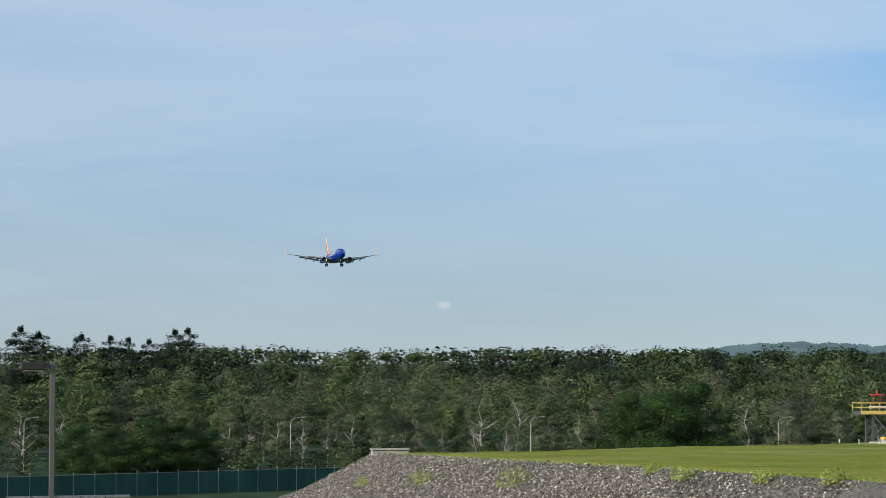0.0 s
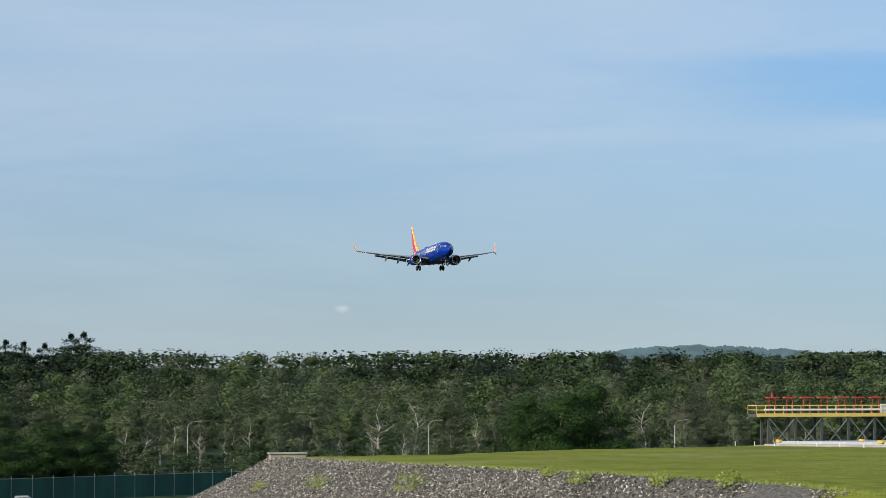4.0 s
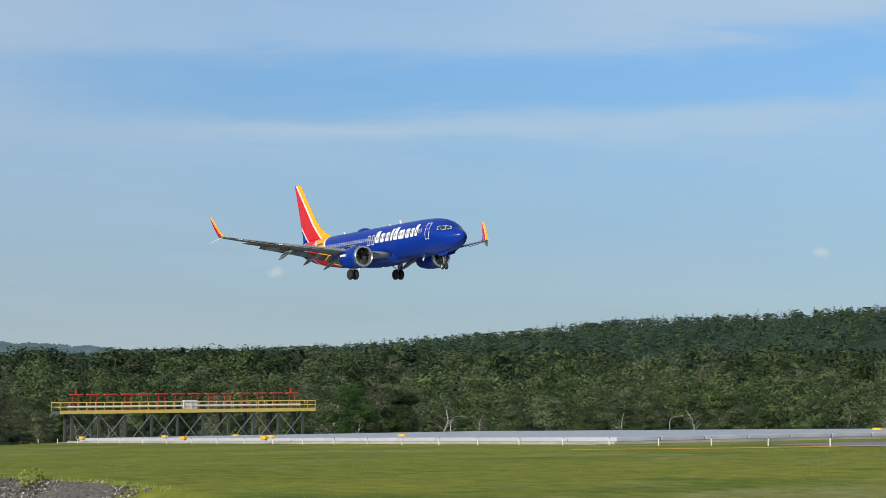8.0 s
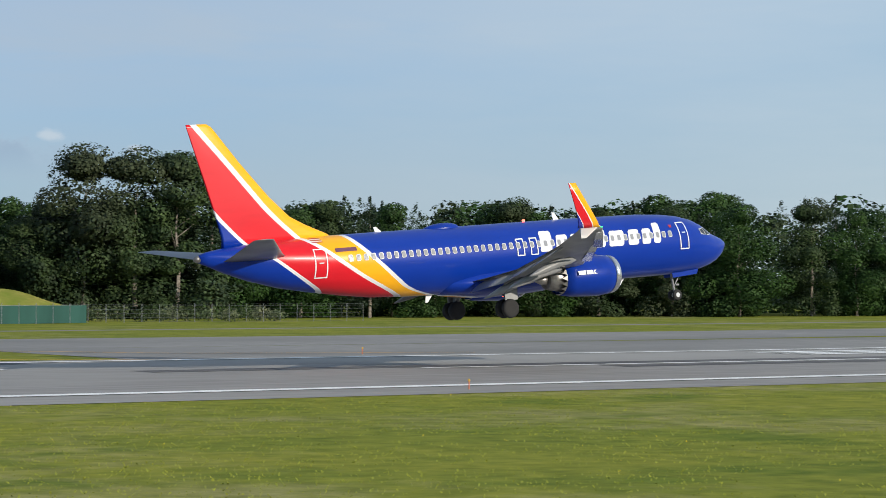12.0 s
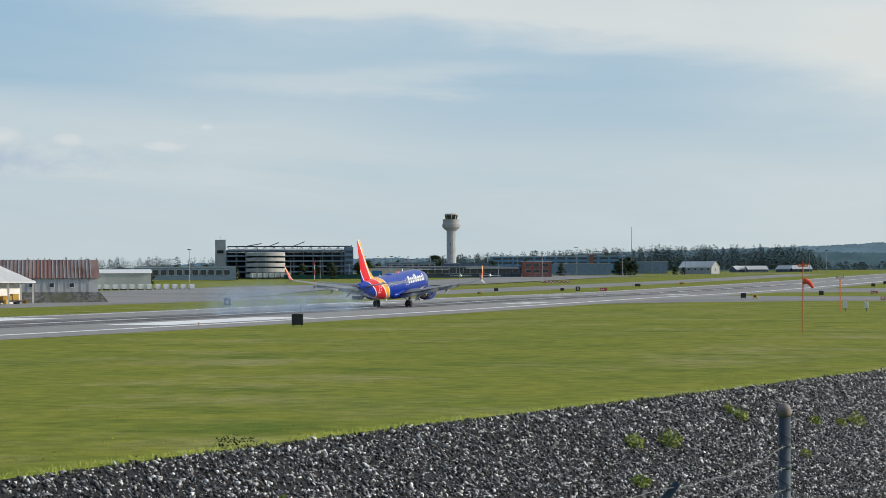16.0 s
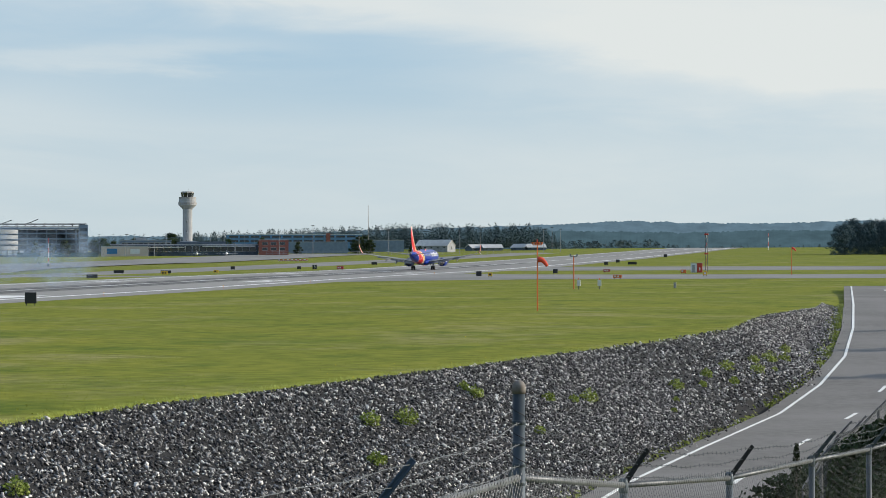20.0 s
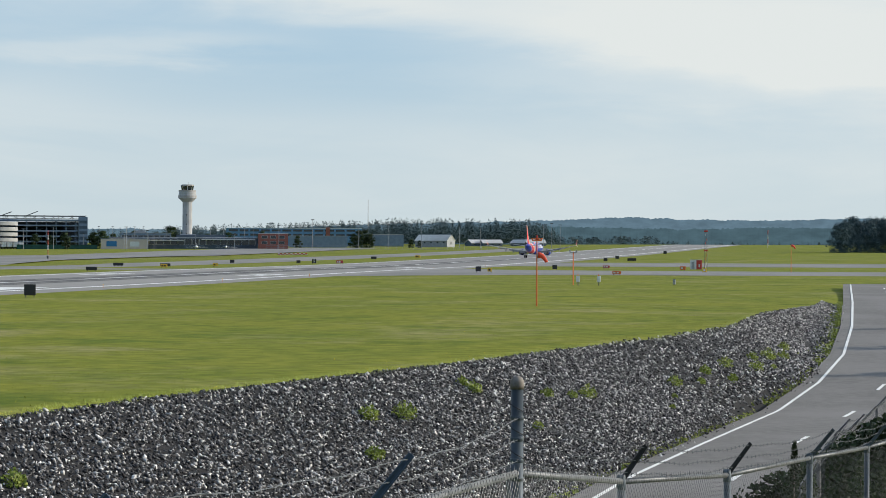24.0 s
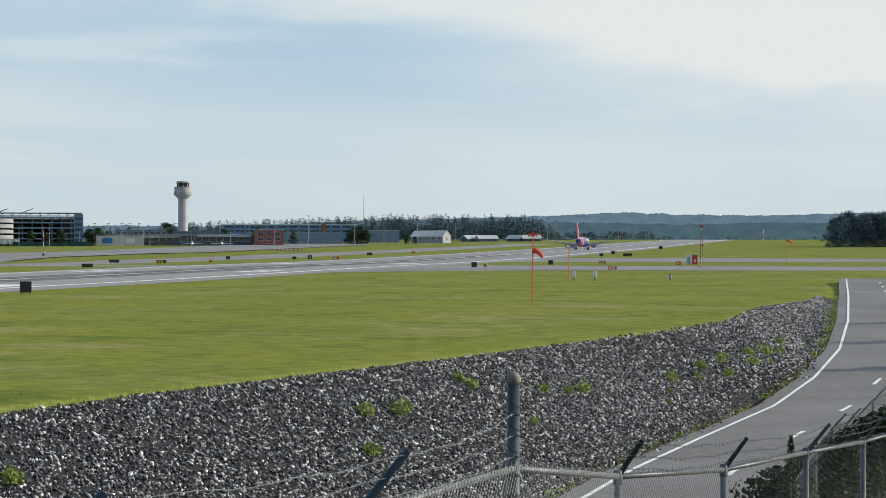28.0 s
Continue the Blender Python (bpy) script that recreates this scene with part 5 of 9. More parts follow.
def pine_crown(h, spread, tiers, leaves, size, base=0.2):
    """Ragged whorls of boughs, drooping a little, shorter toward a pointed top, some missing."""
    out = []
    per = leaves // (tiers * 5)
    for k in range(tiers):
        f = k / (tiers - 1)
        z0 = h * (base + (0.97 - base) * f) + rng.normal(0, 0.15)
        for _ in range(5):
            if rng.uniform() < 0.12:
                continue
            a, ln = rng.uniform(0, 2 * math.pi), spread * (1 - f) ** 0.62 * rng.uniform(0.35, 1.2) + 0.25
            u = rng.uniform(0.05, 1, per) ** 0.75
            side = rng.normal(0, 0.2 * ln + 0.08, per) * (1.2 - u)
            p = np.stack([ln * u * math.cos(a) - side * math.sin(a), ln * u * math.sin(a) + side * math.cos(a), z0 + 0.22 * ln * u - 0.10 * ln * u * u * 2 + rng.normal(0, 0.28, per)], 1)
            out.append(leaf_quads(p, np.tile([0.2 * math.cos(a), 0.2 * math.sin(a), 1.0], (per, 1)), size * (0.55 + 0.6 * (1 - f)), 0.5))
    n = 18
    top = np.stack([rng.normal(0, 0.12, n), rng.normal(0, 0.12, n), h * rng.uniform(0.93, 1.02, n)], 1)
    out.append(leaf_quads(top, np.tile([0, 0, 1.0], (n, 1)), size * 0.5, 0.8))
    return np.concatenate(out)


def trunk_mesh(h, r, limbs, spread, lean=0.4, bare=False):
    bm = bmesh.new()
    pts = [Vector((0, 0, -0.6))]
    for k in range(1, 6):
        pts.append(Vector((rng.normal(0, lean * k / 5), rng.normal(0, lean * k / 5), h * 0.92 * k / 5)))
    for k in range(5):
        rod(pts[k], pts[k + 1], r * (1 - k / 5.5), r * (1 - (k + 1) / 5.5), bm, 6, False)
    for _ in range(limbs):
        f = rng.uniform(0.35 if not bare else 0.2, 0.9)
        i = min(4, int(f * 5))
        p = pts[i].lerp(pts[i + 1], f * 5 - i)
        a, ln = rng.uniform(0, 2 * math.pi), spread * rng.uniform(0.4, 0.9) * (1.1 - f)
        q = p + Vector((ln * math.cos(a), ln * math.sin(a), ln * rng.uniform(0.5, 1.3)))
        rod(p, q, r * 0.45 * (1.1 - f), 0.02, bm, 5, False)
    me = bpy.data.meshes.new("trunk")
    bm.to_mesh(me)
    bm.free()
    return me


def species():
    """Trees of a standard height of 20 m: trunk mesh, crown quads, materials, words."""
    sp = {}
    for k in range(3):
        sp["maple", k] = (trunk_mesh(18, 0.28, 10, 6), broad_crown(20, 6.2, 26, 15000, 0.19, 0.06), "bark", "leaf", "green broadleaf tree in full leaf at the wood's edge", "broadleaf tree")
    for k in range(2):
        sp["oak", k] = (trunk_mesh(18, 0.34, 10, 7), broad_crown(20, 7.6, 32, 20000, 0.20, 0.03), "bark", "leaf_dark", "broad dark-green tree with a dense low crown", "broadleaf tree")
    sp["yew", 0] = (trunk_mesh(16, 0.3, 8, 7), broad_crown(20, 9.0, 34, 21000, 0.21, -0.02), "bark", "leaf_deep", "dense very dark-green tree before the woods", "broadleaf tree")
    for k in range(2):
        sp["poplar", k] = (trunk_mesh(19, 0.2, 16, 5, 0.6), broad_crown(20, 4.8, 38, 8500, 0.17, 0.22), "bark_pale", "leaf_grey", "thin grey-green tree with pale trunk and gaps", "broadleaf tree")
    for k in range(2):
        sp["snag", k] = (trunk_mesh(19, 0.22, 34, 5.5, 0.9, True), broad_crown(20, 3.6, 14, 800, 0.2, 0.3), "bark_pale", "leaf_grey", "nearly bare pale tree with thin limbs", "bare tree")
    for k in range(2):
        sp["pine", k] = (trunk_mesh(19.5, 0.3, 4, 3, 0.15), pine_crown(20, 4.9, 20, 12000, 0.17, 0.10), "bark", "needle", "dark ragged pine standing above the wood", "pine tree")
    return sp


SPECIES = species()
MADE = {}


def plant(kind, k, x, y, h, wide=1.0):
    key = (kind, k)
    tm, cq, bark, leaf, label, cat = SPECIES[key]
    if key not in MADE:
        cm = quad_mesh("crown", cq)
        cm.materials.append(M[leaf])
        tm.materials.append(M[bark])
        MADE[key] = (tm, cm)
    tm, cm = MADE[key]
    s = h / 20.0
    e = new("tree")
    e.empty_display_size = 0.5
    e.matrix_basis = Matrix.LocRotScale((x, y, height(x, y)), Euler((0, 0, rng.uniform(0, 6.28))), (s * wide, s * wide, s))
    tagged(e, label, cat, "trees round the airfield")
    new("trunk", tm).parent = e
    new("crown", cm).parent = e
    return e


def polar(az, d):
    a = radians(az)
    return d * math.sin(a), d * math.cos(a)


def mass(name, label, spots, kinds, keep, material=None):
    """Far woods: many thinned crowns in one object a leaf colour. spots: x, y, z, height, width."""
    groups = {}
    for x, y, z, h, w in spots:
        kd = kinds[int(rng.integers(len(kinds)))]
        cq, leaf = SPECIES[kd][1], material or SPECIES[kd][3]
        n = int(min(len(cq), keep * rng.uniform(0.8, 1.2)))
        q = cq[rng.choice(len(cq), n, replace=False)]
        grow = math.sqrt(len(cq) / n) * 0.43 + 0.25
        c = q.mean(1, keepdims=True)
        q = c + (q - c) * grow
        a = rng.uniform(0, 6.28)
        R = np.array([[math.cos(a), -math.sin(a), 0], [math.sin(a), math.cos(a), 0], [0, 0, 1]])
        groups.setdefault(leaf, []).append((q @ R.T) * np.array([w * h / 20, w * h / 20, h / 20]) + np.array([x, y, z]))
    for leaf, qs in groups.items():
        ob = mesh_part(name, quad_mesh(name, np.concatenate(qs)), leaf)
        tagged(ob, label, "woods", kind="stuff")


WOOD = [("maple", 0), ("maple", 1), ("maple", 2), ("maple", 0), ("oak", 0), ("poplar", 0), ("poplar", 1), ("maple", 1), ("snag", 0)]


def pick(kinds):
    return kinds[int(rng.integers(len(kinds)))]


def plant_west():
    """The belt of woods beyond the low ground at the approach end."""
    az = -91.0
    while az < -29:
        d = lerp(az, [-92, -80, -70, -29], [412, 420, 430, 470]) + rng.uniform(-8, 14)
        x, y = polar(az, d)
        kd = pick(WOOD + [("snag", 1), ("poplar", 0), ("snag", 0), ("poplar", 1), ("snag", 1)])
        plant(*kd, x, y, rng.uniform(8.5, 13), rng.uniform(1.25, 1.75))
        az += rng.uniform(0.75, 1.05)
    # dense dark trees in front
    for az, d, h, w in ((-88.0, 384, 7.0, 1.7), (-87.2, 382, 6.6, 1.8), (-86.3, 384, 8.2, 1.8), (-85.6, 384, 7.4, 1.7), (-84.9, 386, 6.5, 1.6), (-74.9, 402, 12.0, 1.3), (-74.1, 400, 12.5, 1.4), (-73.3, 404, 13.5, 1.3), (-62.6, 430, 13.5, 1.1), (-44.6, 440, 13.0, 1.1), (-81.0, 405, 7.0, 1.0), (-79.9, 405, 7.5, 1.2)):
        x, y = polar(az, d)
        plant("poplar" if -81.5 < az < -79 else "yew", 0, x, y, h * 1.04, w * 0.85)
    # thin pale trunks along the wood's edge
    for k in range(27):
        az = -84.3 + 22 * (k / 26) ** 1.4 + rng.uniform(-0.2, 0.2)
        if not -75.9 < az < -72.3:
            x, y = polar(az, lerp(az, [-85, -70, -60], [398, 410, 430]) + rng.uniform(-4, 5))
            plant(*pick([("snag", 0), ("snag", 1), ("poplar", 0), ("poplar", 1)]), x, y, rng.uniform(7.5, 11.5), rng.uniform(0.9, 1.3))
    # tall pines on the skyline
    for az, h in ((-89.3, 25.5), (-88.9, 24.5), (-87.9, 24), (-87.2, 23.5), (-86.8, 23), (-86.3, 22.6), (-85.7, 25), (-85.4, 25.3), (-76.1, 20.0), (-75.6, 20.5), (-72.9, 20), (-68.2, 20.5), (-66.6, 21), (-63.8, 20.5), (-61.7, 21)):
        x, y = polar(az, 590 + rng.uniform(-8, 8))
        plant("pine", int(rng.integers(2)), x, y, h - 0.3, 2.3)
    spots = []
    az = -91.5
    while az < -29:
        x, y = polar(az, lerp(az, [-92, -80, -70, -29], [440, 450, 460, 495]) + rng.uniform(-10, 14))
        spots.append((x, y, height(x, y), rng.uniform(13, 16.5), rng.uniform(1.2, 1.6)))
        az += rng.uniform(0.6, 0.9)
    mass("woods_belt", "dense mixed green woods behind the low ground", spots, WOOD[:8], 3200)
    spots = []
    for d, lo, hi, st in ((490, 13.0, 17.0, 0.80), (525, 15, 19, 0.78), (570, 17, 20.4, 0.76)):
        az = -92.0
        while az < -27:
            x, y = polar(az, d + rng.uniform(-14, 14) + (15 if az > -60 else 0))
            spots.append((x, y, height(x, y), rng.uniform(lo, hi), rng.uniform(1.1, 1.6)))
            az += st * rng.uniform(0.7, 1.25)
    mass("far_woods", "mixed green woods rising behind the airfield", spots, WOOD[:7] + [("pine", 0), ("oak", 1), ("poplar", 0)], 2300)
    spots, az = [], -92.0
    while az < -27:
        x, y = polar(az, rng.uniform(606, 634) + (15 if az > -60 else 0))
        spots.append((x, y, height(x, y), rng.uniform(19.6, 21.4), rng.uniform(1.1, 1.5)))
        az += rng.uniform(0.5, 0.8)
    mass("skyline_woods", "even crest of dense green woods against the sky", spots, [("maple", 0), ("maple", 1), ("oak", 0), ("oak", 1), ("pine", 0), ("pine", 1)], 3400)
    spots, az = [], -92.0
    while az < -27:
        x, y = polar(az, rng.uniform(648, 668) + (15 if az > -60 else 0))
        spots.append((x, y, height(x, y), rng.uniform(19.8, 21.2), rng.uniform(1.5, 1.9)))
        az += rng.uniform(0.4, 0.7)
    mass("rear_woods", "close green woods behind the crest", spots, [("oak", 0), ("oak", 1), ("maple", 2)], 1100)
    # low growth between the fence and the trees
    spots = []
    for _ in range(230):
        az = rng.uniform(-91.5, -60)
        if -88.9 < az < -84.4 or -75.8 < az < -72.4:
            continue
        x, y = polar(az, rng.uniform(372, 398) + (18 if az > -79 else 0))
        spots.append((x, y, height(x, y), rng.uniform(2.5, 5.5), rng.uniform(1.3, 2.0)))
    mass("undergrowth", "rank green undergrowth below the woods", spots, [("maple", 0), ("poplar", 0), ("maple", 1), ("oak", 1)], 420)


def on_hill(az, el):
    """Distance at which the hill's ground shows at that height, in degrees."""
    d = 1250
    while d < 1780 and math.degrees(math.atan2(height(*polar(az, d)) + 1.6 - 5.1, d)) < el:
        d += 6
    return d


# heading, distance, length and turn of the houses on the hill
HILL_HOUSES = [(az, on_hill(az, el), ln, turn) for az, el, ln, turn in ((-40.44, 0.80, 8, 40), (-39.63, 0.86, 4, 10), (-39.17, 0.93, 8, -20), (-38.66, 0.94, 8.5, 15), (-38.2, 0.96, 4.5, 40), (-37.66, 1.0, 9, -35))]


def plant_hills():
    """A close canopy of small crowns over the hill, pines standing out of it."""
    # the hill pines' bluish leaf colour stands in for haze
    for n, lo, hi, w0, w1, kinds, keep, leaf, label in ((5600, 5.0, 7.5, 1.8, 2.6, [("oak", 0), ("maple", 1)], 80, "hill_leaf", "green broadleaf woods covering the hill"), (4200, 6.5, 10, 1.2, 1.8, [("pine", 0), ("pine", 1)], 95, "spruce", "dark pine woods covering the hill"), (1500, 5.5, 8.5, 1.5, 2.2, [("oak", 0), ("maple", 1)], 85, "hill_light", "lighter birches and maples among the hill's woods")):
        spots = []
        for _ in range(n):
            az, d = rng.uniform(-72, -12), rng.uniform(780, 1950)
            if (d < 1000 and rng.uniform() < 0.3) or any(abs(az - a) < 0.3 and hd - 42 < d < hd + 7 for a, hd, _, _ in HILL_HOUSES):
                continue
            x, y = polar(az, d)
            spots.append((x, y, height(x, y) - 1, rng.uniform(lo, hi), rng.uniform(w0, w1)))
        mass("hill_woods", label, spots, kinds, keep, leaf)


def plant_north():
    """Tall woods behind the green fence, opposite the camera."""
    az = -28.0
    while az < 47:
        if not -21.5 < az < -15.2:
            base = lerp(az, [-28, -15, -12, 6, 16, 18.5, 27, 47], [430, 420, 322, 330, 352, 396, 400, 430])
            big = lerp(az, [-14, -11, -9, -7, -2.5, 0, 2, 4, 6, 10], [0.9, 1.05, 1.22, 1.30, 1.30, 1.26, 1.22, 1.18, 1.12, 1.0])
            for off, lo, hi in ((0, 16, 20.5), (16, 18, 22)):
                x, y = polar(az + rng.uniform(-0.5, 0.5), base + off + rng.uniform(-4, 5))
                kd = pick([("oak", 0), ("oak", 1), ("yew", 0), ("pine", 0), ("pine", 1), ("oak", 1), ("yew", 0), ("oak", 0), ("snag", 1)])
                plant(*kd, x, y, rng.uniform(lo, hi) * big, rng.uniform(0.85, 1.1))
        az += rng.uniform(0.95, 1.35)
    # trees that stand out against the sky
    for az, d, h, kd in ((7.6, 345, 23.8, "pine"), (9.0, 345, 22.5, "pine"), (9.9, 345, 22, "pine"), (12.8, 350, 22, "pine"), (14.0, 350, 23.5, "pine"), (15.1, 350, 22, "oak"), (23.4, 392, 27.5, "oak"), (24.6, 392, 27, "oak"), (25.6, 392, 27, "oak"), (26.4, 395, 25, "pine"), (-25.5, 440, 21, "pine"), (-27.4, 440, 20.5, "pine"), (-13.0, 330, 16, "snag"), (-15.0, 350, 15, "snag"), (-30.5, 440, 17, "snag")):
        x, y = polar(az, d)
        plant(kd, int(rng.integers(2)), x, y, h, 1.3 if kd == "pine" else 1.0)
    spots = []
    for d, lo, hi in ((30, 18, 22), (55, 19, 22), (85, 19, 23), (120, 20, 23)):
        az = -30.0
        while az < 48:
            base = lerp(az, [-30, -15, -12, 6, 16, 18.5, 27, 48], [430, 420, 322, 330, 352, 396, 400, 430])
            x, y = polar(az, base + d + rng.uniform(-12, 12) + (60 if -22 < az < -14.5 else 0))
            spots.append((x, y, height(x, y), rng.uniform(lo, hi) * lerp(az, [-13, -9, -2.5, 2, 6], [1.0, 1.2, 1.25, 1.15, 1.0]), rng.uniform(1.1, 1.4)))
            az += rng.uniform(0.5, 0.95)
    mass("far_woods", "tall mixed woods behind the airfield fence", spots, [("oak", 1), ("yew", 0), ("pine", 0), ("pine", 1)], 1300)


def plant_east():
    spots = []
    # trees behind the warehouses, then the long dark line of pines beyond the apron
    for az, d, h in [(rng.uniform(52.3, 56.2), rng.uniform(700, 740), rng.uniform(13, 19)) for _ in range(26)]:
        x, y = polar(az, d)
        spots.append((x, y, height(x, y), h, 1.3))
    mass("warehouse_trees", "dark rounded trees behind the warehouse", spots, [("oak", 0), ("oak", 1)], 900)
    spots = []
    for _ in range(760):
        az = rng.uniform(46, 74)
        x, y = polar(az, rng.uniform(1750, 2100))
        spots.append((x, y, height(x, y), rng.uniform(9, 13.5) * (1.15 if az < 70 else 1.0), rng.uniform(1.3, 2.0)))
    for _ in range(640):
        az = rng.uniform(73.6, 83.0)
        x, y = polar(az, rng.uniform(1900, 2250))
        spots.append((x, y, height(x, y), rng.uniform(15, 22) * lerp(az, [74, 77, 79, 82.4, 83], [0.72, 0.9, 1.03, 1.03, 0.6]), rng.uniform(1.2, 1.8)))
    # haze over the belt is put into its bluish leaf colour
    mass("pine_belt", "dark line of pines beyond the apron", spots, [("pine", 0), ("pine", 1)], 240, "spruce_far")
    spots = []
    for _ in range(260):
        az = rng.uniform(82.5, 92.0)
        x, y = polar(az, rng.uniform(2150, 2500))
        spots.append((x, y, height(x, y), rng.uniform(3, 6.5) * lerp(az, [82, 83, 85.2, 85.8, 92], [1.7, 1.4, 1.4, 0.45, 0.45]), rng.uniform(1.4, 2.2)))
    # low woods share the haze-tinted leaf colour
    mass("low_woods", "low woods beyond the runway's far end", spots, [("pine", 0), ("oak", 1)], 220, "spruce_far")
    # a clump of dark trees beside the road's end
    spots = []
    for az in np.linspace(89.45, 91.9, 40):
        x, y = polar(az, rng.uniform(1270, 1340))
        spots.append((x, y, height(x, y) - 0.5, rng.uniform(15, 20.5) * lerp(az, [89.4, 89.8, 90.1], [0.75, 0.95, 1.08]), rng.uniform(0.9, 1.2)))
    # the clump too takes the leaf colour with haze mixed in
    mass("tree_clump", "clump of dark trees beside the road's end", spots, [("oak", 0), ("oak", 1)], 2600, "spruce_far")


plant_west()
plant_hills()
plant_north()
plant_east()


# ---- the approach end ----
def at(az, d, dz=0.0):
    x, y = polar(az, d)
    return Vector((x, y, height(x, y) + dz))


def facing(az):
    """Turn that sets a thing's -y side toward the camera."""
    return -az


def build_antenna_platform():
    e = empty("localizer_platform", pose(-290, 126, -5.3), "yellow-railed steel antenna platform on braced legs", "antenna platform")
    w, deck = 18.0, 3.75
    part("deck", box(-1.6, 1.6, -w, w, deck - 0.35, deck), "steel_dark", e)
    part("deck_edge", box(1.6, 1.68, -w, w, deck - 0.3, deck + 0.14), "rail_yellow", e, "yellow toe board")
    leg = part("leg", box(-0.14, 0.14, -0.14, 0.14, -1.2, deck - 0.35), "steel_dark", e)
    leg.location = (1.2, -16.3, 0)
    ys = np.linspace(-16.3, 16.3, 10)
    for i, y in enumerate(ys):
        for x in (1.2, -1.2):
            if (i, x) != (0, 1.2):
                shared(leg, pose(x, y, 0), e)
    for y0, y1 in zip(ys[:-1], ys[1:]):
        part("brace", rod((1.36, y0, -0.8), (1.36, y1, deck - 0.4), 0.07, seg=6), "steel", e)
        part("brace", rod((-1.2, y0, -0.8), (-1.2, y1, deck - 0.4), 0.07, seg=6), "steel_dark", e)
        part("brace", rod((1.40, y1, -0.8), (1.40, y0, deck - 0.4), 0.07, seg=6), "steel", e)
    for x in (1.6, -1.6):
        for z in (0.55, 1.1):
            part("handrail", rod((x, -w, deck + z), (x, w, deck + z), 0.035, seg=6), "rail_yellow", e, "yellow handrail")
        p = part("rail_post", rod((x, -w, deck), (x, -w, deck + 1.1), 0.035, seg=6), "rail_yellow", e)
        for k in range(1, 31):
            shared(p, pose(0, 2 * w * k / 30, 0), e)
    for s in (-1, 1):
        for z in (0.55, 1.1):
            part("handrail", rod((-1.6, s * w, deck + z), (1.6, s * w, deck + z), 0.035, seg=6), "rail_yellow", e, "yellow handrail")
    for k in range(14):
        y = -15.3 + 30.6 * k / 13
        a = empty("antenna", pose(-290, 126 + y, -5.3 + deck), "red antenna element on two posts with white feed line", "antenna", "antennas on the platform")
        part("dipole", box(-0.32, 0.32, -0.84, 0.84, 2.0, 2.2, bevel=0.06), "red", a, "red antenna cover")
        for s in (-0.42, 0.42):
            part("post", rod((0, s, 0), (0, s, 2.06), 0.05, seg=6), "red", a)
        part("feed_tube", rod((0.2, -1.15, 0.55), (0.2, 1.15, 0.55), 0.14, seg=8), "white", a, "white feed tube")
    part("equipment_box", box(1.0, 1.5, -1.0, 0.9, deck + 0.15, deck + 1.3, bevel=0.03), "white", e, "white equipment cabinet")
    for y in (-15.3, 15.1):
        part("obstruction_lamp", rod((0, y, deck + 2.2), (0, y, deck + 2.75), 0.12, seg=8), "red", e, "red obstruction lamp")


def build_arrestor():
    """Bed of pale crushable blocks before the runway."""
    e = empty("arrestor_bed", pose(-150, 126.5, along(-150) + 0.05), "pale blue-grey arrestor block bed on the runway's overrun", "arrestor bed", kind="structure")
    tilt = math.degrees(math.atan(0.029))
    part("bed_base", box(-112, 1.2, -27.5, 27.5, -0.6, 0.12), "concrete", e)
    e.rotation_euler = (0, -radians(tilt), 0)
    me = None
    bx, by = 111 / 16, 53 / 13
    for i in range(16):
        for j in range(13):
            m = pose(-111 + bx * (i + 0.5), -26.5 + by * (j + 0.5), 0.12)
            if me is None:
                me = part("arrestor_block", box(-bx / 2 + 0.04, bx / 2 - 0.04, -by / 2 + 0.04, by / 2 - 0.04, 0, 0.34, bevel=0.05), "emas", e)
                me.matrix_basis = m
            else:
                shared(me, m, e)
    for k, (dy, z) in enumerate(((-28.3, 0.0), (-29.2, -0.2))):
        part("side_step", box(-112, 0.5, dy - 0.4, dy + 0.4, -0.8, z), "concrete", e)
    for k in range(26):
        x = -262 + k * 6.2
        y = 95.5 if x < -128 else 95.5 + (x + 128) * 0.02
        p = empty("marker_post", pose(x, y, height(x, y)), "slim white marker post beside the overrun", "marker post", "white marker posts")
        part("post", rod((0, 0, 0), (0, 0, 0.5), 0.045, seg=8), "white", p)
        part("cap", rod((0, 0, 0.5), (0, 0, 0.56), 0.05, 0.025, seg=8), "black", p)
    for k in range(18):
        x = -146 + k * 3.1
        y = 158 + max(0, x + 120) * 0.28
        p = empty("marker_post", pose(x, y, along(x)), "slim white marker post beside the overrun", "marker post", "white marker posts")
        part("post", rod((0, 0, 0), (0, 0, 0.42), 0.045, seg=8), "white", p)
        part("cap", rod((0, 0, 0.42), (0, 0, 0.48), 0.05, 0.025, seg=8), "black", p)
    for x, y in ((-256, 98.5), (-250, 106), (-244, 112), (-224, 97), (-216, 103), (-205, 97), (-198, 108), (-168, 140), (-150, 146)):
        p = empty("overrun_marker", pose(x, y, along(x) + 0.45), "low orange frangible marker on the arrestor bed", "marker", "orange overrun markers")
        part("panel", box(-0.55, 0.55, -0.2, 0.2, 0.0, 0.26, bevel=0.04), "yellow", p)
        part("foot", box(-0.4, 0.4, -0.15, 0.15, -0.12, 0.0), "concrete", p)


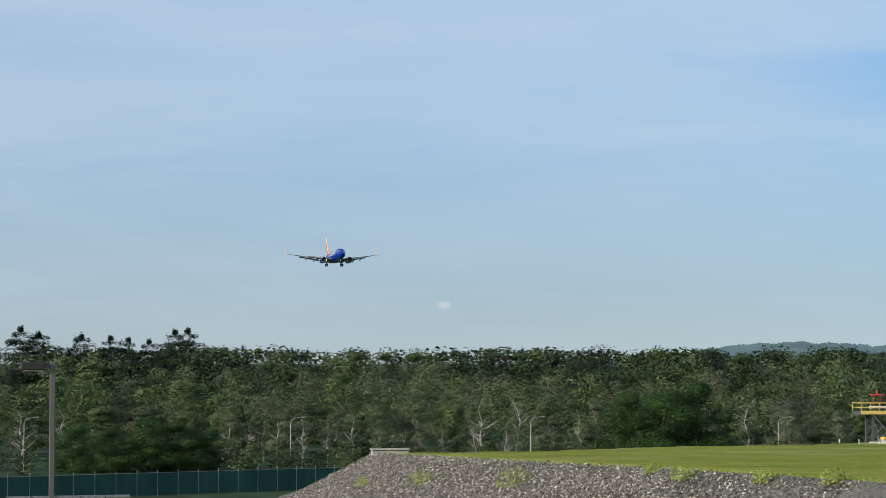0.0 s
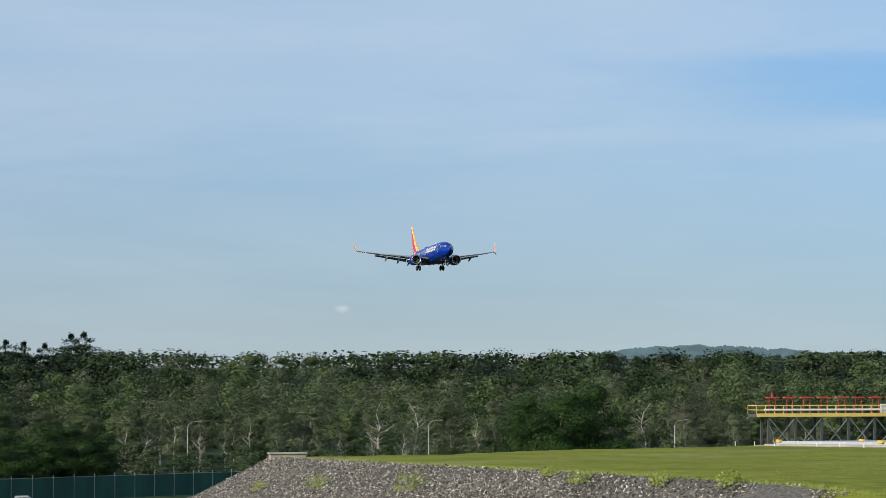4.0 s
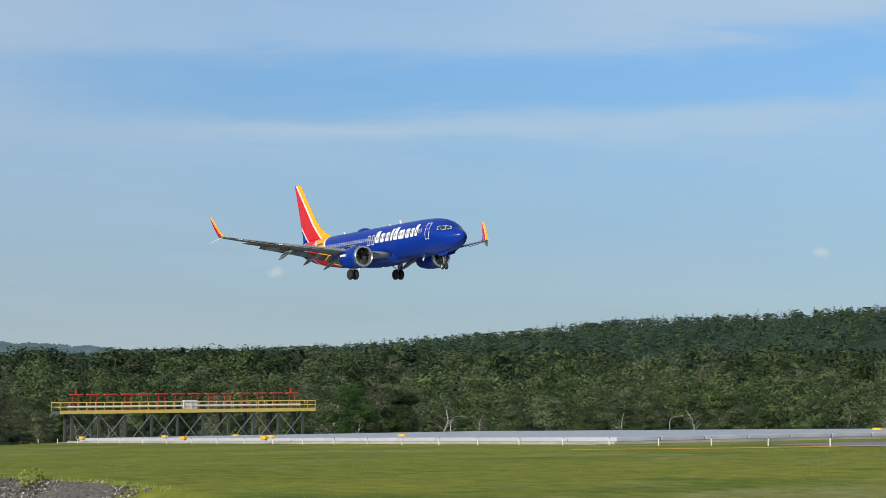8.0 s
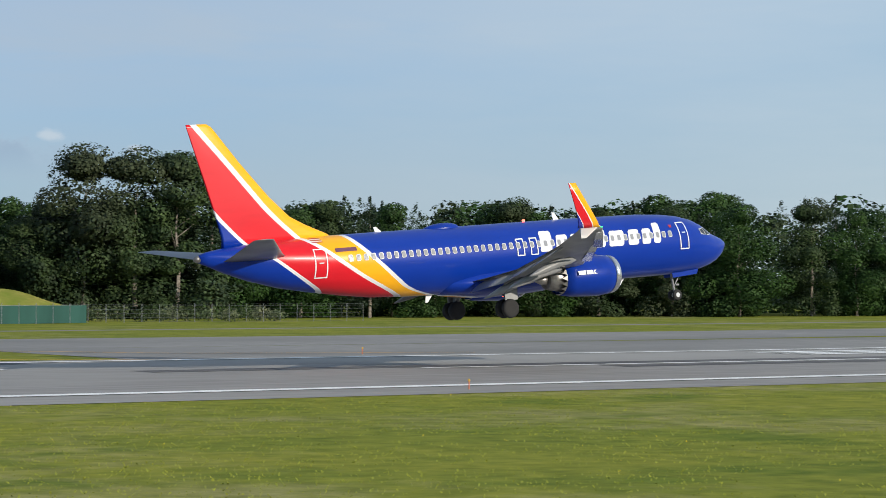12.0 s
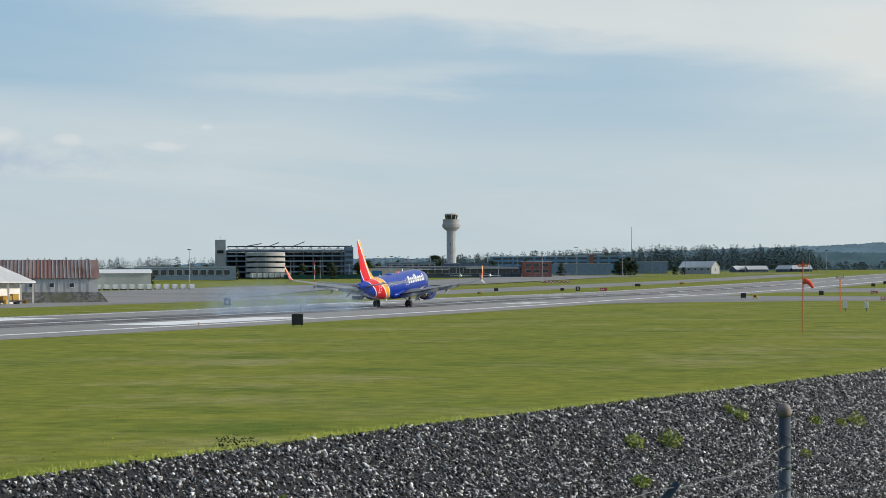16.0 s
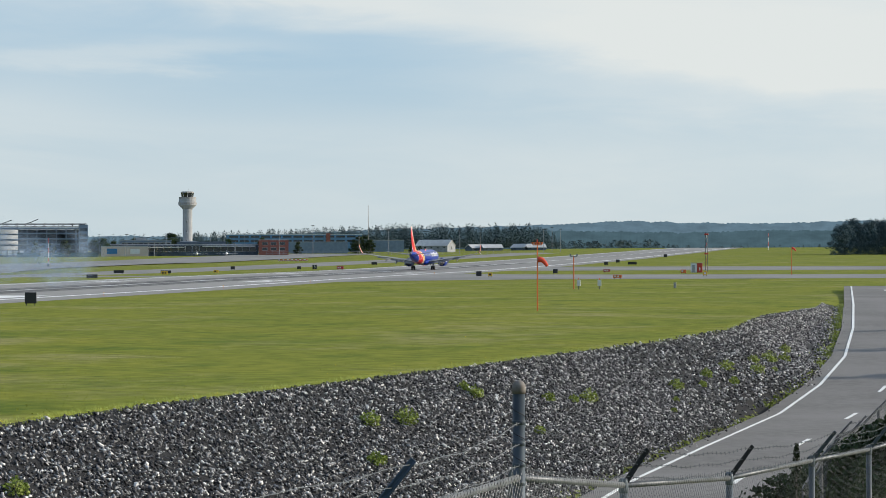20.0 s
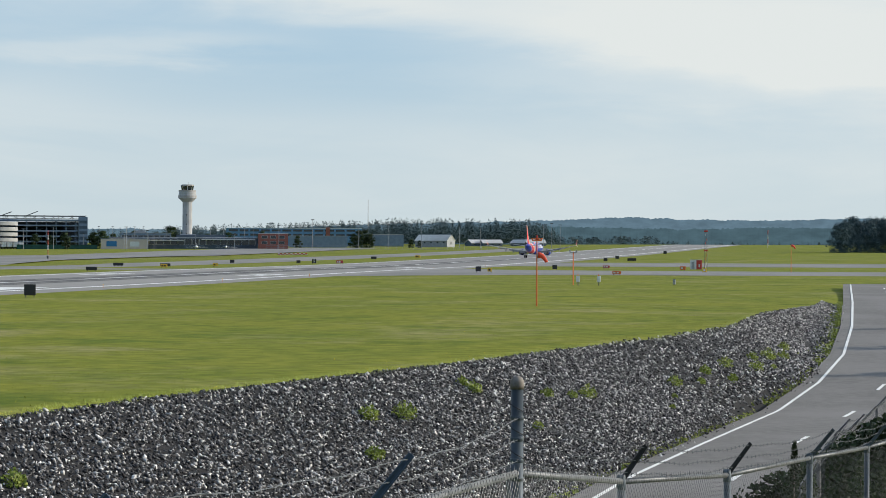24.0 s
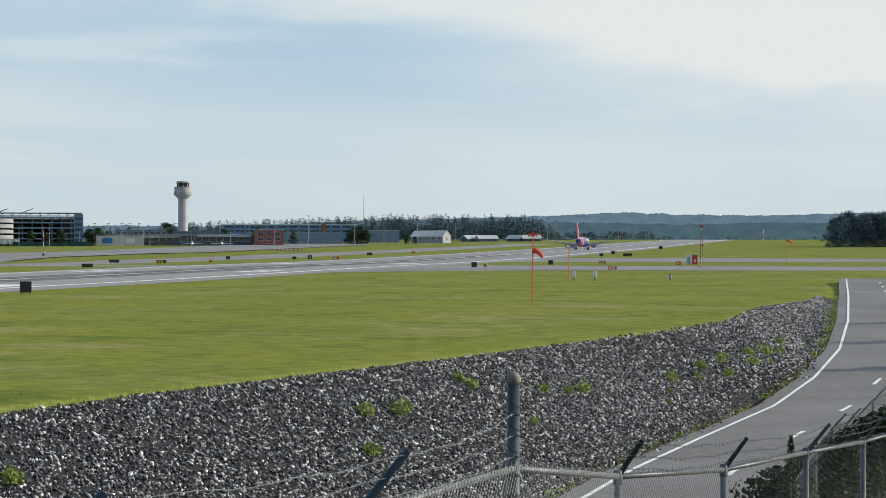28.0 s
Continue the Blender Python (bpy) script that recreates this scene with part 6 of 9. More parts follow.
def edge_light(x, y, kind="amber"):
    z = along(x)
    e = empty("runway_light", pose(x, y, z), "short orange runway edge light with a clear globe", "airfield light", "runway edge lights")
    part("stem", rod((0, 0, 0), (0, 0, 0.42 if kind != "reil" else 0.6), 0.028, seg=8), "orange" if kind != "reil" else "white", e)
    part("globe", turned([(0.025, 0.42), (0.055, 0.45), (0.055, 0.52), (0.02, 0.56)] if kind != "reil" else [(0.12, 0.6), (0.17, 0.64), (0.17, 0.8), (0.12, 0.84)], 10), "yellow" if kind == "amber" else "orange", e)
    part("base", rod((0, 0, 0), (0, 0, 0.04), 0.07, seg=10), "concrete", e)


def street_lamp(az, d, h=8.6, reach=-1.7):
    p = at(az, d)
    e = empty("street_lamp", Matrix.Translation(p) @ pose(0, 0, 0, 0, 0, facing(az)), "grey steel street lamp with a curved arm", "street lamp", "street lamps along the low road")
    part("pole", rod((0, 0, -0.5), (0, 0, h - 0.9), 0.11, 0.07, seg=8), "steel", e)
    bm = bmesh.new()
    pts = [(0, 0, h - 0.9), (-0.12 * reach, 0, h - 0.45), (-0.4 * reach, 0, h - 0.12), (-reach, 0, h)]
    for a, b in zip(pts, pts[1:]):
        rod(a, b, 0.05, bm=bm, seg=6)
    part("arm", bm, "steel", e)
    part("lamp_head", box(min(-reach, -reach * 1.35), max(-reach, -reach * 1.35), -0.14, 0.14, h - 0.08, h + 0.1, bevel=0.04), "steel", e)


def lot_lamp():
    p = at(-88.55, 75)
    e = empty("lot_lamp", pose(p.x, p.y, -6, 0, 0, 88.5), "dark brown square lot lamp on a tall steel pole", "street lamp")
    h = 10.95
    part("pole", box(-0.085, 0.085, -0.085, 0.085, 0, h, bevel=0.02), "steel_dark", e)
    part("arm", box(-0.3, 0.0, -0.04, 0.04, h - 0.14, h - 0.06), "steel_dark", e)
    part("lamp_head", box(-0.98, -0.22, -0.22, 0.22, h - 0.26, h, bevel=0.04), "black", e, "dark square lamp head")
    part("lens", box(-0.9, -0.3, -0.16, 0.16, h - 0.285, h - 0.262), "offwhite", e)


def green_fence(name, p, q, h, step, group):
    """Chain-link panels behind green screen cloth between two points on the ground."""
    p, q = Vector(p), Vector(q)
    n = max(1, round((q - p).length / step))
    d = (q - p) / n
    ang = math.degrees(math.atan2(d.y, d.x))
    mid = (p + q) / 2
    e = empty(name, pose(p.x, p.y, height(p.x, p.y)), "green screened chain-link perimeter fence with steel posts", "fence", group)
    L = Vector((d.x, d.y, 0)).length
    first = None
    for k in range(n):
        a = p + d * k
        za, zb = height(a.x, a.y), height(a.x + d.x, a.y + d.y)
        o = Vector((a.x - p.x, a.y - p.y, za - e.location.z))
        bm = bmesh.new()
        seg = 6
        vs = []
        for i in range(seg + 1):
            f = i / seg
            off = 0.05 * math.sin(f * math.pi) * (1 if k % 2 else -1)
            nx, ny = -d.y / L * off, d.x / L * off
            for z in (0.05, h * 0.5, h - 0.05):
                vs.append(bm.verts.new(o + Vector((d.x * f + nx, d.y * f + ny, (zb - za) * f + z))))
        for i in range(seg):
            for j in range(2):
                bm.faces.new((vs[i * 3 + j], vs[i * 3 + 3 + j], vs[i * 3 + 4 + j], vs[i * 3 + 1 + j]))
        part("screen_panel", bm, "green_screen", e, "green screen cloth")
        if first is None:
            first = part("fence_post", rod((0, 0, -0.3), (0, 0, h + 0.35), 0.05, seg=6), "steel", e, "grey steel post")
            first.location = o - Vector((0, 0, 0))
        else:
            shared(first, Matrix.Translation(o), e)
        part("top_rail", rod(o + Vector((0, 0, h)), o + Vector((d.x, d.y, zb - za + h)), 0.03, seg=6), "steel", e)


def at_low(az, d=305.0):
    """A pose on the low road before the green fence, heading along it."""
    x, y = polar(az, lerp(az, [-100, -85, -60], [285, 300, 330]))
    return pose(x, y, -13.05, 0, 0, facing(az))


def pickup():
    e = empty("pickup_truck", at_low(-100), "white pickup truck driving along the low road", "pickup truck")
    prof = [(-2.8, 0.45), (-2.8, 1.05), (-1.1, 1.1), (-0.95, 1.75), (0.6, 1.78), (1.35, 1.18), (2.7, 1.05), (2.8, 0.5)]
    part("body", loft([[Vector((x, y, z)) for x, z in prof] for y in (-0.95, 0.95)]), "truck_paint", e)
    part("bumper", box(2.75, 2.9, -0.9, 0.9, 0.45, 0.7, bevel=0.03), "steel_dark", e)
    part("bed_rack", box(-2.75, -1.15, -0.93, 0.93, 1.103, 1.16), "steel", e)
    for s in (-0.96, 0.96):
        part("side_window", box(-0.75, -0.05, min(s, s * 1.01), max(s, s * 1.01), 1.2, 1.65), "dark_glass", e)
        part("side_window", box(0.05, 0.75, min(s, s * 1.01), max(s, s * 1.01), 1.2, 1.65), "dark_glass", e)
        part("headlight", box(2.66, 2.82, s * 0.75 - 0.12, s * 0.75 + 0.12, 0.85, 1.02), "white", e)
        for x in (-1.8, 1.8):
            w = part("wheel", rod((x, s - 0.1, 0.4), (x, s + 0.1, 0.4), 0.4, seg=14), "tyre", e)
            part("rim", rod((x, s - 0.12, 0.4), (x, s + 0.12, 0.4), 0.22, seg=10), "steel", w)
    return e


def guard_rail():
    """Galvanised rail on posts at the edge of the low car park."""
    a, b = Vector((*polar(-89.6, 300), -12.15)), Vector((*polar(-86.72, 300), -12.0))
    e = empty("guard_rail", Matrix.Translation(a), "galvanised steel guard rail beside the low car park", "guard rail")
    d = b - a
    side = Vector((-d.y, d.x, 0)).normalized() * 0.06
    for z in (0.12, 0.0, -0.12):
        part("rail_rib", rod(side + Vector((0, 0, z)), d + side + Vector((0, 0, z)), 0.05, seg=6), "steel", e)
    part("rail_beam", loft([[q + side * s + Vector((0, 0, z)) for s, z in ((0.2, -0.16), (0.5, -0.16), (0.5, 0.16), (0.2, 0.16))] for q in (Vector(), d)]), "steel", e)
    for k in range(6):
        part("rail_post", box(*(lambda c: (c.x - 0.08, c.x + 0.08, c.y - 0.08, c.y + 0.08, -1.3, 0.18))(d * k / 5 - side)), "steel_dark", e)


def sign_board(x, y, w, h, colour, az, label, cat="airfield sign", bars="yellow", digit=None, name="airfield_sign", up=0.25):
    z = height(x, y)
    e = empty(name, pose(x, y, z, 0, 0, facing(az)), label, cat, "airfield signs")
    part("board", box(-w / 2, w / 2, -0.14, 0.14, up, up + h, bevel=0.03), colour, e)
    for s in (-0.35, 0.35):
        part("foot", rod((s * w, 0, 0), (s * w, 0, up + 0.05), 0.05, seg=6), "steel_dark", e)
    if digit:
        cu = bpy.data.curves.new("digit", "FONT")
        cu.body, cu.size, cu.align_x, cu.align_y, cu.extrude = digit, h * 0.95, "CENTER", "CENTER", 0.004
        ob = new("digit_curve", cu)
        me = bpy.data.meshes.new_from_object(ob)
        bpy.data.objects.remove(ob)
        d = mesh_part("digit", me, "white", e, "white digit")
        d.matrix_basis = pose(0, -0.15, up + h / 2, 90, 0, 0)
    elif bars:
        for k in range(max(1, int(w / 0.7))):
            x0 = -w / 2 + 0.2 + k * 0.62
            if x0 + 0.4 < w / 2:
                part("mark_bar", box(x0, x0 + 0.4, -0.152, -0.141, up + h * 0.25, up + h * 0.75), bars, e)


def utility_pole(az, d, base, top, cross=True, gear=False):
    p = Vector((*polar(az, d), base))
    e = empty("utility_pole", Matrix.Translation(p) @ pose(0, 0, 0, 0, 0, facing(az)), "weathered wooden utility pole carrying wires", "utility pole", "utility poles")
    h = top - base
    part("pole", rod((0, 0, -1.5), (0, 0, h), 0.21, 0.15, seg=8), "pole_wood", e)
    if cross:
        part("crossarm", box(-1.3, 1.3, -0.06, 0.06, h - 0.55, h - 0.4), "wood", e)
        for s in (-1.15, -0.5, 0.5, 1.15):
            part("insulator", rod((s, 0, h - 0.4), (s, 0, h - 0.2), 0.05, seg=6), "steel", e)
    if gear:
        part("transformer", rod((0.35, -0.2, h - 2.6), (0.35, -0.2, h - 1.6), 0.25, seg=10), "steel", e)
    return p + Vector((0, 0, h))


def wire(a, b, sag, label="grey overhead wire hung between poles"):
    cu = bpy.data.curves.new("overhead_wire", "CURVE")
    cu.dimensions, cu.bevel_depth, cu.bevel_resolution = "3D", 0.034, 1
    s = cu.splines.new("POLY")
    s.points.add(14)
    for k, pt in enumerate(s.points):
        f = k / 14
        v = a.lerp(b, f) - Vector((0, 0, sag * 4 * f * (1 - f)))
        pt.co = (*v, 1)
    ob = new("wire_curve", cu)
    me = bpy.data.meshes.new_from_object(ob)
    bpy.data.objects.remove(ob)
    tagged(mesh_part("overhead_wire", me, "hall_roof"), label, "wire", "overhead wires")


def traffic_light(az, d, base, w, n):
    p = Vector((*polar(az, d), base))
    e = empty("traffic_light", Matrix.Translation(p) @ pose(0, 0, 0, 0, 0, facing(az)), "yellow traffic signals on a green mast arm", "traffic light", "traffic lights")
    part("mast", rod((0, 0, 0), (0, 0, 6.2), 0.12, seg=8), "steel", e)
    part("arm", rod((0, 0, 5.9), (-w, 0, 6.1), 0.08, seg=8), "green_screen", e)
    for k in range(n):
        x = -w * (0.4 + 0.6 * k / max(1, n - 1))
        s = part("signal", box(x - 0.22, x + 0.22, -0.2, 0.2, 5.3, 6.5, bevel=0.03), "yellow", e, "yellow signal head")
        part("visor", box(x - 0.15, x + 0.15, -0.26, -0.2, 5.45, 6.35), "black", s)


def block(name, az0, az1, d, depth, z0, z1, wall, roof, label, cat="building", pitch=0.0, group="", d1=None):
    """A building with its front square to the view between two headings; returns the thing and its width."""
    a, b = Vector((*polar(az0, d), 0)), Vector((*polar(az1, d1 or d), 0))
    w = (b - a).length
    ang = math.degrees(math.atan2(b.y - a.y, b.x - a.x))
    e = empty(name, pose(a.x, a.y, z0, 0, 0, ang), label, cat, group)
    h = z1 - z0
    part("wall", box(0, w, 0, depth, -2, h), wall, e)
    if pitch:
        ring = lambda x: [Vector((x, -0.4, h + 0.02)), Vector((x, depth / 2, h + pitch)), Vector((x, depth + 0.4, h + 0.02)), Vector((x, depth / 2, h + pitch - 0.3))]
        part("roof", loft([ring(-0.4), ring(w + 0.4)]), roof, e)
    else:
        part("roof", box(-0.15, w + 0.15, -0.15, depth + 0.15, h + 0.003, h + 0.35), roof, e)
    return e, w


def gabled(name, az, d, z, length, depth, eave, ridge, turn, wall, roof, label, cat, group=""):
    """A ridged house or tent on its middle, turned from square to the view; its gables close with the wall."""
    e = empty(name, Matrix.Translation((*polar(az, d), z)) @ pose(0, 0, 0, 0, 0, -az + turn), label, cat, group)
    L, D = length / 2, depth / 2
    ring = lambda x: [Vector((x, -D, -2)), Vector((x, D, -2)), Vector((x, D, eave)), Vector((x, 0, ridge)), Vector((x, -D, eave))]
    part("wall", loft([ring(-L), ring(L)]), wall, e)
    for s in (-1, 1):
        q = lambda x: [Vector((x, s * (D + 0.5), eave - 0.25)), Vector((x, 0.0, ridge + 0.05)), Vector((x, 0.0, ridge + 0.35)), Vector((x, s * (D + 0.5), eave + 0.05))]
        part("roof", loft([q(-L - 0.4), q(L + 0.4)]), roof, e)
    n = max(1, int(length / 4.5))
    for k in range(n):
        x = -L + length * (k + 0.5) / n
        part("window", box(x - 0.6, x + 0.6, -D - 0.06, -D - 0.003, eave * 0.35, eave * 0.75), "dark_glass", e)
    part("door", box(L + 0.003, L + 0.06, -1.0, 1.0, 0, min(2.4, eave * 0.8)), "steel_dark", e)
    return e


def openings(e, rows, y=-0.03, name="window", material="dark_glass", frame="white", sill=False):
    """Panes let into a wall's face: (x0, x1, z0, z1)."""
    for x0, x1, z0, z1 in rows:
        f = part(name, box(x0 - 0.12, x1 + 0.12, y - 0.05, 0.0, z0 - 0.12, z1 + 0.12), frame, e)
        part("pane", box(x0, x1, y - 0.07, y - 0.051, z0, z1), material, f)


def build_west_things():
    build_antenna_platform()
    build_arrestor()
    for x, y, k in ((-94.7, 89.8, "reil"), (-84.2, 99.2, "amber"), (-84.5, 103.4, "amber"), (-84.9, 107.2, "amber"), (-85.2, 111.0, "amber"), (-61.2, 98.8, "amber")):
        edge_light(x, y, k)
    for x in (2.3, 63, 124, 185, 246, 307, 368, 429, 560, 640, 720):
        edge_light(x, 98.8)
    for x in (-30, 30, 90, 150, 210):
        edge_light(x, 156.0)
    for x, y in ((-36, 226), (-24, 176), (-20, 178), (-16, 181), (-11.6, 190), (-31, 172)):
        edge_light(x, y)
    for az, d in ((-89.2, 385), (-82.95, 385), (-77.24, 392), (-71.4, 398), (-60.25, 400), (-55.05, 402), (-49.9, 404), (-44.65, 406), (-39.6, 408)):
        street_lamp(az, d)
    lot_lamp()
    a, b = polar(-90.6, 306), polar(-80.6, 337)
    green_fence("perimeter_fence", (a[0], a[1], 0), (b[0], b[1], 0), 3.0, 3.05, "perimeter fences")
    guard_rail()
    hw = empty("headwall", pose(-183.5, 29.6, along(-183)), "weathered concrete headwall at the plateau's corner", "concrete wall")
    part("wall", box(-0.4, 0.4, -0.6, 2.2, -1.6, 0.2, bevel=0.05), "concrete", hw)
    part("coping", box(-0.5, 0.5, -0.7, 2.3, 0.203, 0.32, bevel=0.03), "concrete", hw)
    # signs across the runway
    sign_board(44, 168.3, 1.05, 0.8, "black", 14.6, "black sign board seen from behind on the grass", bars=None)
    sign_board(43.4, 157.5, 1.15, 0.9, "yellow", 15.4, "yellow taxiway sign with dark marks", bars="black")
    sign_board(49.5, 156.0, 2.9, 0.72, "yellow", 17.8, "long yellow taxiway sign with dark marks", bars="black")
    sign_board(-6.8, 177.5, 1.2, 0.75, "black", -2.2, "black sign board seen from behind on the grass", bars=None)
    sign_board(0.4, 158.5, 0.4, 0.7, "black", 0.2, "narrow dark sign on a stand beside the runway", bars=None)
    # fence opposite
    pts = [(-44, 238), (0, 255), (52, 282), (100, 306), (138, 318)]
    for p, q in zip(pts, pts[1:]):
        green_fence("perimeter_fence", (*p, 0), (*q, 0), 2.6, 3.05, "perimeter fences")


def mound_and_wire_fence():
    """A bare grassy mound behind the green fence, and the plain fence that goes on from it."""
    v, f = [], []
    n, m = 40, 14
    x0, y0 = polar(21.4, 378)
    for j in range(m + 1):
        for i in range(n + 1):
            a, r = 2 * math.pi * i / n, j / m
            u, w = 17 * r * math.cos(a), 13 * r * math.sin(a)
            x, y = x0 + u, y0 + w
            z = height(x, y) - 0.4 + 5.4 * max(0, 1 - r * r) ** 1.3 * (1 + 0.2 * noise.noise(Vector((u / 6, w / 6, 0.5))))
            v.append((x, y, z))
    for j in range(m):
        for i in range(n):
            f.append((j * (n + 1) + i, (j + 1) * (n + 1) + i, (j + 1) * (n + 1) + i + 1, j * (n + 1) + i + 1))
    tagged(data_part("grass_mound", v, f, "dry_grass", smooth=True), "dry yellow-green grass mound behind the fence", "mound", kind="structure")
    a, b = Vector((139.9, 321.8, 0)), Vector((*polar(30, 366), 0))
    o = Vector((a.x, a.y, height(a.x, a.y)))
    e = empty("wire_fence", Matrix.Translation(o), "plain grey chain-link perimeter fence along the scrub", "fence")
    k = 16
    for i in range(k + 1):
        q = a.lerp(b, i / k)
        q.z = height(q.x, q.y)
        part("fence_post", rod(q - o, q - o + Vector((0, 0, 2.7)), 0.04, seg=6), "steel", e)
        if i:
            for h in (0.1, 0.7, 1.3, 1.9, 2.4, 2.65):
                part("strand", rod(prev - o + Vector((0, 0, h)), q - o + Vector((0, 0, h)), 0.012, seg=4), "wire", e)
        prev = q
    for i in range(12):
        az, d = 23.4 + 0.42 * i + 0.1 * math.sin(5 * i), 366 + 6 * math.sin(3.7 * i)
        x, y = polar(az, d)
        n, h = 420, 1.6 + 0.9 * abs(math.sin(2.3 * i))
        q = rng.normal(0, 1, (n, 3))
        q /= np.linalg.norm(q, axis=1, keepdims=True)
        q *= rng.uniform(0.5, 1.1, (n, 1)) * np.array([2.0, 1.4, h / 2])
        s = empty("scrub_bush", pose(x, y, height(x, y)), "low scrubby bush behind the plain fence", "bush", "scrub behind the plain fence")
        mesh_part("foliage", quad_mesh("foliage", leaf_quads(q + np.array([0, 0, h / 2]), q, 0.16, 0.8)), "leaf_grey" if i % 3 else "leaf", s)
        part("stem", rod((0, 0, -0.3), (0, 0, h * 0.7), 0.04, 0.015, seg=5), "bark", s)


def build_north_things():
    mound_and_wire_fence()
    tops = []
    for az, d, b, t, c, g in ((-36.85, 430, -8.0, 1.8, False, False), (-35.5, 430, -8.0, 1.8, False, True), (-34.2, 430, -8.0, 2.0, False, True), (-28.5, 430, -7.0, 2.2, True, True), (-23.9, 425, -6.5, 2.0, True, False), (-20.65, 420, -6.0, 2.6, True, False), (-16.55, 415, -4.5, 4.3, True, True), (-15.25, 415, -4.5, 3.2, True, True)):
        tops.append(utility_pole(az, d, b, t, c, g))
    for a, b in zip(tops, tops[1:]):
        wire(a - Vector((0, 0, 0.3)), b - Vector((0, 0, 0.3)), 0.9)
        wire(a - Vector((0, 0, 1.9)), b - Vector((0, 0, 1.9)), 1.1)
    t2 = [utility_pole(az, d, b, t, c) for az, d, b, t, c in ((-12.2, 296, -1.7, 6.2, True), (-4.85, 292, -0.5, 8.0, True), (1.0, 290, 0.0, 7.0, True))]
    for a, b in zip(t2, t2[1:]):
        wire(a, b, 0.6)
        wire(a - Vector((0, 0, 2.0)), b - Vector((0, 0, 2.0)), 0.9)
    p = Vector((*polar(-12.2, 296), 5.6))
    tagged(part("guy_pole", rod(p, Vector((*polar(-11.75, 298), -1.7)), 0.1, seg=8), "pole_wood"), "slanting wooden brace pole propping a utility pole", "pole")
    # low grey-roofed hall, white workshop beyond
    e, w = block("low_hall", -32.2, -24.2, 318, 24, -6.6, -3.05, "hall_roof", "hall_roof", "low hall with a pale grey metal roof", pitch=0.55)
    part("roof_tank", turned([(1.0, 3.6), (1.05, 4.6), (0.7, 4.95), (0.1, 5.05)], 16, m=Matrix.Translation((20, 6, 0))), "white", e, "white roof tank")
    part("roof_dome", turned([(1.2, 3.6), (1.1, 4.1), (0.5, 4.45), (0.1, 4.5)], 16, m=Matrix.Translation((10.5, 5, 0))), "white", e, "white roof dome")
    part("roof_box", box(26.5, 28.5, 6, 8, 3.6, 5.0, bevel=0.05), "blue_grey", e)
    part("gable_front", loft([[Vector((28, -0.9, 3.62)), Vector((36, -0.9, 4.45)), Vector((44, -0.9, 3.62))], [Vector((28, -0.6, 3.62)), Vector((36, -0.6, 4.45)), Vector((44, -0.6, 3.62))]]), "blue_grey", e)
    e, w = block("workshop", -19.45, -15.1, 395, 20, -6.0, -1.0, "offwhite", "grey_roof", "cream metal workshop with a flat grey roof", pitch=0.9)
    openings(e, [(14 + 3.4 * k, 15.6 + 3.4 * k, 1.6, 3.2) for k in range(4)])
    part("eave_band", box(0.2, w - 0.2, -0.25, -0.05, 4.55, 4.85), "navy_wall", e, "dark eave band")
    part("gable_front", loft([[Vector((w * 0.2, -0.5, 4.9)), Vector((w * 0.33, -0.5, 6.3)), Vector((w * 0.46, -0.5, 4.9))], [Vector((w * 0.2, -0.3, 4.9)), Vector((w * 0.33, -0.3, 6.3)), Vector((w * 0.46, -0.3, 4.9))]]), "offwhite", e, "cream gable over the eave")
    part("awning", loft([[Vector((w * 0.72, -3.2, 2.7)), Vector((w * 0.99, -3.2, 2.7)), Vector((w * 0.99, -0.3, 4.4)), Vector((w * 0.72, -0.3, 4.4))], [Vector((w * 0.72, -3.2, 2.55)), Vector((w * 0.99, -3.2, 2.55)), Vector((w * 0.99, -0.3, 4.25)), Vector((w * 0.72, -0.3, 4.25))]]), "navy_wall", e, "dark blue lean-to roof")
    for az, d, h in ((-19.2, 386, 4.4), (-18.9, 384, 5.2), (-18.3, 384, 3.6), (-17.5, 384, 3.8), (-17.2, 383, 4.2), (-16.9, 384, 4.0), (-16.4, 384, 3.3), (-15.4, 385, 4.6), (-19.6, 388, 6.5)):
        plant("oak", 0, *polar(az, d), h, 1.3)
    e, w = block("workshop", -18.2, -14.9, 425, 26, -6.0, 1.2, "tan_wall", "grey_roof", "larger tan workshop behind with rooftop plant")
    for k in range(5):
        part("roof_vent", rod((8 + 2.6 * k, 8, 7.5), (8 + 2.6 * k, 8, 8.6), 0.4, seg=8), "steel", e)
    traffic_light(-21.4, 345, -6.3, 6.4, 3)
    traffic_light(-24.25, 345, -6.3, 6.0, 2)
    # houses high on the wooded hill
    for az, d, ln, turn in HILL_HOUSES:
        gabled("house", az, d, height(*polar(az, d)) - 0.5, ln, 5, 2.2, 4.6, turn, "offwhite", "hall_roof", "small white gabled house among the hill's trees", "house", "houses on the hill")
    # lattice radio mast behind the trees
    x, y = polar(6.6, 520)
    e = empty("radio_mast", pose(x, y, height(x, y)), "slender lattice radio mast rising over the trees", "radio mast")
    for sx, sy in ((-0.5, -0.5), (0.5, -0.5), (0, 0.5)):
        part("mast_leg", rod((sx, sy, 0), (sx * 0.6, sy * 0.6, 33), 0.06, seg=5), "steel", e)
    for k in range(16):
        z = 17 + k
        part("lattice_bar", rod((-0.4, -0.4, z), (0.4, -0.4, z + 1), 0.04, seg=4), "steel", e)
    part("panel_antenna", box(-0.45, 0.45, -0.8, -0.5, 29.8, 32.2), "offwhite", e)


build_west_things()
build_north_things()


PICKUP = pickup()


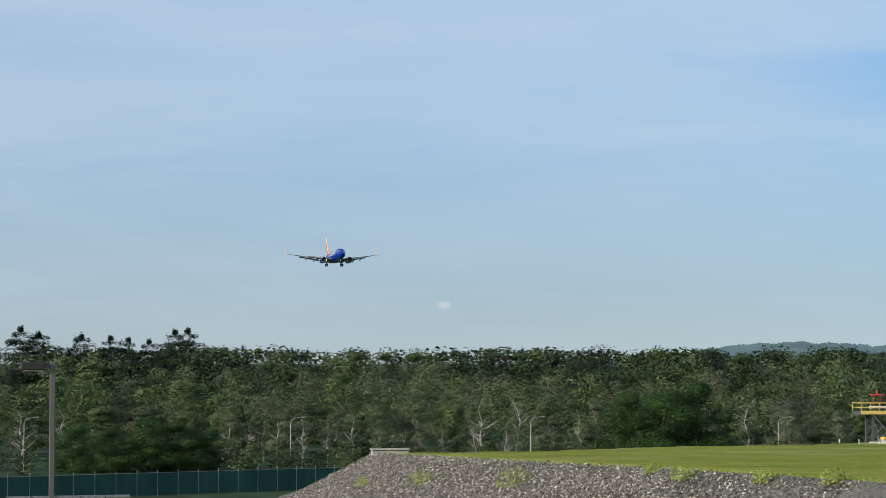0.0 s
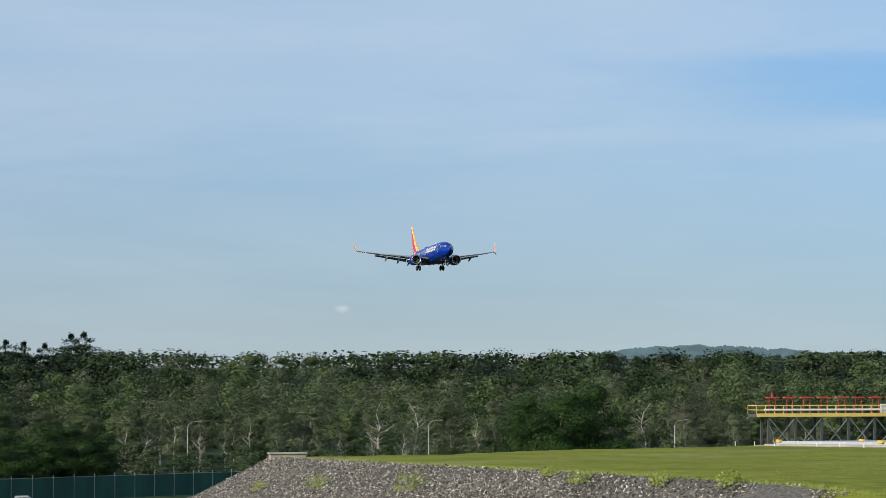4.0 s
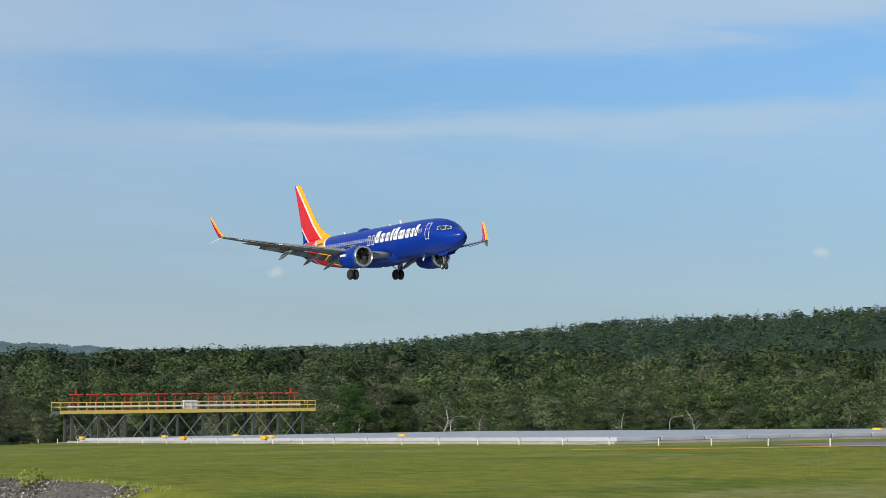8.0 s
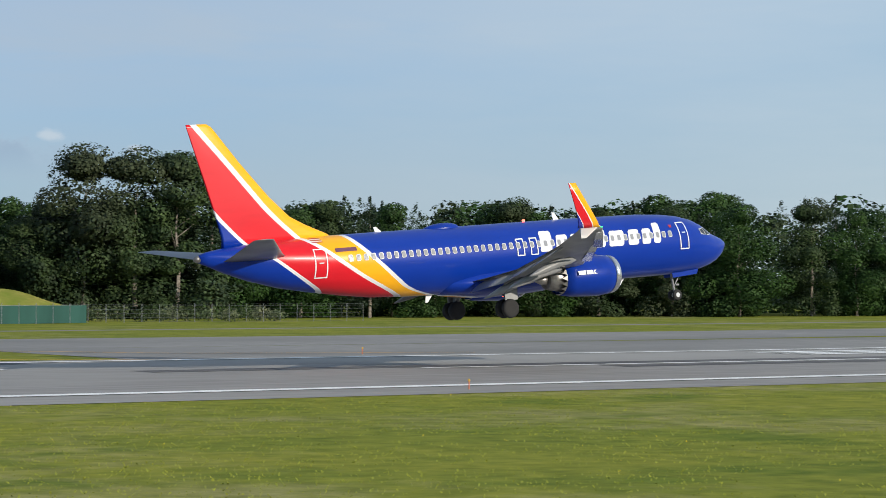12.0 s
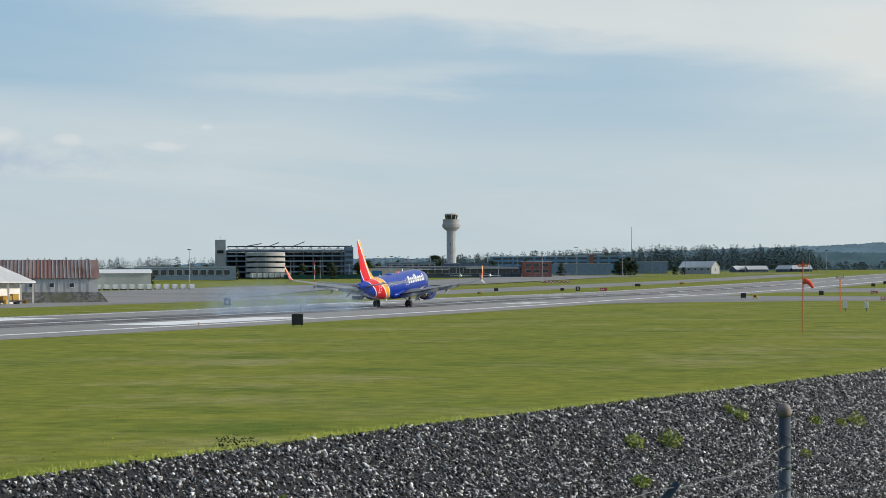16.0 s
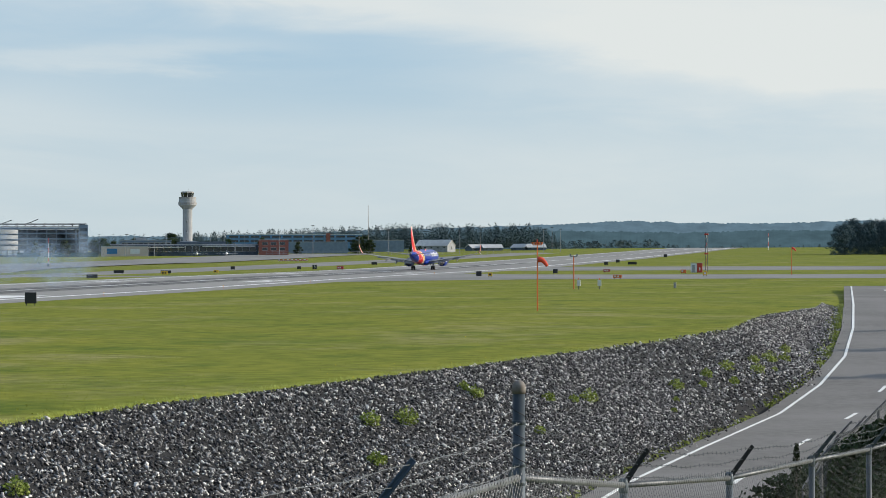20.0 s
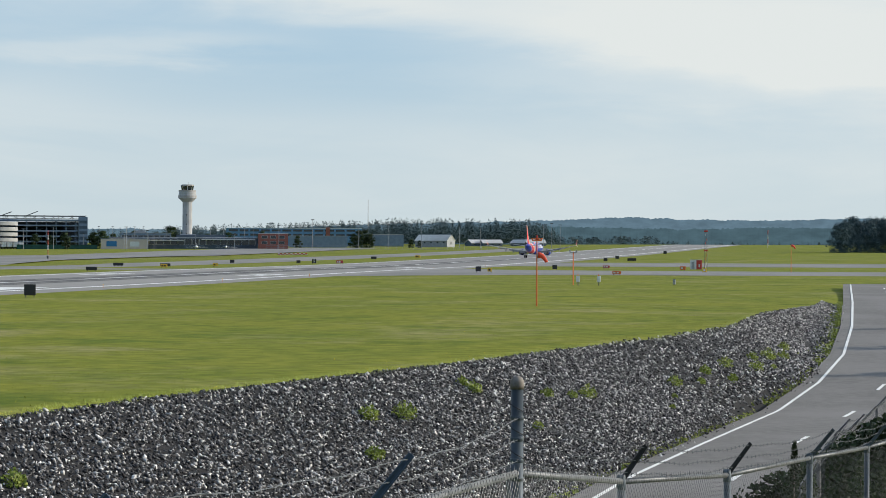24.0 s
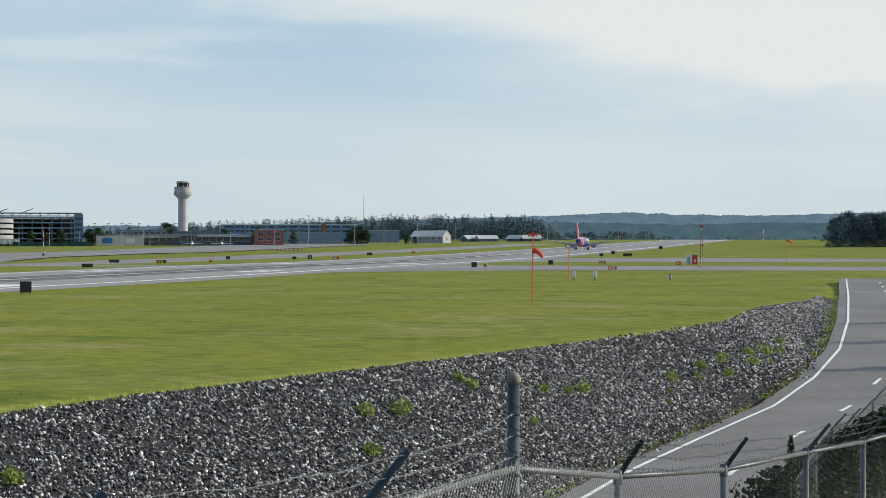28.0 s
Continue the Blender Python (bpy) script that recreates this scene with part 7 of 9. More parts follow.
# ---- warehouses, hangars, terminal and tower beyond the runway ----
def trailer(p, turn, colour, label, length=14.5, end="closed"):
    """A box trailer; its rear doors are closed, open (a dark panel paints the shaded inside) or carry a round blue
    emblem.
    """
    e = empty("semi_trailer", Matrix.Translation(p) @ pose(0, 0, 0, 0, 0, turn), label, "trailer", "trailers at the loading docks")
    part("box_body", box(-1.3, 1.3, 0, length, 1.15, 4.05, bevel=0.04), colour, e)
    part("rear_door", box(-1.2, 1.2, -0.03, -0.004, 1.25, 3.95), "dark_gap" if end == "open" else "white" if colour == "offwhite" else colour, e)
    part("rear_frame", box(-1.32, 1.32, -0.06, -0.002, 3.96, 4.1), "steel", e)
    if end == "closed":
        for x in (-0.62, 0.0, 0.62):
            part("door_seam", box(x - 0.03, x + 0.03, -0.05, -0.031, 1.25, 3.95), "steel_dark", e)
    if end == "disc":
        part("round_emblem", turned([(0.62, 0.0), (0.62, 0.02)], 20, m=Matrix.Translation((-0.15, -0.034, 2.95)) @ Matrix.Rotation(radians(90), 4, "X")), "sign_blue", e, "plain round blue emblem")
        part("emblem_dot", turned([(0.2, 0.0), (0.2, 0.02)], 14, m=Matrix.Translation((0.85, -0.034, 3.2)) @ Matrix.Rotation(radians(90), 4, "X")), "sign_blue", e)
    if end == "open":
        part("cargo_floor", box(-1.1, 1.1, -0.05, -0.031, 1.2, 1.45), "wood", e)
    for k in range(7):
        part("side_rib", box(-1.325, -1.302, 0.8 + k * (length - 1.6) / 6, 0.86 + k * (length - 1.6) / 6, 1.2, 4.0), "grey_roof", e)
    part("chassis", box(-0.5, 0.5, 0.5, length - 0.5, 0.85, 1.147), "steel_dark", e)
    part("bumper", box(-1.2, 1.2, 0.02, 0.12, 0.45, 0.6), "steel_dark", e)
    for y in (1.2, 2.4):
        for s in (-0.95, 0.95):
            part("wheel", rod((s - 0.25, y, 0.5), (s + 0.25, y, 0.5), 0.5, seg=12), "tyre", e)
    for s in (-0.7, 0.7):
        part("landing_leg", rod((s, length - 3, 0), (s, length - 3, 0.9), 0.07, seg=6), "steel_dark", e)


def on_wall(az0, az1, d0, d1=None):
    """Frame of a wall that runs between two headings: origin, length and turn."""
    a, b = Vector((*polar(az0, d0), 0)), Vector((*polar(az1, d1 or d0), 0))
    return a, b, (b - a).length, math.degrees(math.atan2(b.y - a.y, b.x - a.x))


def build_warehouses():
    z = -0.2
    e, w = block("warehouse", 44.0, 49.55, 556, 60, z, 15.2, "tan_wall", "offwhite", "tall tan warehouse wall beside the loading yard")
    part("vent_box", box(w - 9.5, w - 7.6, -1.2, 0, 5.2, 7.6), "offwhite", e)
    part("wall_lamp", box(w - 1.4, w - 0.8, -0.5, 0, 11.0, 11.3), "steel_dark", e)
    e, w = block("warehouse", 49.6, 51.9, 560, 45, z, 13.0, "tan_wall", "white", "tan warehouse with a white low-pitched roof and store sign", pitch=2.4)
    part("sign_board", box(w * 0.355, w * 0.665, -0.2, 0, 6.9, 10.0, bevel=0.02), "offwhite", e, "white sign board")
    for x0, x1, z0, z1 in ((0.39, 0.47, 8.0, 9.3), (0.475, 0.52, 8.0, 8.9), (0.53, 0.64, 8.0, 9.0), (0.39, 0.64, 7.75, 7.92)):
        part("sign_shape", box(w * x0, w * x1, -0.24, -0.203, z0, z1), "red_sign", e, "plain red shape")
    part("corner_trim", box(w - 0.25, w + 0.12, -0.12, 0.2, 0, 13.0), "steel_dark", e)
    part("plinth", box(w * 0.45, w * 0.85, -0.4, 0, 0, 3.2), "concrete", e)
    e, w = block("warehouse", 51.95, 53.0, 562, 60, z, 11.2, "tan_wall", "offwhite", "plain tan warehouse wall with a flat roof", d1=568)
    az0, az1 = 53.02, 59.13
    e, w = block("distribution_warehouse", az0, az1, 562, 70, z, 11.1, "rib_wall", "offwhite", "ribbed tan warehouse with dark dock doors and sign", d1=592)
    along_wall = lambda az: w * (az - az0) / (az1 - az0)
    for k in range(int(w / 0.9)):
        part("wall_rib", box(0.9 * k + 0.1, 0.9 * k + 0.4, -0.05, 0, 5.5, 11.1), "rib_wall", e)
    part("base_band", box(0.02, w - 0.02, -0.05, -0.003, 0, 2.6), "tan_base", e, "brown masonry base")
    for d0, d1 in ((53.04, 53.58), (53.78, 54.5), (54.74, 55.46), (55.66, 56.36), (56.58, 57.28), (57.46, 58.16), (58.34, 58.99)):
        x0, x1 = along_wall(d0), along_wall(d1)
        d = part("dock_door", box(x0, x1, -0.12, -0.052, 0.0, 5.2), "dark_gap", e, "dark roller dock door")
        part("lintel", box(x0 - 0.15, x1 + 0.15, -0.3, -0.052, 5.2, 5.45), "steel_dark", e)
        for j in range(9):
            part("door_slat", box(x0 + 0.1, x1 - 0.1, -0.17, -0.121, 0.1 + 0.56 * j, 0.54 + 0.56 * j), "steel_dark", d)
    x0, x1 = along_wall(55.09), along_wall(56.05)
    part("sign_board", box(x0, x1, -0.25, 0, 9.45, 11.0, bevel=0.02), "white", e, "white sign board")
    part("sign_band", box(x0 + 0.05, x1 - 0.05, -0.27, -0.251, 9.5, 9.95), "navy_wall", e, "navy sign band")
    part("sign_emblem", turned([(0.42, 0.0), (0.42, 0.02)], 16, m=Matrix.Translation((x0 + 0.75, -0.255, 10.48)) @ Matrix.Rotation(radians(90), 4, "X")), "navy_wall", e, "plain round navy emblem")
    for f0, f1 in ((0.16, 0.30), (0.33, 0.66), (0.69, 0.97)):
        part("sign_bar", box(x0 + (x1 - x0) * f0, x0 + (x1 - x0) * f1, -0.28, -0.251, 10.28, 10.68), "navy_wall", e, "plain navy bar")
    for az in (53.55, 55.6, 57.35):
        x = along_wall(az)
        part("wall_lamp", box(x, x + 0.7, -0.6, 0, 7.7, 8.0), "offwhite", e)
    for k in range(15):
        x = w * (0.02 + k * 0.066)
        part("roof_unit", turned([(0.7, 0), (0.75, 0.5), (0.35, 0.85), (0.1, 0.9)], 10, m=Matrix.Translation((x, 2.5, 11.4))), "steel", e, "small round roof vent")
    for f, h in ((0.09, 1.8), (0.86, 1.5)):
        part("roof_plant", box(w * f, w * f + 4.5, 6, 9, 11.45, 11.45 + h, bevel=0.15), "steel", e)
    # trailers backed up to the docks, and parked along the yard
    rows = [(48.57, "red_sign", "closed", 26), (48.9, "white", "disc", 26), (49.72, "red_sign", "closed", 30), (50.18, "red_sign", "closed", 30), (50.51, "white", "disc", 30), (52.49, "offwhite", "open", 32), (52.84, "offwhite", "open", 16), (53.35, "white", "disc", 16), (53.64, "offwhite", "open", 10), (54.2, "white", "closed", 24), (54.47, "white", "closed", 8), (54.76, "offwhite", "open", 8), (55.06, "white", "disc", 10), (55.34, "offwhite", "closed", 20), (55.58, "white", "disc", 8), (55.82, "offwhite", "open", 8)]
    rows += [(56.03 + 0.207 * k, "offwhite" if k % 3 == 1 else "white", "closed", 5) for k in range(7)]
    for az, c, end, turn in rows:
        words = "red and white box trailer at the loading docks" if c == "red_sign" else "pale box trailer standing open at the docks" if end == "open" else "white box trailer with a round blue emblem on its doors" if end == "disc" else "white box trailer parked at the loading docks"
        t_ = Vector((*polar(az, 538), -0.2))
        trailer(t_, facing(az) + turn, c, words, 13.5, end)
    # chain-link fence along the yard
    o = Vector((*polar(47.4, 520), -0.3))
    e = empty("yard_fence", Matrix.Translation(o), "thin grey chain-link fence along the loading yard", "fence")
    prev = None
    for k in range(61):
        az = 47.4 + 0.25 * k
        q = Vector((*polar(az, lerp(az, [47.4, 55, 58, 62.4], [520, 522, 505, 452])), 0)) - o
        q.z = height(q.x + o.x, q.y + o.y) - o.z
        part("fence_post", rod(q, q + Vector((0, 0, 2.3)), 0.045, seg=5), "steel_dark", e)
        if prev is not None:
            for h in (0.3, 0.8, 1.3, 1.8, 2.25):
                part("strand", rod(prev + Vector((0, 0, h)), q + Vector((0, 0, h)), 0.018, seg=3), "steel_dark", e)
        prev = q
    sign_board(*polar(51.2, 470), 1.7, 1.0, "plow_yellow", 51.2, "dusty yellow sign board before the loading yard", bars=None)
    # steel lattice tower behind
    x, y = polar(51.2, 700)
    e = empty("radio_tower", pose(x, y, -0.2), "red and white lattice radio tower with antennas", "radio tower")
    for sx in (-1.4, 1.4):
        for sy in (-1.4, 1.4):
            part("tower_leg", rod((sx, sy, 0), (sx * 0.75, sy * 0.75, 24), 0.11, seg=5), "white", e)
    for k in range(9):
        z0 = 14 + k * 1.1
        part("lattice_bar", rod((-1.25, -1.25, z0), (1.25, -1.25, z0 + 1.1), 0.07, seg=4), "red", e)
        part("lattice_bar", rod((1.25, -1.25, z0), (-1.25, -1.25, z0 + 1.1), 0.07, seg=4), "red", e)
    part("top_frame", box(-3.0, 3.0, -0.2, 0.2, 22.8, 23.2), "red", e)
    for s in (-3, 0, 3):
        part("aerial", rod((s, 0, 23), (s, 0, 25.5), 0.08, seg=5), "white", e)
    # yard fence and stone edge of the taxiway
    e = empty("yard_fence", pose(*polar(47, 500), -0.2), "low chain-link fence before the loading yard", "fence")
    for k in range(22):
        az = 47 + k * 0.62
        q = Vector((*polar(az, 500 - k * 2.2), 0)) - Vector((*polar(47, 500), 0))
        q2 = Vector((*polar(az + 0.62, 500 - (k + 1) * 2.2), 0)) - Vector((*polar(47, 500), 0))
        part("fence_post", rod(q, q + Vector((0, 0, 2.0)), 0.05, seg=5), "steel", e)
        for z0 in (0.1, 0.7, 1.35, 2.0):
            part("rail", rod(q + Vector((0, 0, z0)), q2 + Vector((0, 0, z0)), 0.02, seg=4), "steel", e)


def yard_bank():
    """Low weedy bank of soil and stones between the taxiway and the loading yard."""
    v, f = [], []
    n = 90
    for i in range(n + 1):
        az = 42 + 19 * i / n
        base = lerp(az, [42, 54, 61], [508, 478, 430])
        for d, z in ((base - 9, -0.3), (base - 4, 0.5), (base, 0.9), (base + 5, 0.8), (base + 14, -0.3)):
            x, y = polar(az, d)
            v.append((x, y, height(x, y) + z + 0.25 * noise.noise(Vector((x / 4, y / 4, d)))))
    for i in range(n):
        for j in range(4):
            o = 5 * i + j
            f.append((o, o + 5, o + 6, o + 1))
    tagged(data_part("yard_bank", v, f, "weedy_bank", smooth=True), "weedy bank of soil and stones before the loading yard", "bank", kind="structure")


def build_hangars():
    yard_bank()
    # teal hangar behind, navy gabled hangar with an open side shed
    z = 1.2
    e, w = block("hangar", 58.95, 61.4, 520, 30, z, 7.5, "blue_wall", "grey_roof", "teal metal hangar with a low gable")
    part("gable", loft([[Vector((0, -0.02, 6.3)), Vector((w * 0.62, -0.02, 9.9)), Vector((w, -0.02, 7.5)), Vector((w, -0.02, 6.3))], [Vector((0, 0.6, 6.3)), Vector((w * 0.62, 0.6, 9.9)), Vector((w, 0.6, 7.5)), Vector((w, 0.6, 6.3))]]), "blue_wall", e)
    part("gable_roof", loft([[Vector((-0.3, -0.4, 6.5)), Vector((w * 0.62, -0.4, 10.2)), Vector((w * 0.62, -0.4, 9.95)), Vector((-0.3, -0.4, 6.2))], [Vector((-0.3, 30, 6.5)), Vector((w * 0.62, 30, 10.2)), Vector((w * 0.62, 30, 9.95)), Vector((-0.3, 30, 6.2))]]), "grey_roof", e)
    openings(e, [(w * 0.42, w * 0.55, 7.4, 8.6), (w * 0.66, w * 0.71, 7.3, 8.3), (w * 0.73, w * 0.79, 7.3, 8.3)])
    part("hangar_door", box(1.5, 7.5, -0.2, -0.005, 0, 4.0), "dark_gap", e)
    az0, az1 = 59.9, 62.75
    a, b, wl, ang = on_wall(az0, az1, 470)
    e = empty("hangar", pose(a.x, a.y, z, 0, 0, ang), "navy gabled hangar with a grey metal roof", "hangar")
    W, H, E, D = wl, 9.3, 4.7, 34
    sk = 14.0
    front = [(0, 0, -1), (W, 0, -1), (W, 0, E), (W * 0.56, 0, H), (0, 0, E)]
    part("gable_wall", loft([[Vector(v) for v in front], [Vector((x, y + 0.4, zz)) for x, y, zz in front]]), "navy_wall", e)
    part("side_wall", loft([[Vector(v) for v in ((W - 3, 0.4, -1), (W - 3, 0.4, E))] + [Vector((W - 2.7, 0.4, E)), Vector((W - 2.7, 0.4, -1))], [Vector(v) for v in ((W - 3 + sk, D, -1), (W - 3 + sk, D, E))] + [Vector((W - 2.7 + sk, D, E)), Vector((W - 2.7 + sk, D, -1))]]), "offwhite", e)
    for (x0, z0, x1, z1) in ((-0.8, E - 0.35, W * 0.56, H), (W * 0.56, H, W + 0.6, E - 0.25)):
        part("roof", loft([[Vector((x0, -0.5, z0)), Vector((x1, -0.5, z1)), Vector((x1, -0.5, z1 + 0.3)), Vector((x0, -0.5, z0 + 0.3))], [Vector((x0 + sk, D, z0)), Vector((x1 + sk, D, z1)), Vector((x1 + sk, D, z1 + 0.3)), Vector((x0 + sk, D, z0 + 0.3))]]), "grey_roof", e, "grey metal roof")
    for k in range(6):
        f = k / 5
        part("shed_column", box(W - 0.2 + sk * f, W + 0.2 + sk * f, D * f - 0.2, D * f + 0.2, -1, E - 0.3), "offwhite", e)
    part("door_opening", box(1.0, 7.0, -0.06, -0.002, -0.5, 3.6), "dark_gap", e)
    # yellow machines under the shed
    for k in range(6):
        f = 0.08 + k * 0.15
        p = e.matrix_basis @ Vector((W - 5.0 + sk * f + (k % 2) * 2.4, D * f - 6, -0.8))
        p.z = height(p.x, p.y)
        m = empty("snow_plow", Matrix.Translation(p) @ pose(0, 0, 0, 0, 0, ang + 40 + 14 * k) @ Matrix.Scale(0.72, 4), "yellow snow plough truck parked under the shed", "plow truck", "machines under the shed")
        part("chassis", box(-1.1, 1.1, -3.4, 3.0, 0.6, 1.1, bevel=0.05), "steel_dark", m)
        part("cab", box(-1.1, 1.1, -1.9, 0.0, 1.103, 2.9, bevel=0.15), "plow_yellow", m)
        part("hopper", box(-1.1, 1.1, 0.2, 3.0, 1.103, 2.4, bevel=0.1), "plow_yellow", m)
        part("cab_window", box(-0.9, 0.9, -1.95, -1.905, 1.95, 2.7), "dark_glass", m)
        part("plow_blade", box(-1.6, 1.6, -4.2, -3.9, 0.2, 1.3, bevel=0.1), "plow_yellow", m)
        for s in (-1.0, 1.0):
            for y in (-1.6, 1.6):
                part("wheel", rod((s - 0.2, y, 0.55), (s + 0.2, y, 0.55), 0.55, seg=12), "tyre", m)
    # rusty-roofed shed on a stone bank
    e, w = block("rusty_shed", 63.0, 65.75, 515, 26, 3.6, 6.6, "offwhite", "rust_roof", "long shed with a rusted ribbed roof", pitch=4.1)
    openings(e, [(2 + 4.2 * k, 2.9 + 4.2 * k, 1.2, 2.0) for k in range(5)])
    for k in range(int(w / 0.8)):
        part("roof_rib", loft([[Vector((0.8 * k + d, -0.42, 3.05 + o)) for d, o in ((0, 0), (0.16, 0), (0.16, 0.09), (0, 0.09))], [Vector((0.8 * k + d, 13, 7.13 + o)) for d, o in ((0, 0), (0.16, 0), (0.16, 0.09), (0, 0.09))]]), "hall_roof" if k % 3 else "rust_roof", e)
    for k in range(int(w / 1.6)):
        part("wall_batten", box(1.6 * k + 0.3, 1.6 * k + 0.42, -0.06, -0.002, 0, 3.0), "grey_roof", e)
    part("stone_bank", loft([[Vector((-1, -3.5, -3.0)), Vector((w + 3, -3.5, -3.0)), Vector((w + 0.5, -0.4, 0.1)), Vector((-1, -0.4, 0.1))], [Vector((-1, 26, -3)), Vector((w + 3, 26, -3)), Vector((w + 0.5, 26, 0.1)), Vector((-1, 26, 0.1))]]), "bank_stone", e, "grey stone bank")
    e, w = block("pale_hangar", 65.3, 67.0, 900, 40, 4.0, 9.6, "offwhite", "white", "pale grey hangar with a low roof", pitch=1.6)
    e, w = block("glass_terminal", 66.6, 69.0, 1350, 30, 10.0, 15.0, "blue_grey", "white", "glazed concourse with a white roof")
    openings(e, [(1.5 + 4.4 * k, 4.8 + 4.4 * k, 0.8, 3.6) for k in range(12)], frame="white")
    # row of white vans and cars by the hangars
    for k in range(13):
        az = 65.55 + 0.2 * k
        p = Vector((*polar(az, 860), 0))
        p.z = height(p.x, p.y)
        c = empty("parked_van", Matrix.Translation(p) @ pose(0, 0, 0, 0, 0, facing(az) + 96), "white van parked in a row beside the hangars", "van", "parked vans")
        part("body", loft([[Vector((x, y, zz)) for x, zz in ((-2.4, 0.4), (-2.4, 1.9), (1.2, 2.0), (1.9, 1.2), (2.5, 1.0), (2.5, 0.4))] for y in (-0.9, 0.9)]), "white", c)
        part("window_band", box(-0.5, 1.4, -0.93, -0.905, 1.2, 1.7), "dark_glass", c)
        for x in (-1.5, 1.6):
            part("wheel", rod((x, -0.95, 0.35), (x, 0.95, 0.35), 0.35, seg=10), "tyre", c)


def build_terminal():
    z = rise(1440)
    # parking garage: open decks on columns, a round ramp, a lift tower, sails and trusses on the roof
    a, b, w, ang = on_wall(68.55, 71.75, 1500)
    e = empty("parking_garage", pose(a.x, a.y, z - 1, 0, 0, ang), "grey multi-storey parking garage with open decks", "parking garage")
    # decks and columns carry the garage's haze and shade in their blue-grey colours
    for k in range(5):
        part("deck", box(0, w, -0.5, 38, 2.2 + 3.3 * k, 2.6 + 3.3 * k), "deck_shade", e, "open parking deck")
        part("deck_band", box(0, w, -0.9, -0.502, 2.1 + 3.3 * k, 3.0 + 3.3 * k), "blue_grey", e, "blue-grey deck rail")
    part("rear_wall", box(0.2, w - 0.2, 38.1, 38.6, -2, 15.2), "deck_shade", e)
    for k in range(15):
        for y in (0.3, 14, 27):
            part("column", box(w * k / 14 - 0.3, w * k / 14 + 0.3, y - 0.3, y + 0.3, -3, 15.8), "blue_grey", e)
    part("lift_tower", box(-1, 5.5, -2, 5, -1, 22.5), "tower_wall", e, "concrete lift tower")
    part("tower_window", box(0.2, 4.2, -2.06, -2.003, 14, 16), "dark_gap", e)
    part("tower_mast", rod((2, 1, 22.5), (2, 1, 25), 0.12, seg=5), "steel_dark", e)
    for k in range(5):
        part("drum_band", turned([(12.0, -1.0 + 3.3 * k), (12.2, -0.95 + 3.3 * k), (12.2, 1.25 + 3.3 * k), (12.0, 1.3 + 3.3 * k)], 40, m=Matrix.Translation((w * 0.36, -7, 0)), caps=False), "tower_wall", e, "round concrete ramp parapet")
        # black floors stand in for the shade between the parapets
        part("drum_floor", turned([(11.9, 0.0 + 3.3 * k), (11.9, 0.3 + 3.3 * k)], 40, m=Matrix.Translation((w * 0.36, -7, 0))), "dark_gap", e)
    part("drum_core", turned([(8.5, -3), (8.5, 14.4)], 24, m=Matrix.Translation((w * 0.36, -7, 0))), "deck_shade", e)
    for k in range(9):
        part("canopy_post", rod((w * (0.2 + 0.1 * k), 0, 15.8), (w * (0.2 + 0.1 * k), 0, 19), 0.18, seg=5), "steel_dark", e)
    for x0, x1, t in ((0.20, 0.33, 2.0), (0.38, 0.46, 2.6), (0.56, 0.65, 3.0)):
        part("canopy_sail", loft([[Vector((w * x0, -3, 18.0)), Vector((w * x1, -3, 18.0 + t)), Vector((w * x1, -3, 18.35 + t)), Vector((w * x0, -3, 18.35))], [Vector((w * x0, 8, 18.0)), Vector((w * x1, 8, 18.0 + t)), Vector((w * x1, 8, 18.35 + t)), Vector((w * x0, 8, 18.35))]]), "steel_dark", e, "dark slanting canopy sail")
    for y, z0 in ((-0.5, 18.2), (-0.5, 16.4), (20, 18.2)):
        part("top_truss", box(w * 0.08, w, y - 0.15, y + 0.15, z0, z0 + 0.4), "steel_dark", e)
    for k in range(26):
        part("truss_brace", rod((w * (0.10 + 0.034 * k), -0.5, 16.6), (w * (0.10 + 0.034 * (k + (1 if k % 2 else -1))), -0.5, 18.3), 0.12, seg=4), "steel_dark", e)
    part("stair_tower", box(w - 4.5, w + 1.0, -3, 3, -1, 17.8), "blue_grey", e)
    # dark panels stand in for shade in the stair tower's openings
    for k in range(5):
        part("stair_gap", box(w - 4.0, w + 0.5, -3.06, -3.003, 0.6 + 3.3 * k, 2.4 + 3.3 * k), "deck_shade", e)
    part("apron_screen", box(w * 0.5, w * 1.06, -62, -61.6, -3.4, 0.4), "green_screen", e, "dark green screen fence")
    for az, d, h in ((70.55, 1465, 9), (71.0, 1460, 7), (71.25, 1460, 10), (70.9, 1468, 8), (69.0, 1470, 8), (68.3, 1465, 9), (68.0, 1470, 8), (71.9, 1470, 9), (72.15, 1470, 11), (67.6, 1480, 9)):
        plant("oak", 1, *polar(az, d), h, 1.2)
    for k in range(21):
        az = 67.5 + 0.138 * k
        p = Vector((*polar(az, 1440), height(*polar(az, 1440))))
        if k in (12, 13):
            continue
        trailer(p, facing(az) + (70 if k == 11 else 7), "offwhite" if k % 3 else "white", "pale box trailer parked in a row by the garage", 13 if k == 11 else 9)
    p = Vector((*polar(70.87, 850), 0))
    p.z = height(p.x, p.y)
    e = empty("marker_mast", Matrix.Translation(p), "slim red and white marker mast in the grass", "marker mast")
    for k in range(6):
        part("mast_band", rod((0, 0, 1.7 * k), (0, 0, 1.7 * (k + 1)), 0.13, seg=6), "red" if k % 2 else "white", e)
    part("mast_box", box(-0.5, 0.5, -0.3, 0.3, 0, 1.3, bevel=0.04), "steel_dark", e)
    # control tower
    p = Vector((*polar(74.13, 1500), z))
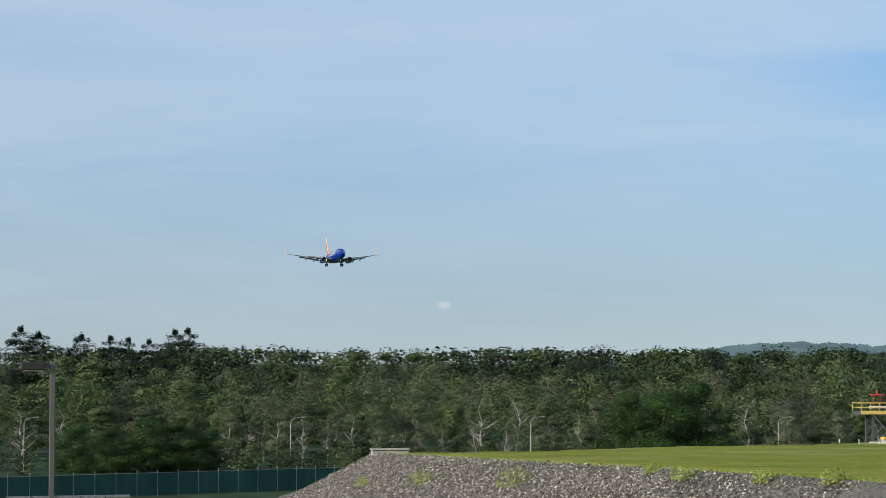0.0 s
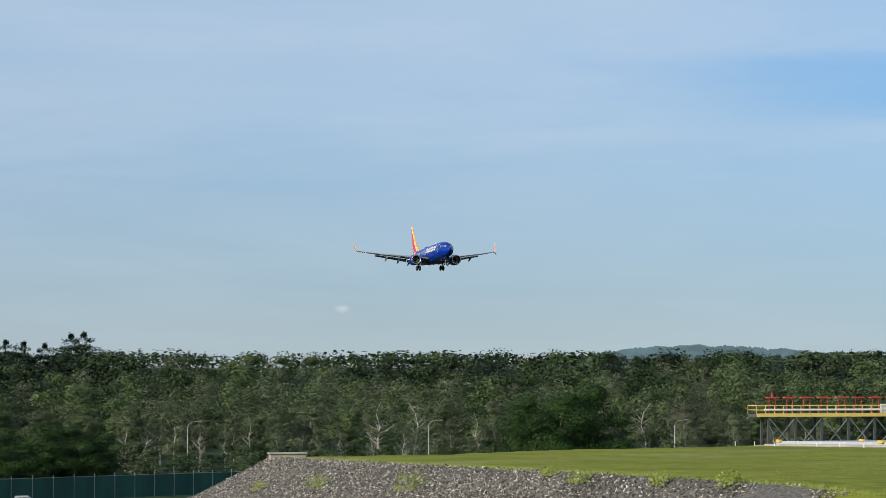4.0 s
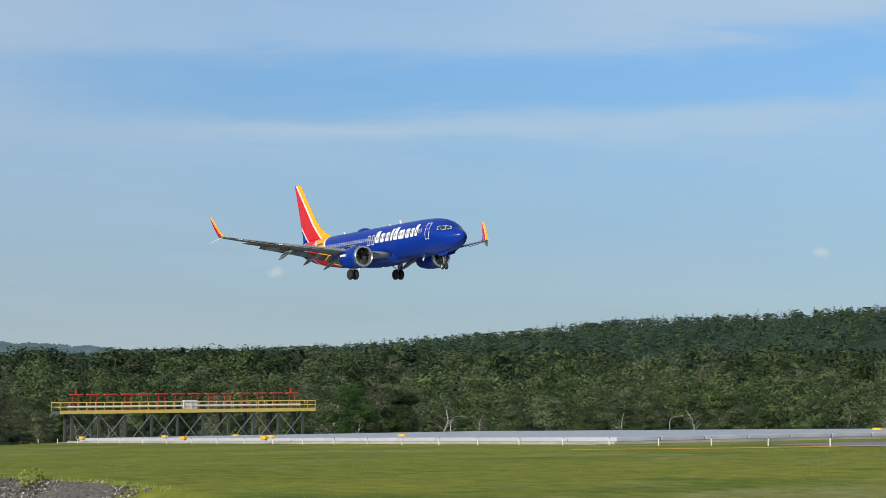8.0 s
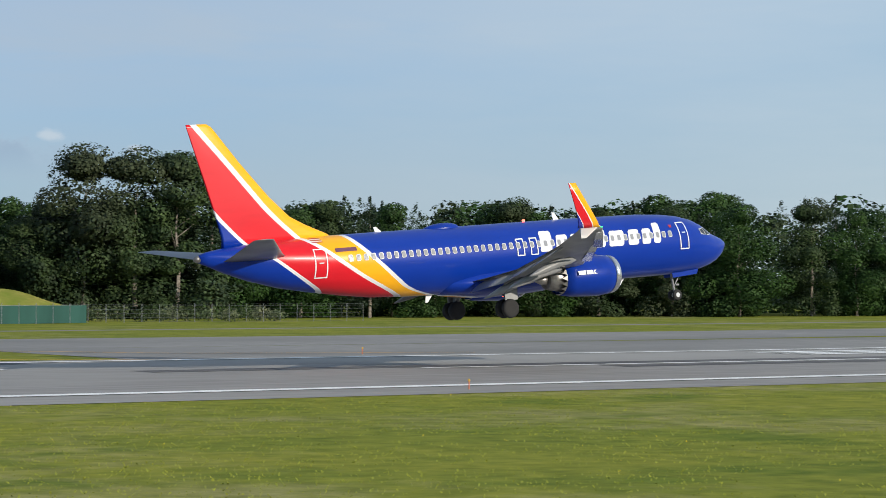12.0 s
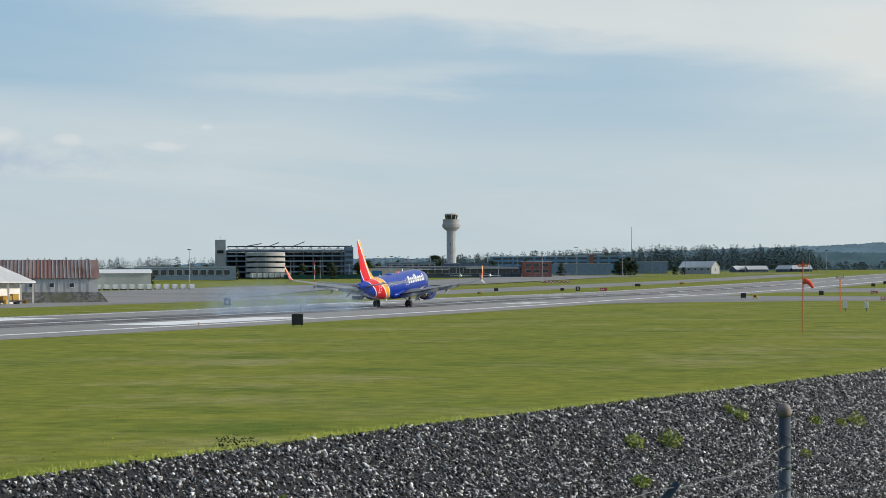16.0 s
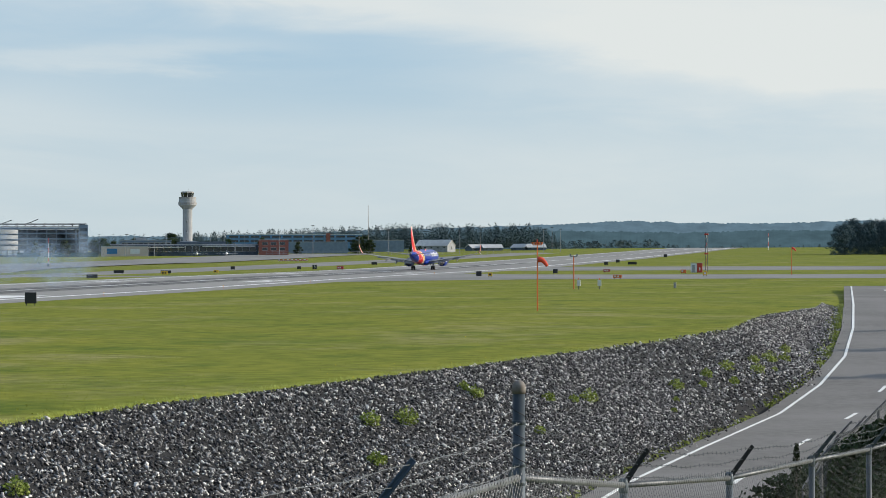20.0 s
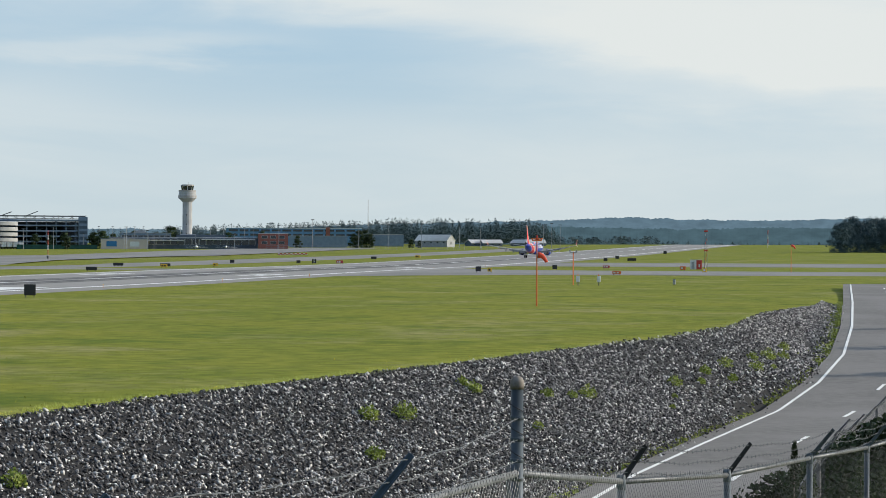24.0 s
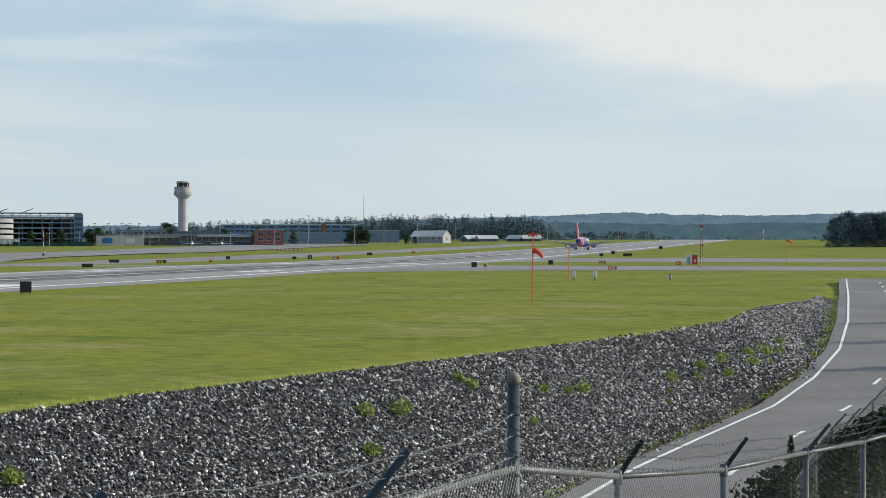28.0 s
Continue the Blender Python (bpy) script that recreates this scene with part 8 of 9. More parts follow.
    e = empty("control_tower", Matrix.Translation(p) @ pose(0, 0, 0, 0, 0, facing(74.13)), "tall pale concrete airport control tower with glazed cab", "control tower")
    part("shaft", turned([(3.05, -3), (2.95, 26.4)], 16), "tower_wall", e, "pale concrete shaft")
    part("flare", turned([(2.95, 26.4), (5.5, 28.9), (5.65, 29.2), (5.65, 31.0), (5.3, 31.1), (5.3, 33.0), (4.2, 33.35), (3.6, 33.4)], 24), "tower_wall", e, "flared concrete gallery")
    part("band", turned([(5.72, 29.7), (5.72, 30.3)], 24), "tower_band", e)
    part("gallery_rail", turned([(5.36, 33.0), (5.36, 33.9)], 24, caps=False), "tower_band", e)
    part("cab", turned([(3.4, 33.4), (3.95, 36.4)], 8), "dark_glass", e, "dark outward-leaning cab glass")
    part("cab_roof", turned([(4.1, 36.4), (4.1, 37.0), (3.4, 37.4)], 8), "tower_band", e)
    for k in range(8):
        a = 2 * math.pi * k / 8
        part("mullion", rod((3.45 * math.cos(a), 3.45 * math.sin(a), 33.4), (4.0 * math.cos(a), 4.0 * math.sin(a), 36.4), 0.1, seg=5), "white", e)
    part("roof_mast", rod((0.5, 0, 37.4), (0.5, 0, 39.2), 0.08, seg=5), "steel_dark", e)
    part("entry_block", box(-4.5, 5.5, -6.5, -3.6, -1, 6.5), "white", e)
    openings(e, [(-0.8, -0.2, 6 + 6 * k, 7.2 + 6 * k) for k in range(3)], y=-3.3)
    # old terminal: long low front, brick wing, blue-grey sheds
    e, w = block("old_terminal", 72.3, 75.8, 1480, 22, z - 1, z + 4.2, "deck_shade", "grey_roof", "long low terminal with a glazed front and canopies")
    openings(e, [(w * (0.03 + 0.048 * k), w * (0.072 + 0.048 * k), 1.0, 4.4) for k in range(20)], frame="offwhite")
    part("upper_floor", box(w * 0.45, w * 0.78, 3, 16, 5.3, 7.2), "deck_shade", e)
    part("canopy", box(w * 0.2, w * 0.5, -4, 0, 3.3, 3.9), "offwhite", e)
    part("canopy", box(w * 0.62, w * 0.98, -4, 0, 3.9, 4.6), "offwhite", e)
    part("end_block", box(0, w * 0.17, -1.5, 0, 0, 4.6), "tan_wall", e)
    e, w = block("brick_wing", 75.81, 76.52, 1470, 26, z - 1, z + 6.8, "brick", "offwhite", "two-storey red brick wing with square windows")
    openings(e, [(w * (0.12 + 0.29 * k), w * (0.30 + 0.29 * k), r, r + 1.6) for k in range(3) for r in (1.6, 4.9)], frame="offwhite")
    e, w = block("blue_office", 75.05, 78.27, 1760, 30, z + 2, z + 13.4, "office_blue", "white", "long blue office building with ribbon windows")
    openings(e, [(w * 0.02 + 7.8 * k, w * 0.02 + 7.8 * k + 6.4, r, r + 1.5) for k in range(12) for r in (6.0, 9.2)], frame="office_blue")
    part("stair_tower", box(w * 0.735, w * 0.765, -1, 4, 0, 12.4), "brick", e, "brick stair tower")
    e, w = block("blue_office", 76.55, 77.93, 1640, 20, z + 1, z + 6.9, "blue_grey", "grey_roof", "low blue-grey shed before the offices")
    e, w = block("grey_shed", 78.5, 79.27, 1600, 20, z + 2.0, z + 7.6, "blue_grey", "offwhite", "grey-blue metal shed with white roof")
    gabled("white_tent", 80.02, 1700, z + 1.9, 25, 13, 2.6, 6.6, -26, "hall_roof", "offwhite", "pale ridged tent hangar behind the apron", "tent hangar")
    for az, ln, turn in ((81.35, 16, 20), (82.05, 12, -30), (82.4, 15, 15), (80.95, 11, 35)):
        x, y = polar(az, 1850)
        gabled("house", az, 1850, max(height(x, y), rise(1830) - 2.6), ln, 9, 2.2, 4.6, turn, "deck_shade", "grey_roof", "low grey-roofed house beside the pines", "house", "houses by the airfield")
    e, w = block("terminal_annex", 72.55, 73.75, 1520, 20, z - 1, z + 7.2, "blue_grey", "grey_roof", "two-storey flat-roofed annex with dark ribbon windows")
    openings(e, [(1.0 + 3.4 * k, 3.9 + 3.4 * k, r, r + 1.3) for k in range(int(w / 3.5)) for r in (2.2, 5.6)], frame="offwhite")
    part("roof_plant", box(w * 0.3, w * 0.5, 4, 9, 8.55, 10.0, bevel=0.1), "steel", e)
    e, w = block("apron_shed", 72.1, 73.2, 1460, 14, z - 1.6, z + 2.9, "tan_wall", "grey_roof", "low tan shed with a blue roller door")
    part("roller_door", box(w * 0.12, w * 0.34, -0.12, -0.003, 0.2, 3.4), "sign_blue", e, "blue roller door")
    part("roller_door", box(w * 0.62, w * 0.82, -0.12, -0.003, 0.2, 3.2), "white", e, "white roller door")
    for k, (az, d, h) in enumerate(((71.95, 1600, 10), (72.4, 1640, 9), (72.9, 1640, 11), (73.4, 1640, 10), (73.75, 1600, 14), (74.6, 1650, 9), (75.1, 1650, 10))):
        plant("oak", k % 2, *polar(az, d), h, 1.3)
    for k in range(15):
        az = 71.7 + 0.29 * k + 0.1 * math.sin(7.0 * k)
        q = Vector((*polar(az, 1445 + 40 * (k % 3)), 0))
        q.z = height(q.x, q.y)
        m = empty("apron_lamp", Matrix.Translation(q) @ pose(0, 0, 0, 0, 0, facing(az)), "tall grey apron lamp mast", "lamp mast", "apron lamp masts")
        h = 9 + 5 * abs(math.sin(2.1 * k))
        part("mast", rod((0, 0, 0), (0, 0, h), 0.16, 0.1, seg=6), "steel", m)
        part("lamp_bar", box(-0.7, 0.7, -0.2, 0.2, h, h + 0.3), "steel_dark", m)
    # round dark trees and hedges among the sheds
    for az, d, h in ((78.08, 1590, 9.5), (78.2, 1585, 11.5), (78.35, 1590, 12), (78.47, 1588, 9.5), (76.75, 1560, 8), (79.45, 1590, 6), (79.65, 1590, 5), (75.9, 1720, 11), (69.0, 1425, 6), (71.3, 1425, 7), (66.3, 1200, 7), (67.0, 1200, 6)):
        x, y = polar(az, d)
        plant("oak", 0, x, y, h, 1.1)
    # lamp masts and radio mast
    for az, d, h in ((67.9, 1250, 17), (72.7, 1420, 13), (73.2, 1420, 11), (76.3, 1430, 14), (77.1, 1500, 18), (78.2, 1500, 15), (78.9, 1500, 15), (79.7, 1500, 15), (80.6, 1550, 14), (81.1, 1550, 13), (82.6, 1600, 15), (82.8, 1600, 16), (83.0, 1600, 15), (71.0, 1430, 13), (69.5, 1430, 12), (70.3, 1430, 12)):
        q = Vector((*polar(az, d), 0))
        q.z = height(q.x, q.y)
        m = empty("apron_lamp", Matrix.Translation(q) @ pose(0, 0, 0, 0, 0, facing(az)), "tall grey apron lamp mast", "lamp mast", "apron lamp masts")
        part("mast", rod((0, 0, 0), (0, 0, h), 0.2, 0.12, seg=6), "steel", m)
        part("lamp_bar", box(-1.0, 1.0, -0.2, 0.2, h, h + 0.4), "steel_dark", m)
    q = Vector((*polar(78.42, 2000), rise(1960)))
    m = empty("radio_mast", Matrix.Translation(q), "thin red and white radio mast beyond the sheds", "radio mast")
    part("mast", rod((0, 0, 0), (0, 0, 35), 0.35, 0.2, seg=5), "tower_band", m)
    e = empty("apron_fence", pose(*polar(76, 1440), rise(1400) - 2.4), "long grey chain-link fence along the apron", "fence")
    for k in range(44):
        q0, q1 = (Vector((*polar(76 + 0.135 * j, 1440), 0)) - Vector((*polar(76, 1440), 0)) for j in (k, k + 1))
        part("fence_post", rod(q0, q0 + Vector((0, 0, 2.6)), 0.07, seg=5), "steel", e)
        for z0 in (0.4, 1.3, 2.4):
            part("fence_rail", rod(q0 + Vector((0, 0, z0)), q1 + Vector((0, 0, z0)), 0.05, seg=4), "steel", e)
    # low red and white barriers on the closed apron
    for k in range(14):
        az = 76.3 + 0.05 * k
        q = Vector((*polar(az, 1100), 0))
        q.z = height(q.x, q.y) + 0.25
        m = empty("barrier", Matrix.Translation(q) @ pose(0, 0, 0, 0, 0, facing(az)), "low red and white barrier block on the apron", "barrier", "barriers on the apron")
        part("block", box(-0.42, 0.42, -0.25, 0.25, 0.0, 0.5, bevel=0.08), "red" if k % 2 else "white", m)
        part("foot", box(-0.6, 0.6, -0.35, 0.35, -0.25, -0.003), "white" if k % 2 else "red", m)
    # two light aircraft before the terminal
    for az in (74.35, 75.05):
        q = Vector((*polar(az, 1440), 0))
        q.z = height(q.x, q.y)
        m = empty("light_aircraft", Matrix.Translation(q) @ pose(0, 0, 0, 0, 0, facing(az)), "small white light aircraft parked before the terminal", "light aircraft", "parked light aircraft")
        part("fuselage", turned([(0.1, -4), (0.7, -2.5), (0.8, 0.5), (0.3, 3.6), (0.1, 4.2)], 12, m=Matrix.Translation((0, 0, 1.5)) @ Matrix.Rotation(radians(90), 4, "X")), "white", m, smooth=True)
        part("wing", box(-6.5, 6.5, -0.8, 0.8, 1.25, 1.45, bevel=0.06), "white", m)
        part("fin", box(-0.08, 0.08, 3.0, 4.2, 1.5, 3.6), "white", m)
        part("tailplane", box(-2.2, 2.2, 3.4, 4.1, 1.6, 1.72), "white", m)
        for s in (-1.3, 1.3):
            part("wheel", rod((s - 0.1, 0, 0.3), (s + 0.1, 0, 0.3), 0.3, seg=10), "tyre", m)


def windsock(x, y, h, az, lights):
    z = height(x, y)
    e = empty("windsock", pose(x, y, z, 0, 0, facing(az)), "red windsock drooping from an orange pole", "windsock", "windsocks")
    part("pole", rod((0, 0, 0), (0, 0, h), 0.07, 0.05, seg=8), "orange", e)
    zs = h - 1.45 if lights else h - 0.1
    bm = bmesh.new()
    rings = []
    for k, (dx, dz, r) in enumerate(((0.05, 0, 0.27), (0.30, 0.01, 0.26), (0.52, -0.08, 0.23), (0.72, -0.30, 0.19), (0.86, -0.52, 0.16), (0.93, -0.66, 0.13))):
        t = radians((0, -4, -30, -58, -66, -70)[k])
        rings.append([Vector((dx + r * math.sin(a) * -math.sin(t), r * math.cos(a), zs + dz + r * math.sin(a) * math.cos(t))) for a in np.linspace(0, 2 * math.pi, 12, endpoint=False)])
    part("sock", loft(rings), "sock", e, "red cloth sock bent down", True)
    part("hoop", turned([(0.28, -0.02), (0.30, 0.02)], 16, m=Matrix.Translation((0.05, 0, zs)) @ Matrix.Rotation(radians(90), 4, "Y")), "steel", e)
    if lights:
        part("light_bar", box(-0.46, 0.46, -0.04, 0.04, h - 0.1, h), "orange", e)
        for s in (-0.43, -0.15, 0.15, 0.43):
            part("flood_lamp", turned([(0.04, 0.02), (0.12, 0.14), (0.12, 0.2)], 8, m=Matrix.Translation((s, 0, h - 0.02))), "orange", e)
        part("top_lamp", rod((0, 0, h), (0, 0, h + 0.45), 0.08, seg=6), "red", e)


def build_field_things():
    windsock(226.3, 30.0, 6.3, 82.4, True)
    windsock(534.4, 14.4, 6.0, 88.4, False)
    sock_az = 83.3
    e = empty("field_sensor", pose(360, 42.2, height(360, 42.2), 0, 0, facing(sock_az)), "orange pole with a grey cross-bar sensor", "sensor mast")
    part("pole", rod((0, 0, 0), (0, 0, 5.0), 0.08, seg=8), "orange", e)
    part("cross_bar", box(-0.55, 0.55, -0.06, 0.06, 4.85, 5.0), "steel", e)
    for s in (-0.5, 0.5):
        part("sensor", box(s - 0.12, s + 0.12, -0.1, 0.1, 5.0, 5.3, bevel=0.03), "steel", e)
    for x, y in ((356, 41.0), (356, 37.9)):
        e = empty("field_cabinet", pose(x, y, height(x, y), 0, 0, facing(84)), "small white field cabinet on a stand", "cabinet", "field cabinets")
        part("stand", rod((0, 0, 0), (0, 0, 0.6), 0.08, seg=6), "steel_dark", e)
        part("cabinet", box(-0.28, 0.28, -0.2, 0.2, 0.5, 1.45, bevel=0.03), "white", e)
        part("lamp", rod((0, 0, 1.45), (0, 0, 1.7), 0.06, seg=6), "orange", e)
    e = empty("utility_post", pose(369.5, 27.7, height(369.5, 27.7)), "short grey utility post in the grass", "post")
    part("post", box(-0.2, 0.2, -0.2, 0.2, 0, 0.75, bevel=0.04), "steel", e)
    part("lid", box(-0.23, 0.23, -0.23, 0.23, 0.752, 0.82), "steel", e)
    # red and white equipment hut with a mast
    x, y = 600, 39.6
    z = height(x, y)
    e = empty("equipment_hut", pose(x, y, z, 0, 0, facing(86.2)), "white equipment hut with a red chequered end", "hut")
    part("hut", box(-1.45, 0.1, -1.2, 1.2, 0, 2.3, bevel=0.03), "white", e)
    part("red_end", box(0.103, 1.45, -1.2, 1.2, 0, 2.3, bevel=0.03), "red", e, "red painted end")
    part("hut_roof", box(-1.55, 1.55, -1.3, 1.3, 2.303, 2.42), "offwhite", e)
    part("door", box(-1.1, -0.4, -1.26, -1.202, 0.1, 1.9), "steel", e)
    part("red_stripe", box(0.65, 0.95, -1.23, -1.203, 0.5, 1.3), "white", e)
    m = empty("glide_mast", pose(x + 1, y - 2.4, z, 0, 0, facing(86.4)), "red and white lattice glideslope mast", "antenna mast")
    for s in (-0.3, 0.3):
        part("mast_leg", rod((s, 0, 0), (s * 0.7, 0, 10), 0.07, seg=5), "steel_dark", m)
    for k in range(5):
        part("mast_band", rod((-0.26, 0.05, 2.0 * k), (0.24, 0.05, 2.0 * k + 1.9), 0.04, seg=4), "red" if k % 2 else "white", m)
    for zz in (4.5, 9.3):
        part("antenna", box(-0.5, 0.5, -0.2, -0.05, zz, zz + 0.4, bevel=0.03), "red", m)
    m = empty("glide_mast", pose(1700, 62, height(1700, 62), 0, 0, 0), "distant red and white mast beside the runway", "antenna mast")
    for k in range(4):
        part("mast_band", rod((0, 0, 3 * k), (0, 0, 3 * k + 3), 0.22, seg=6), "red" if k % 2 else "white", m)
    # black and red boards
    B = [(247.9, 88, 1.25, 1.2, "black", 70.5, None), (505, 79.5, 1.15, 1.05, "black", 81.0, None), (502, 76.6, 0.9, 0.75, "yellow", 81.2, "black"), (484.5, 158.5, 2.3, 0.75, "black", 72.0, None), (593.5, 187, 2.6, 0.75, "black", 72.5, None), (555, 163.5, 1.6, 0.75, "yellow", 73.6, "black"), (585, 172, 2.6, 0.7, "black", 73.6, None), (600, 163, 1.3, 0.7, "yellow", 74.8, "black"), (700, 185, 1.3, 0.9, "black", 75.2, None), (700, 152, 2.0, 0.85, "red_sign", 77.9, "white"), (470, 46.5, 1.7, 0.6, "orange", 84.4, "white"), (600, 62, 1.7, 0.6, "red_sign", 84.1, "white"), (560, 70, 1.1, 1.0, "black", 82.9, None), (810.4, 84, 1.3, 1.0, "black", 84.1, None), (820, 76, 3.0, 0.9, "black", 84.7, None), (891.3, 88, 1.4, 1.1, "black", 84.5, None), (1141.6, 90, 1.6, 1.4, "black", 85.5, None), (512.4, 32.0, 0.9, 0.8, "yellow", 86.4, "white"), (560, 40, 1.3, 0.8, "orange", 85.8, "white"), (706, 166, 1.2, 0.8, "black", 76.7, None), (840, 170, 2.0, 0.9, "black", 78.5, None), (900, 165, 2.0, 0.9, "yellow", 79.6, "black")]
    for x, y, w, h, c, az, bars in B:
        words = {"black": "black runway sign board on short legs", "yellow": "yellow taxiway sign with dark marks", "red_sign": "red holding sign with white marks", "orange": "orange and white marker board"}[c]
        sign_board(x, y, w, h, c, az, words, bars=bars)
    sign_board(407.3, 158.0, 1.2, 1.25, "black", 69.4, "black distance sign with a white digit six", digit="6")
    sign_board(703, 160.5, 1.3, 1.25, "black", 77.3, "black distance sign with a white digit five", digit="5")
    # approach-slope lamp boxes beside the runway
    for x, y in ((285, 194.0), (285, 185), (285, 175.8), (285, 166.6)):
        e = empty("slope_light", pose(x, y, height(x, y), 0, 0, facing(48)), "orange approach-slope lamp box on thin legs", "airfield light", "approach-slope lamp boxes")
        part("lamp_box", box(-0.6, 0.6, -0.5, 0.5, 0.75, 1.15, bevel=0.04), "orange", e)
        part("base_box", box(-0.35, 0.35, -0.3, 0.3, 0.25, 0.74), "steel", e) if 180 < y < 190 else None
        for s in (-0.45, 0.45):
            part("leg", rod((s, 0, 0), (s, 0, 0.76), 0.035, seg=5), "steel_dark", e)


build_warehouses()
build_hangars()
build_terminal()
build_field_things()


# ---- the near fence on the rise below the camera ----
def mesh_run(a, b, e, drop=1.5, pitch=0.062, wire=0.0013):
    """Woven diamonds between two posts, with twisted ends standing above the rail."""
    d = b - a
    ln = d.length
    bm = bmesh.new()
    n, m = int(ln / pitch), int(drop / pitch)
    side = Vector((d.y, -d.x, 0)).normalized() * 0.024
    for i in range(-m, n + 1):
        for s in (1, -1):
            i0 = i if s > 0 else i + m
            f0, f1 = i0 * pitch / ln, (i0 + s * m) * pitch / ln
            if max(f0, f1) <= 0 or min(f0, f1) >= 1:
                continue
            c0, c1 = max(0, min(1, f0)), max(0, min(1, f1))
            t0, t1 = (c0 - f0) / (f1 - f0), (c1 - f0) / (f1 - f0)
            rod(a + side + d * c0 + Vector((0, 0, 0.03 - drop * t0)), a + side + d * c1 + Vector((0, 0, 0.03 - drop * t1)), wire, bm=bm, seg=3, cap=False)
    for i in range(n):
        q = a + side + d * ((i + 0.5) / n) + Vector((0, 0, 0.02))
        k = 0.008 * (1 if i % 2 else -1)
        rod(q - Vector((k, 0, 0)), q + Vector((k, 0, 0.024 + 0.004 * (i % 3))), 0.0012, bm=bm, seg=3, cap=False)
    return tagged(part("chain_link", bm, "wire", e, "woven diamond wire mesh"), kind="stuff")


def barbed(w0, w1, e, sag=0.05, material="wire"):
    bm = bmesh.new()
    ln = (w1 - w0).length
    drop = lambda f: Vector((0, 0, sag * 4 * f * (1 - f) + 0.006 * math.sin(19 * f)))
    pts = [w0.lerp(w1, float(f)) - drop(float(f)) for f in np.linspace(0, 1, 17)]
    for u, v in zip(pts, pts[1:]):
        rod(u, v, 0.0017, bm=bm, seg=4, cap=False)
        rod(u + Vector((0, 0, 0.003)), v - Vector((0, 0, 0.003)), 0.0015, bm=bm, seg=3, cap=False)
    for f in np.arange(0.03, 1, 0.125 / ln):
        q = w0.lerp(w1, float(f)) - drop(float(f))
        for dv in (Vector((0.006, 0.0, 0.011)), Vector((-0.008, 0.004, 0.009))):
            rod(q - dv, q + dv, 0.0013, bm=bm, seg=3, cap=False)
    part("barbed_wire", bm, material, e, "barbed wire strand")


def near_fence():
    tops = [Vector(v) for v in ((7.3, 2.62, 4.05), (9.99, 2.08, 3.98), (12.87, 1.81, 3.93), (15.73, 1.52, 3.63), (18.57, 0.98, 3.43), (21.5, 0.41, 3.33), (24.5, -0.1, 3.2), (27.99, -0.77, 3.13), (31.0, -1.3, 3.1))]
    tips = [(7.4, 2.36, 4.33), (10.03, 1.86, 4.26), None, (15.74, 1.36, 3.87), (18.58, 0.8, 3.68), (21.5, 0.2, 3.59), (24.5, -0.31, 3.46), (28.0, -1.0, 3.39), (31.0, -1.5, 3.36)]
    o = tops[2] - Vector((0, 0, 2.0))
    e = empty("chainlink_fence", Matrix.Translation(o), "galvanised chain-link fence topped with barbed wire", "fence")
    loc = [t - o for t in tops]
    p = loc[2]
    part("corner_post", rod(p - Vector((0, 0, 2.6)), p + Vector((0, 0, 0.48)), 0.034, seg=20), "post_steel", e, "tall weathered corner post", True)
    part("post_cap", turned([(0.037, 0.455), (0.039, 0.475), (0.037, 0.50), (0.024, 0.52), (0.006, 0.528)], 20, m=Matrix.Translation(p)), "rust_cap", e, "domed post cap with rust", True)
    for z in (0.30, 0.185, 0.07, -0.03, -0.14):
        part("post_band", turned([(0.036, z - 0.011), (0.0375, z - 0.008), (0.0375, z + 0.008), (0.036, z + 0.011)], 20, m=Matrix.Translation(p)), "post_steel", e, smooth=True)
        part("band_bolt", rod(p + Vector((-0.035, -0.02, z)), p + Vector((-0.056, -0.03, z)), 0.007, seg=6), "wire", e)
    # loose wire wound round the post
    bm = bmesh.new()
    wound = [p + Vector((0.040 * math.cos(k * 0.55), 0.040 * math.sin(k * 0.55), 0.42 - 0.011 * k)) for k in range(34)]
    for u, v in zip(wound, wound[1:]):
        rod(u, v, 0.0022, bm=bm, seg=4, cap=False)
    part("wound_wire", bm, "black", e, "dark wire wound round the post")
    part("tension_bar", box(p.x - 0.052, p.x - 0.042, p.y + 0.03, p.y + 0.05, p.z - 1.4, p.z + 0.05), "wire", e)
    arms = []
    for k, q in enumerate(loc):
        if k == 2:
            arms.append([p + Vector((-0.036, -0.01, 0.30)), p + Vector((-0.036, -0.01, 0.185)), p + Vector((-0.036, -0.01, 0.07))])
            continue
        part("line_post", rod(q - Vector((0, 0, 2.6)), q + Vector((0, 0, 0.01)), 0.027, seg=14), "post_steel", e, smooth=True)
        part("post_clamp", turned([(0.031, -0.05), (0.032, -0.045), (0.032, 0.03), (0.026, 0.045)], 14, m=Matrix.Translation(q)), "post_steel", e, smooth=True)
        tip = Vector(tips[k]) - o
        d = (tip - q).normalized()
        side = Vector((1, 0, 0)) * 0.004
        up = d.cross(Vector((1, 0, 0))).normalized() * 0.0125
        dark = k in (3, 4)
        # pressed channel: a web and two turned edges
        web = loft([[q + s1 * side + s2 * up * w for s1, s2 in ((-1, -1), (1, -1), (1, 1), (-1, 1))] for q, w in ((q, 1.2), (q.lerp(tip, 0.5), 1.0), (tip, 0.85))])
        part("barb_arm", web, "black" if dark else "arm_blue" if k < 2 else "post_steel", e, "slanting barbed-wire arm")
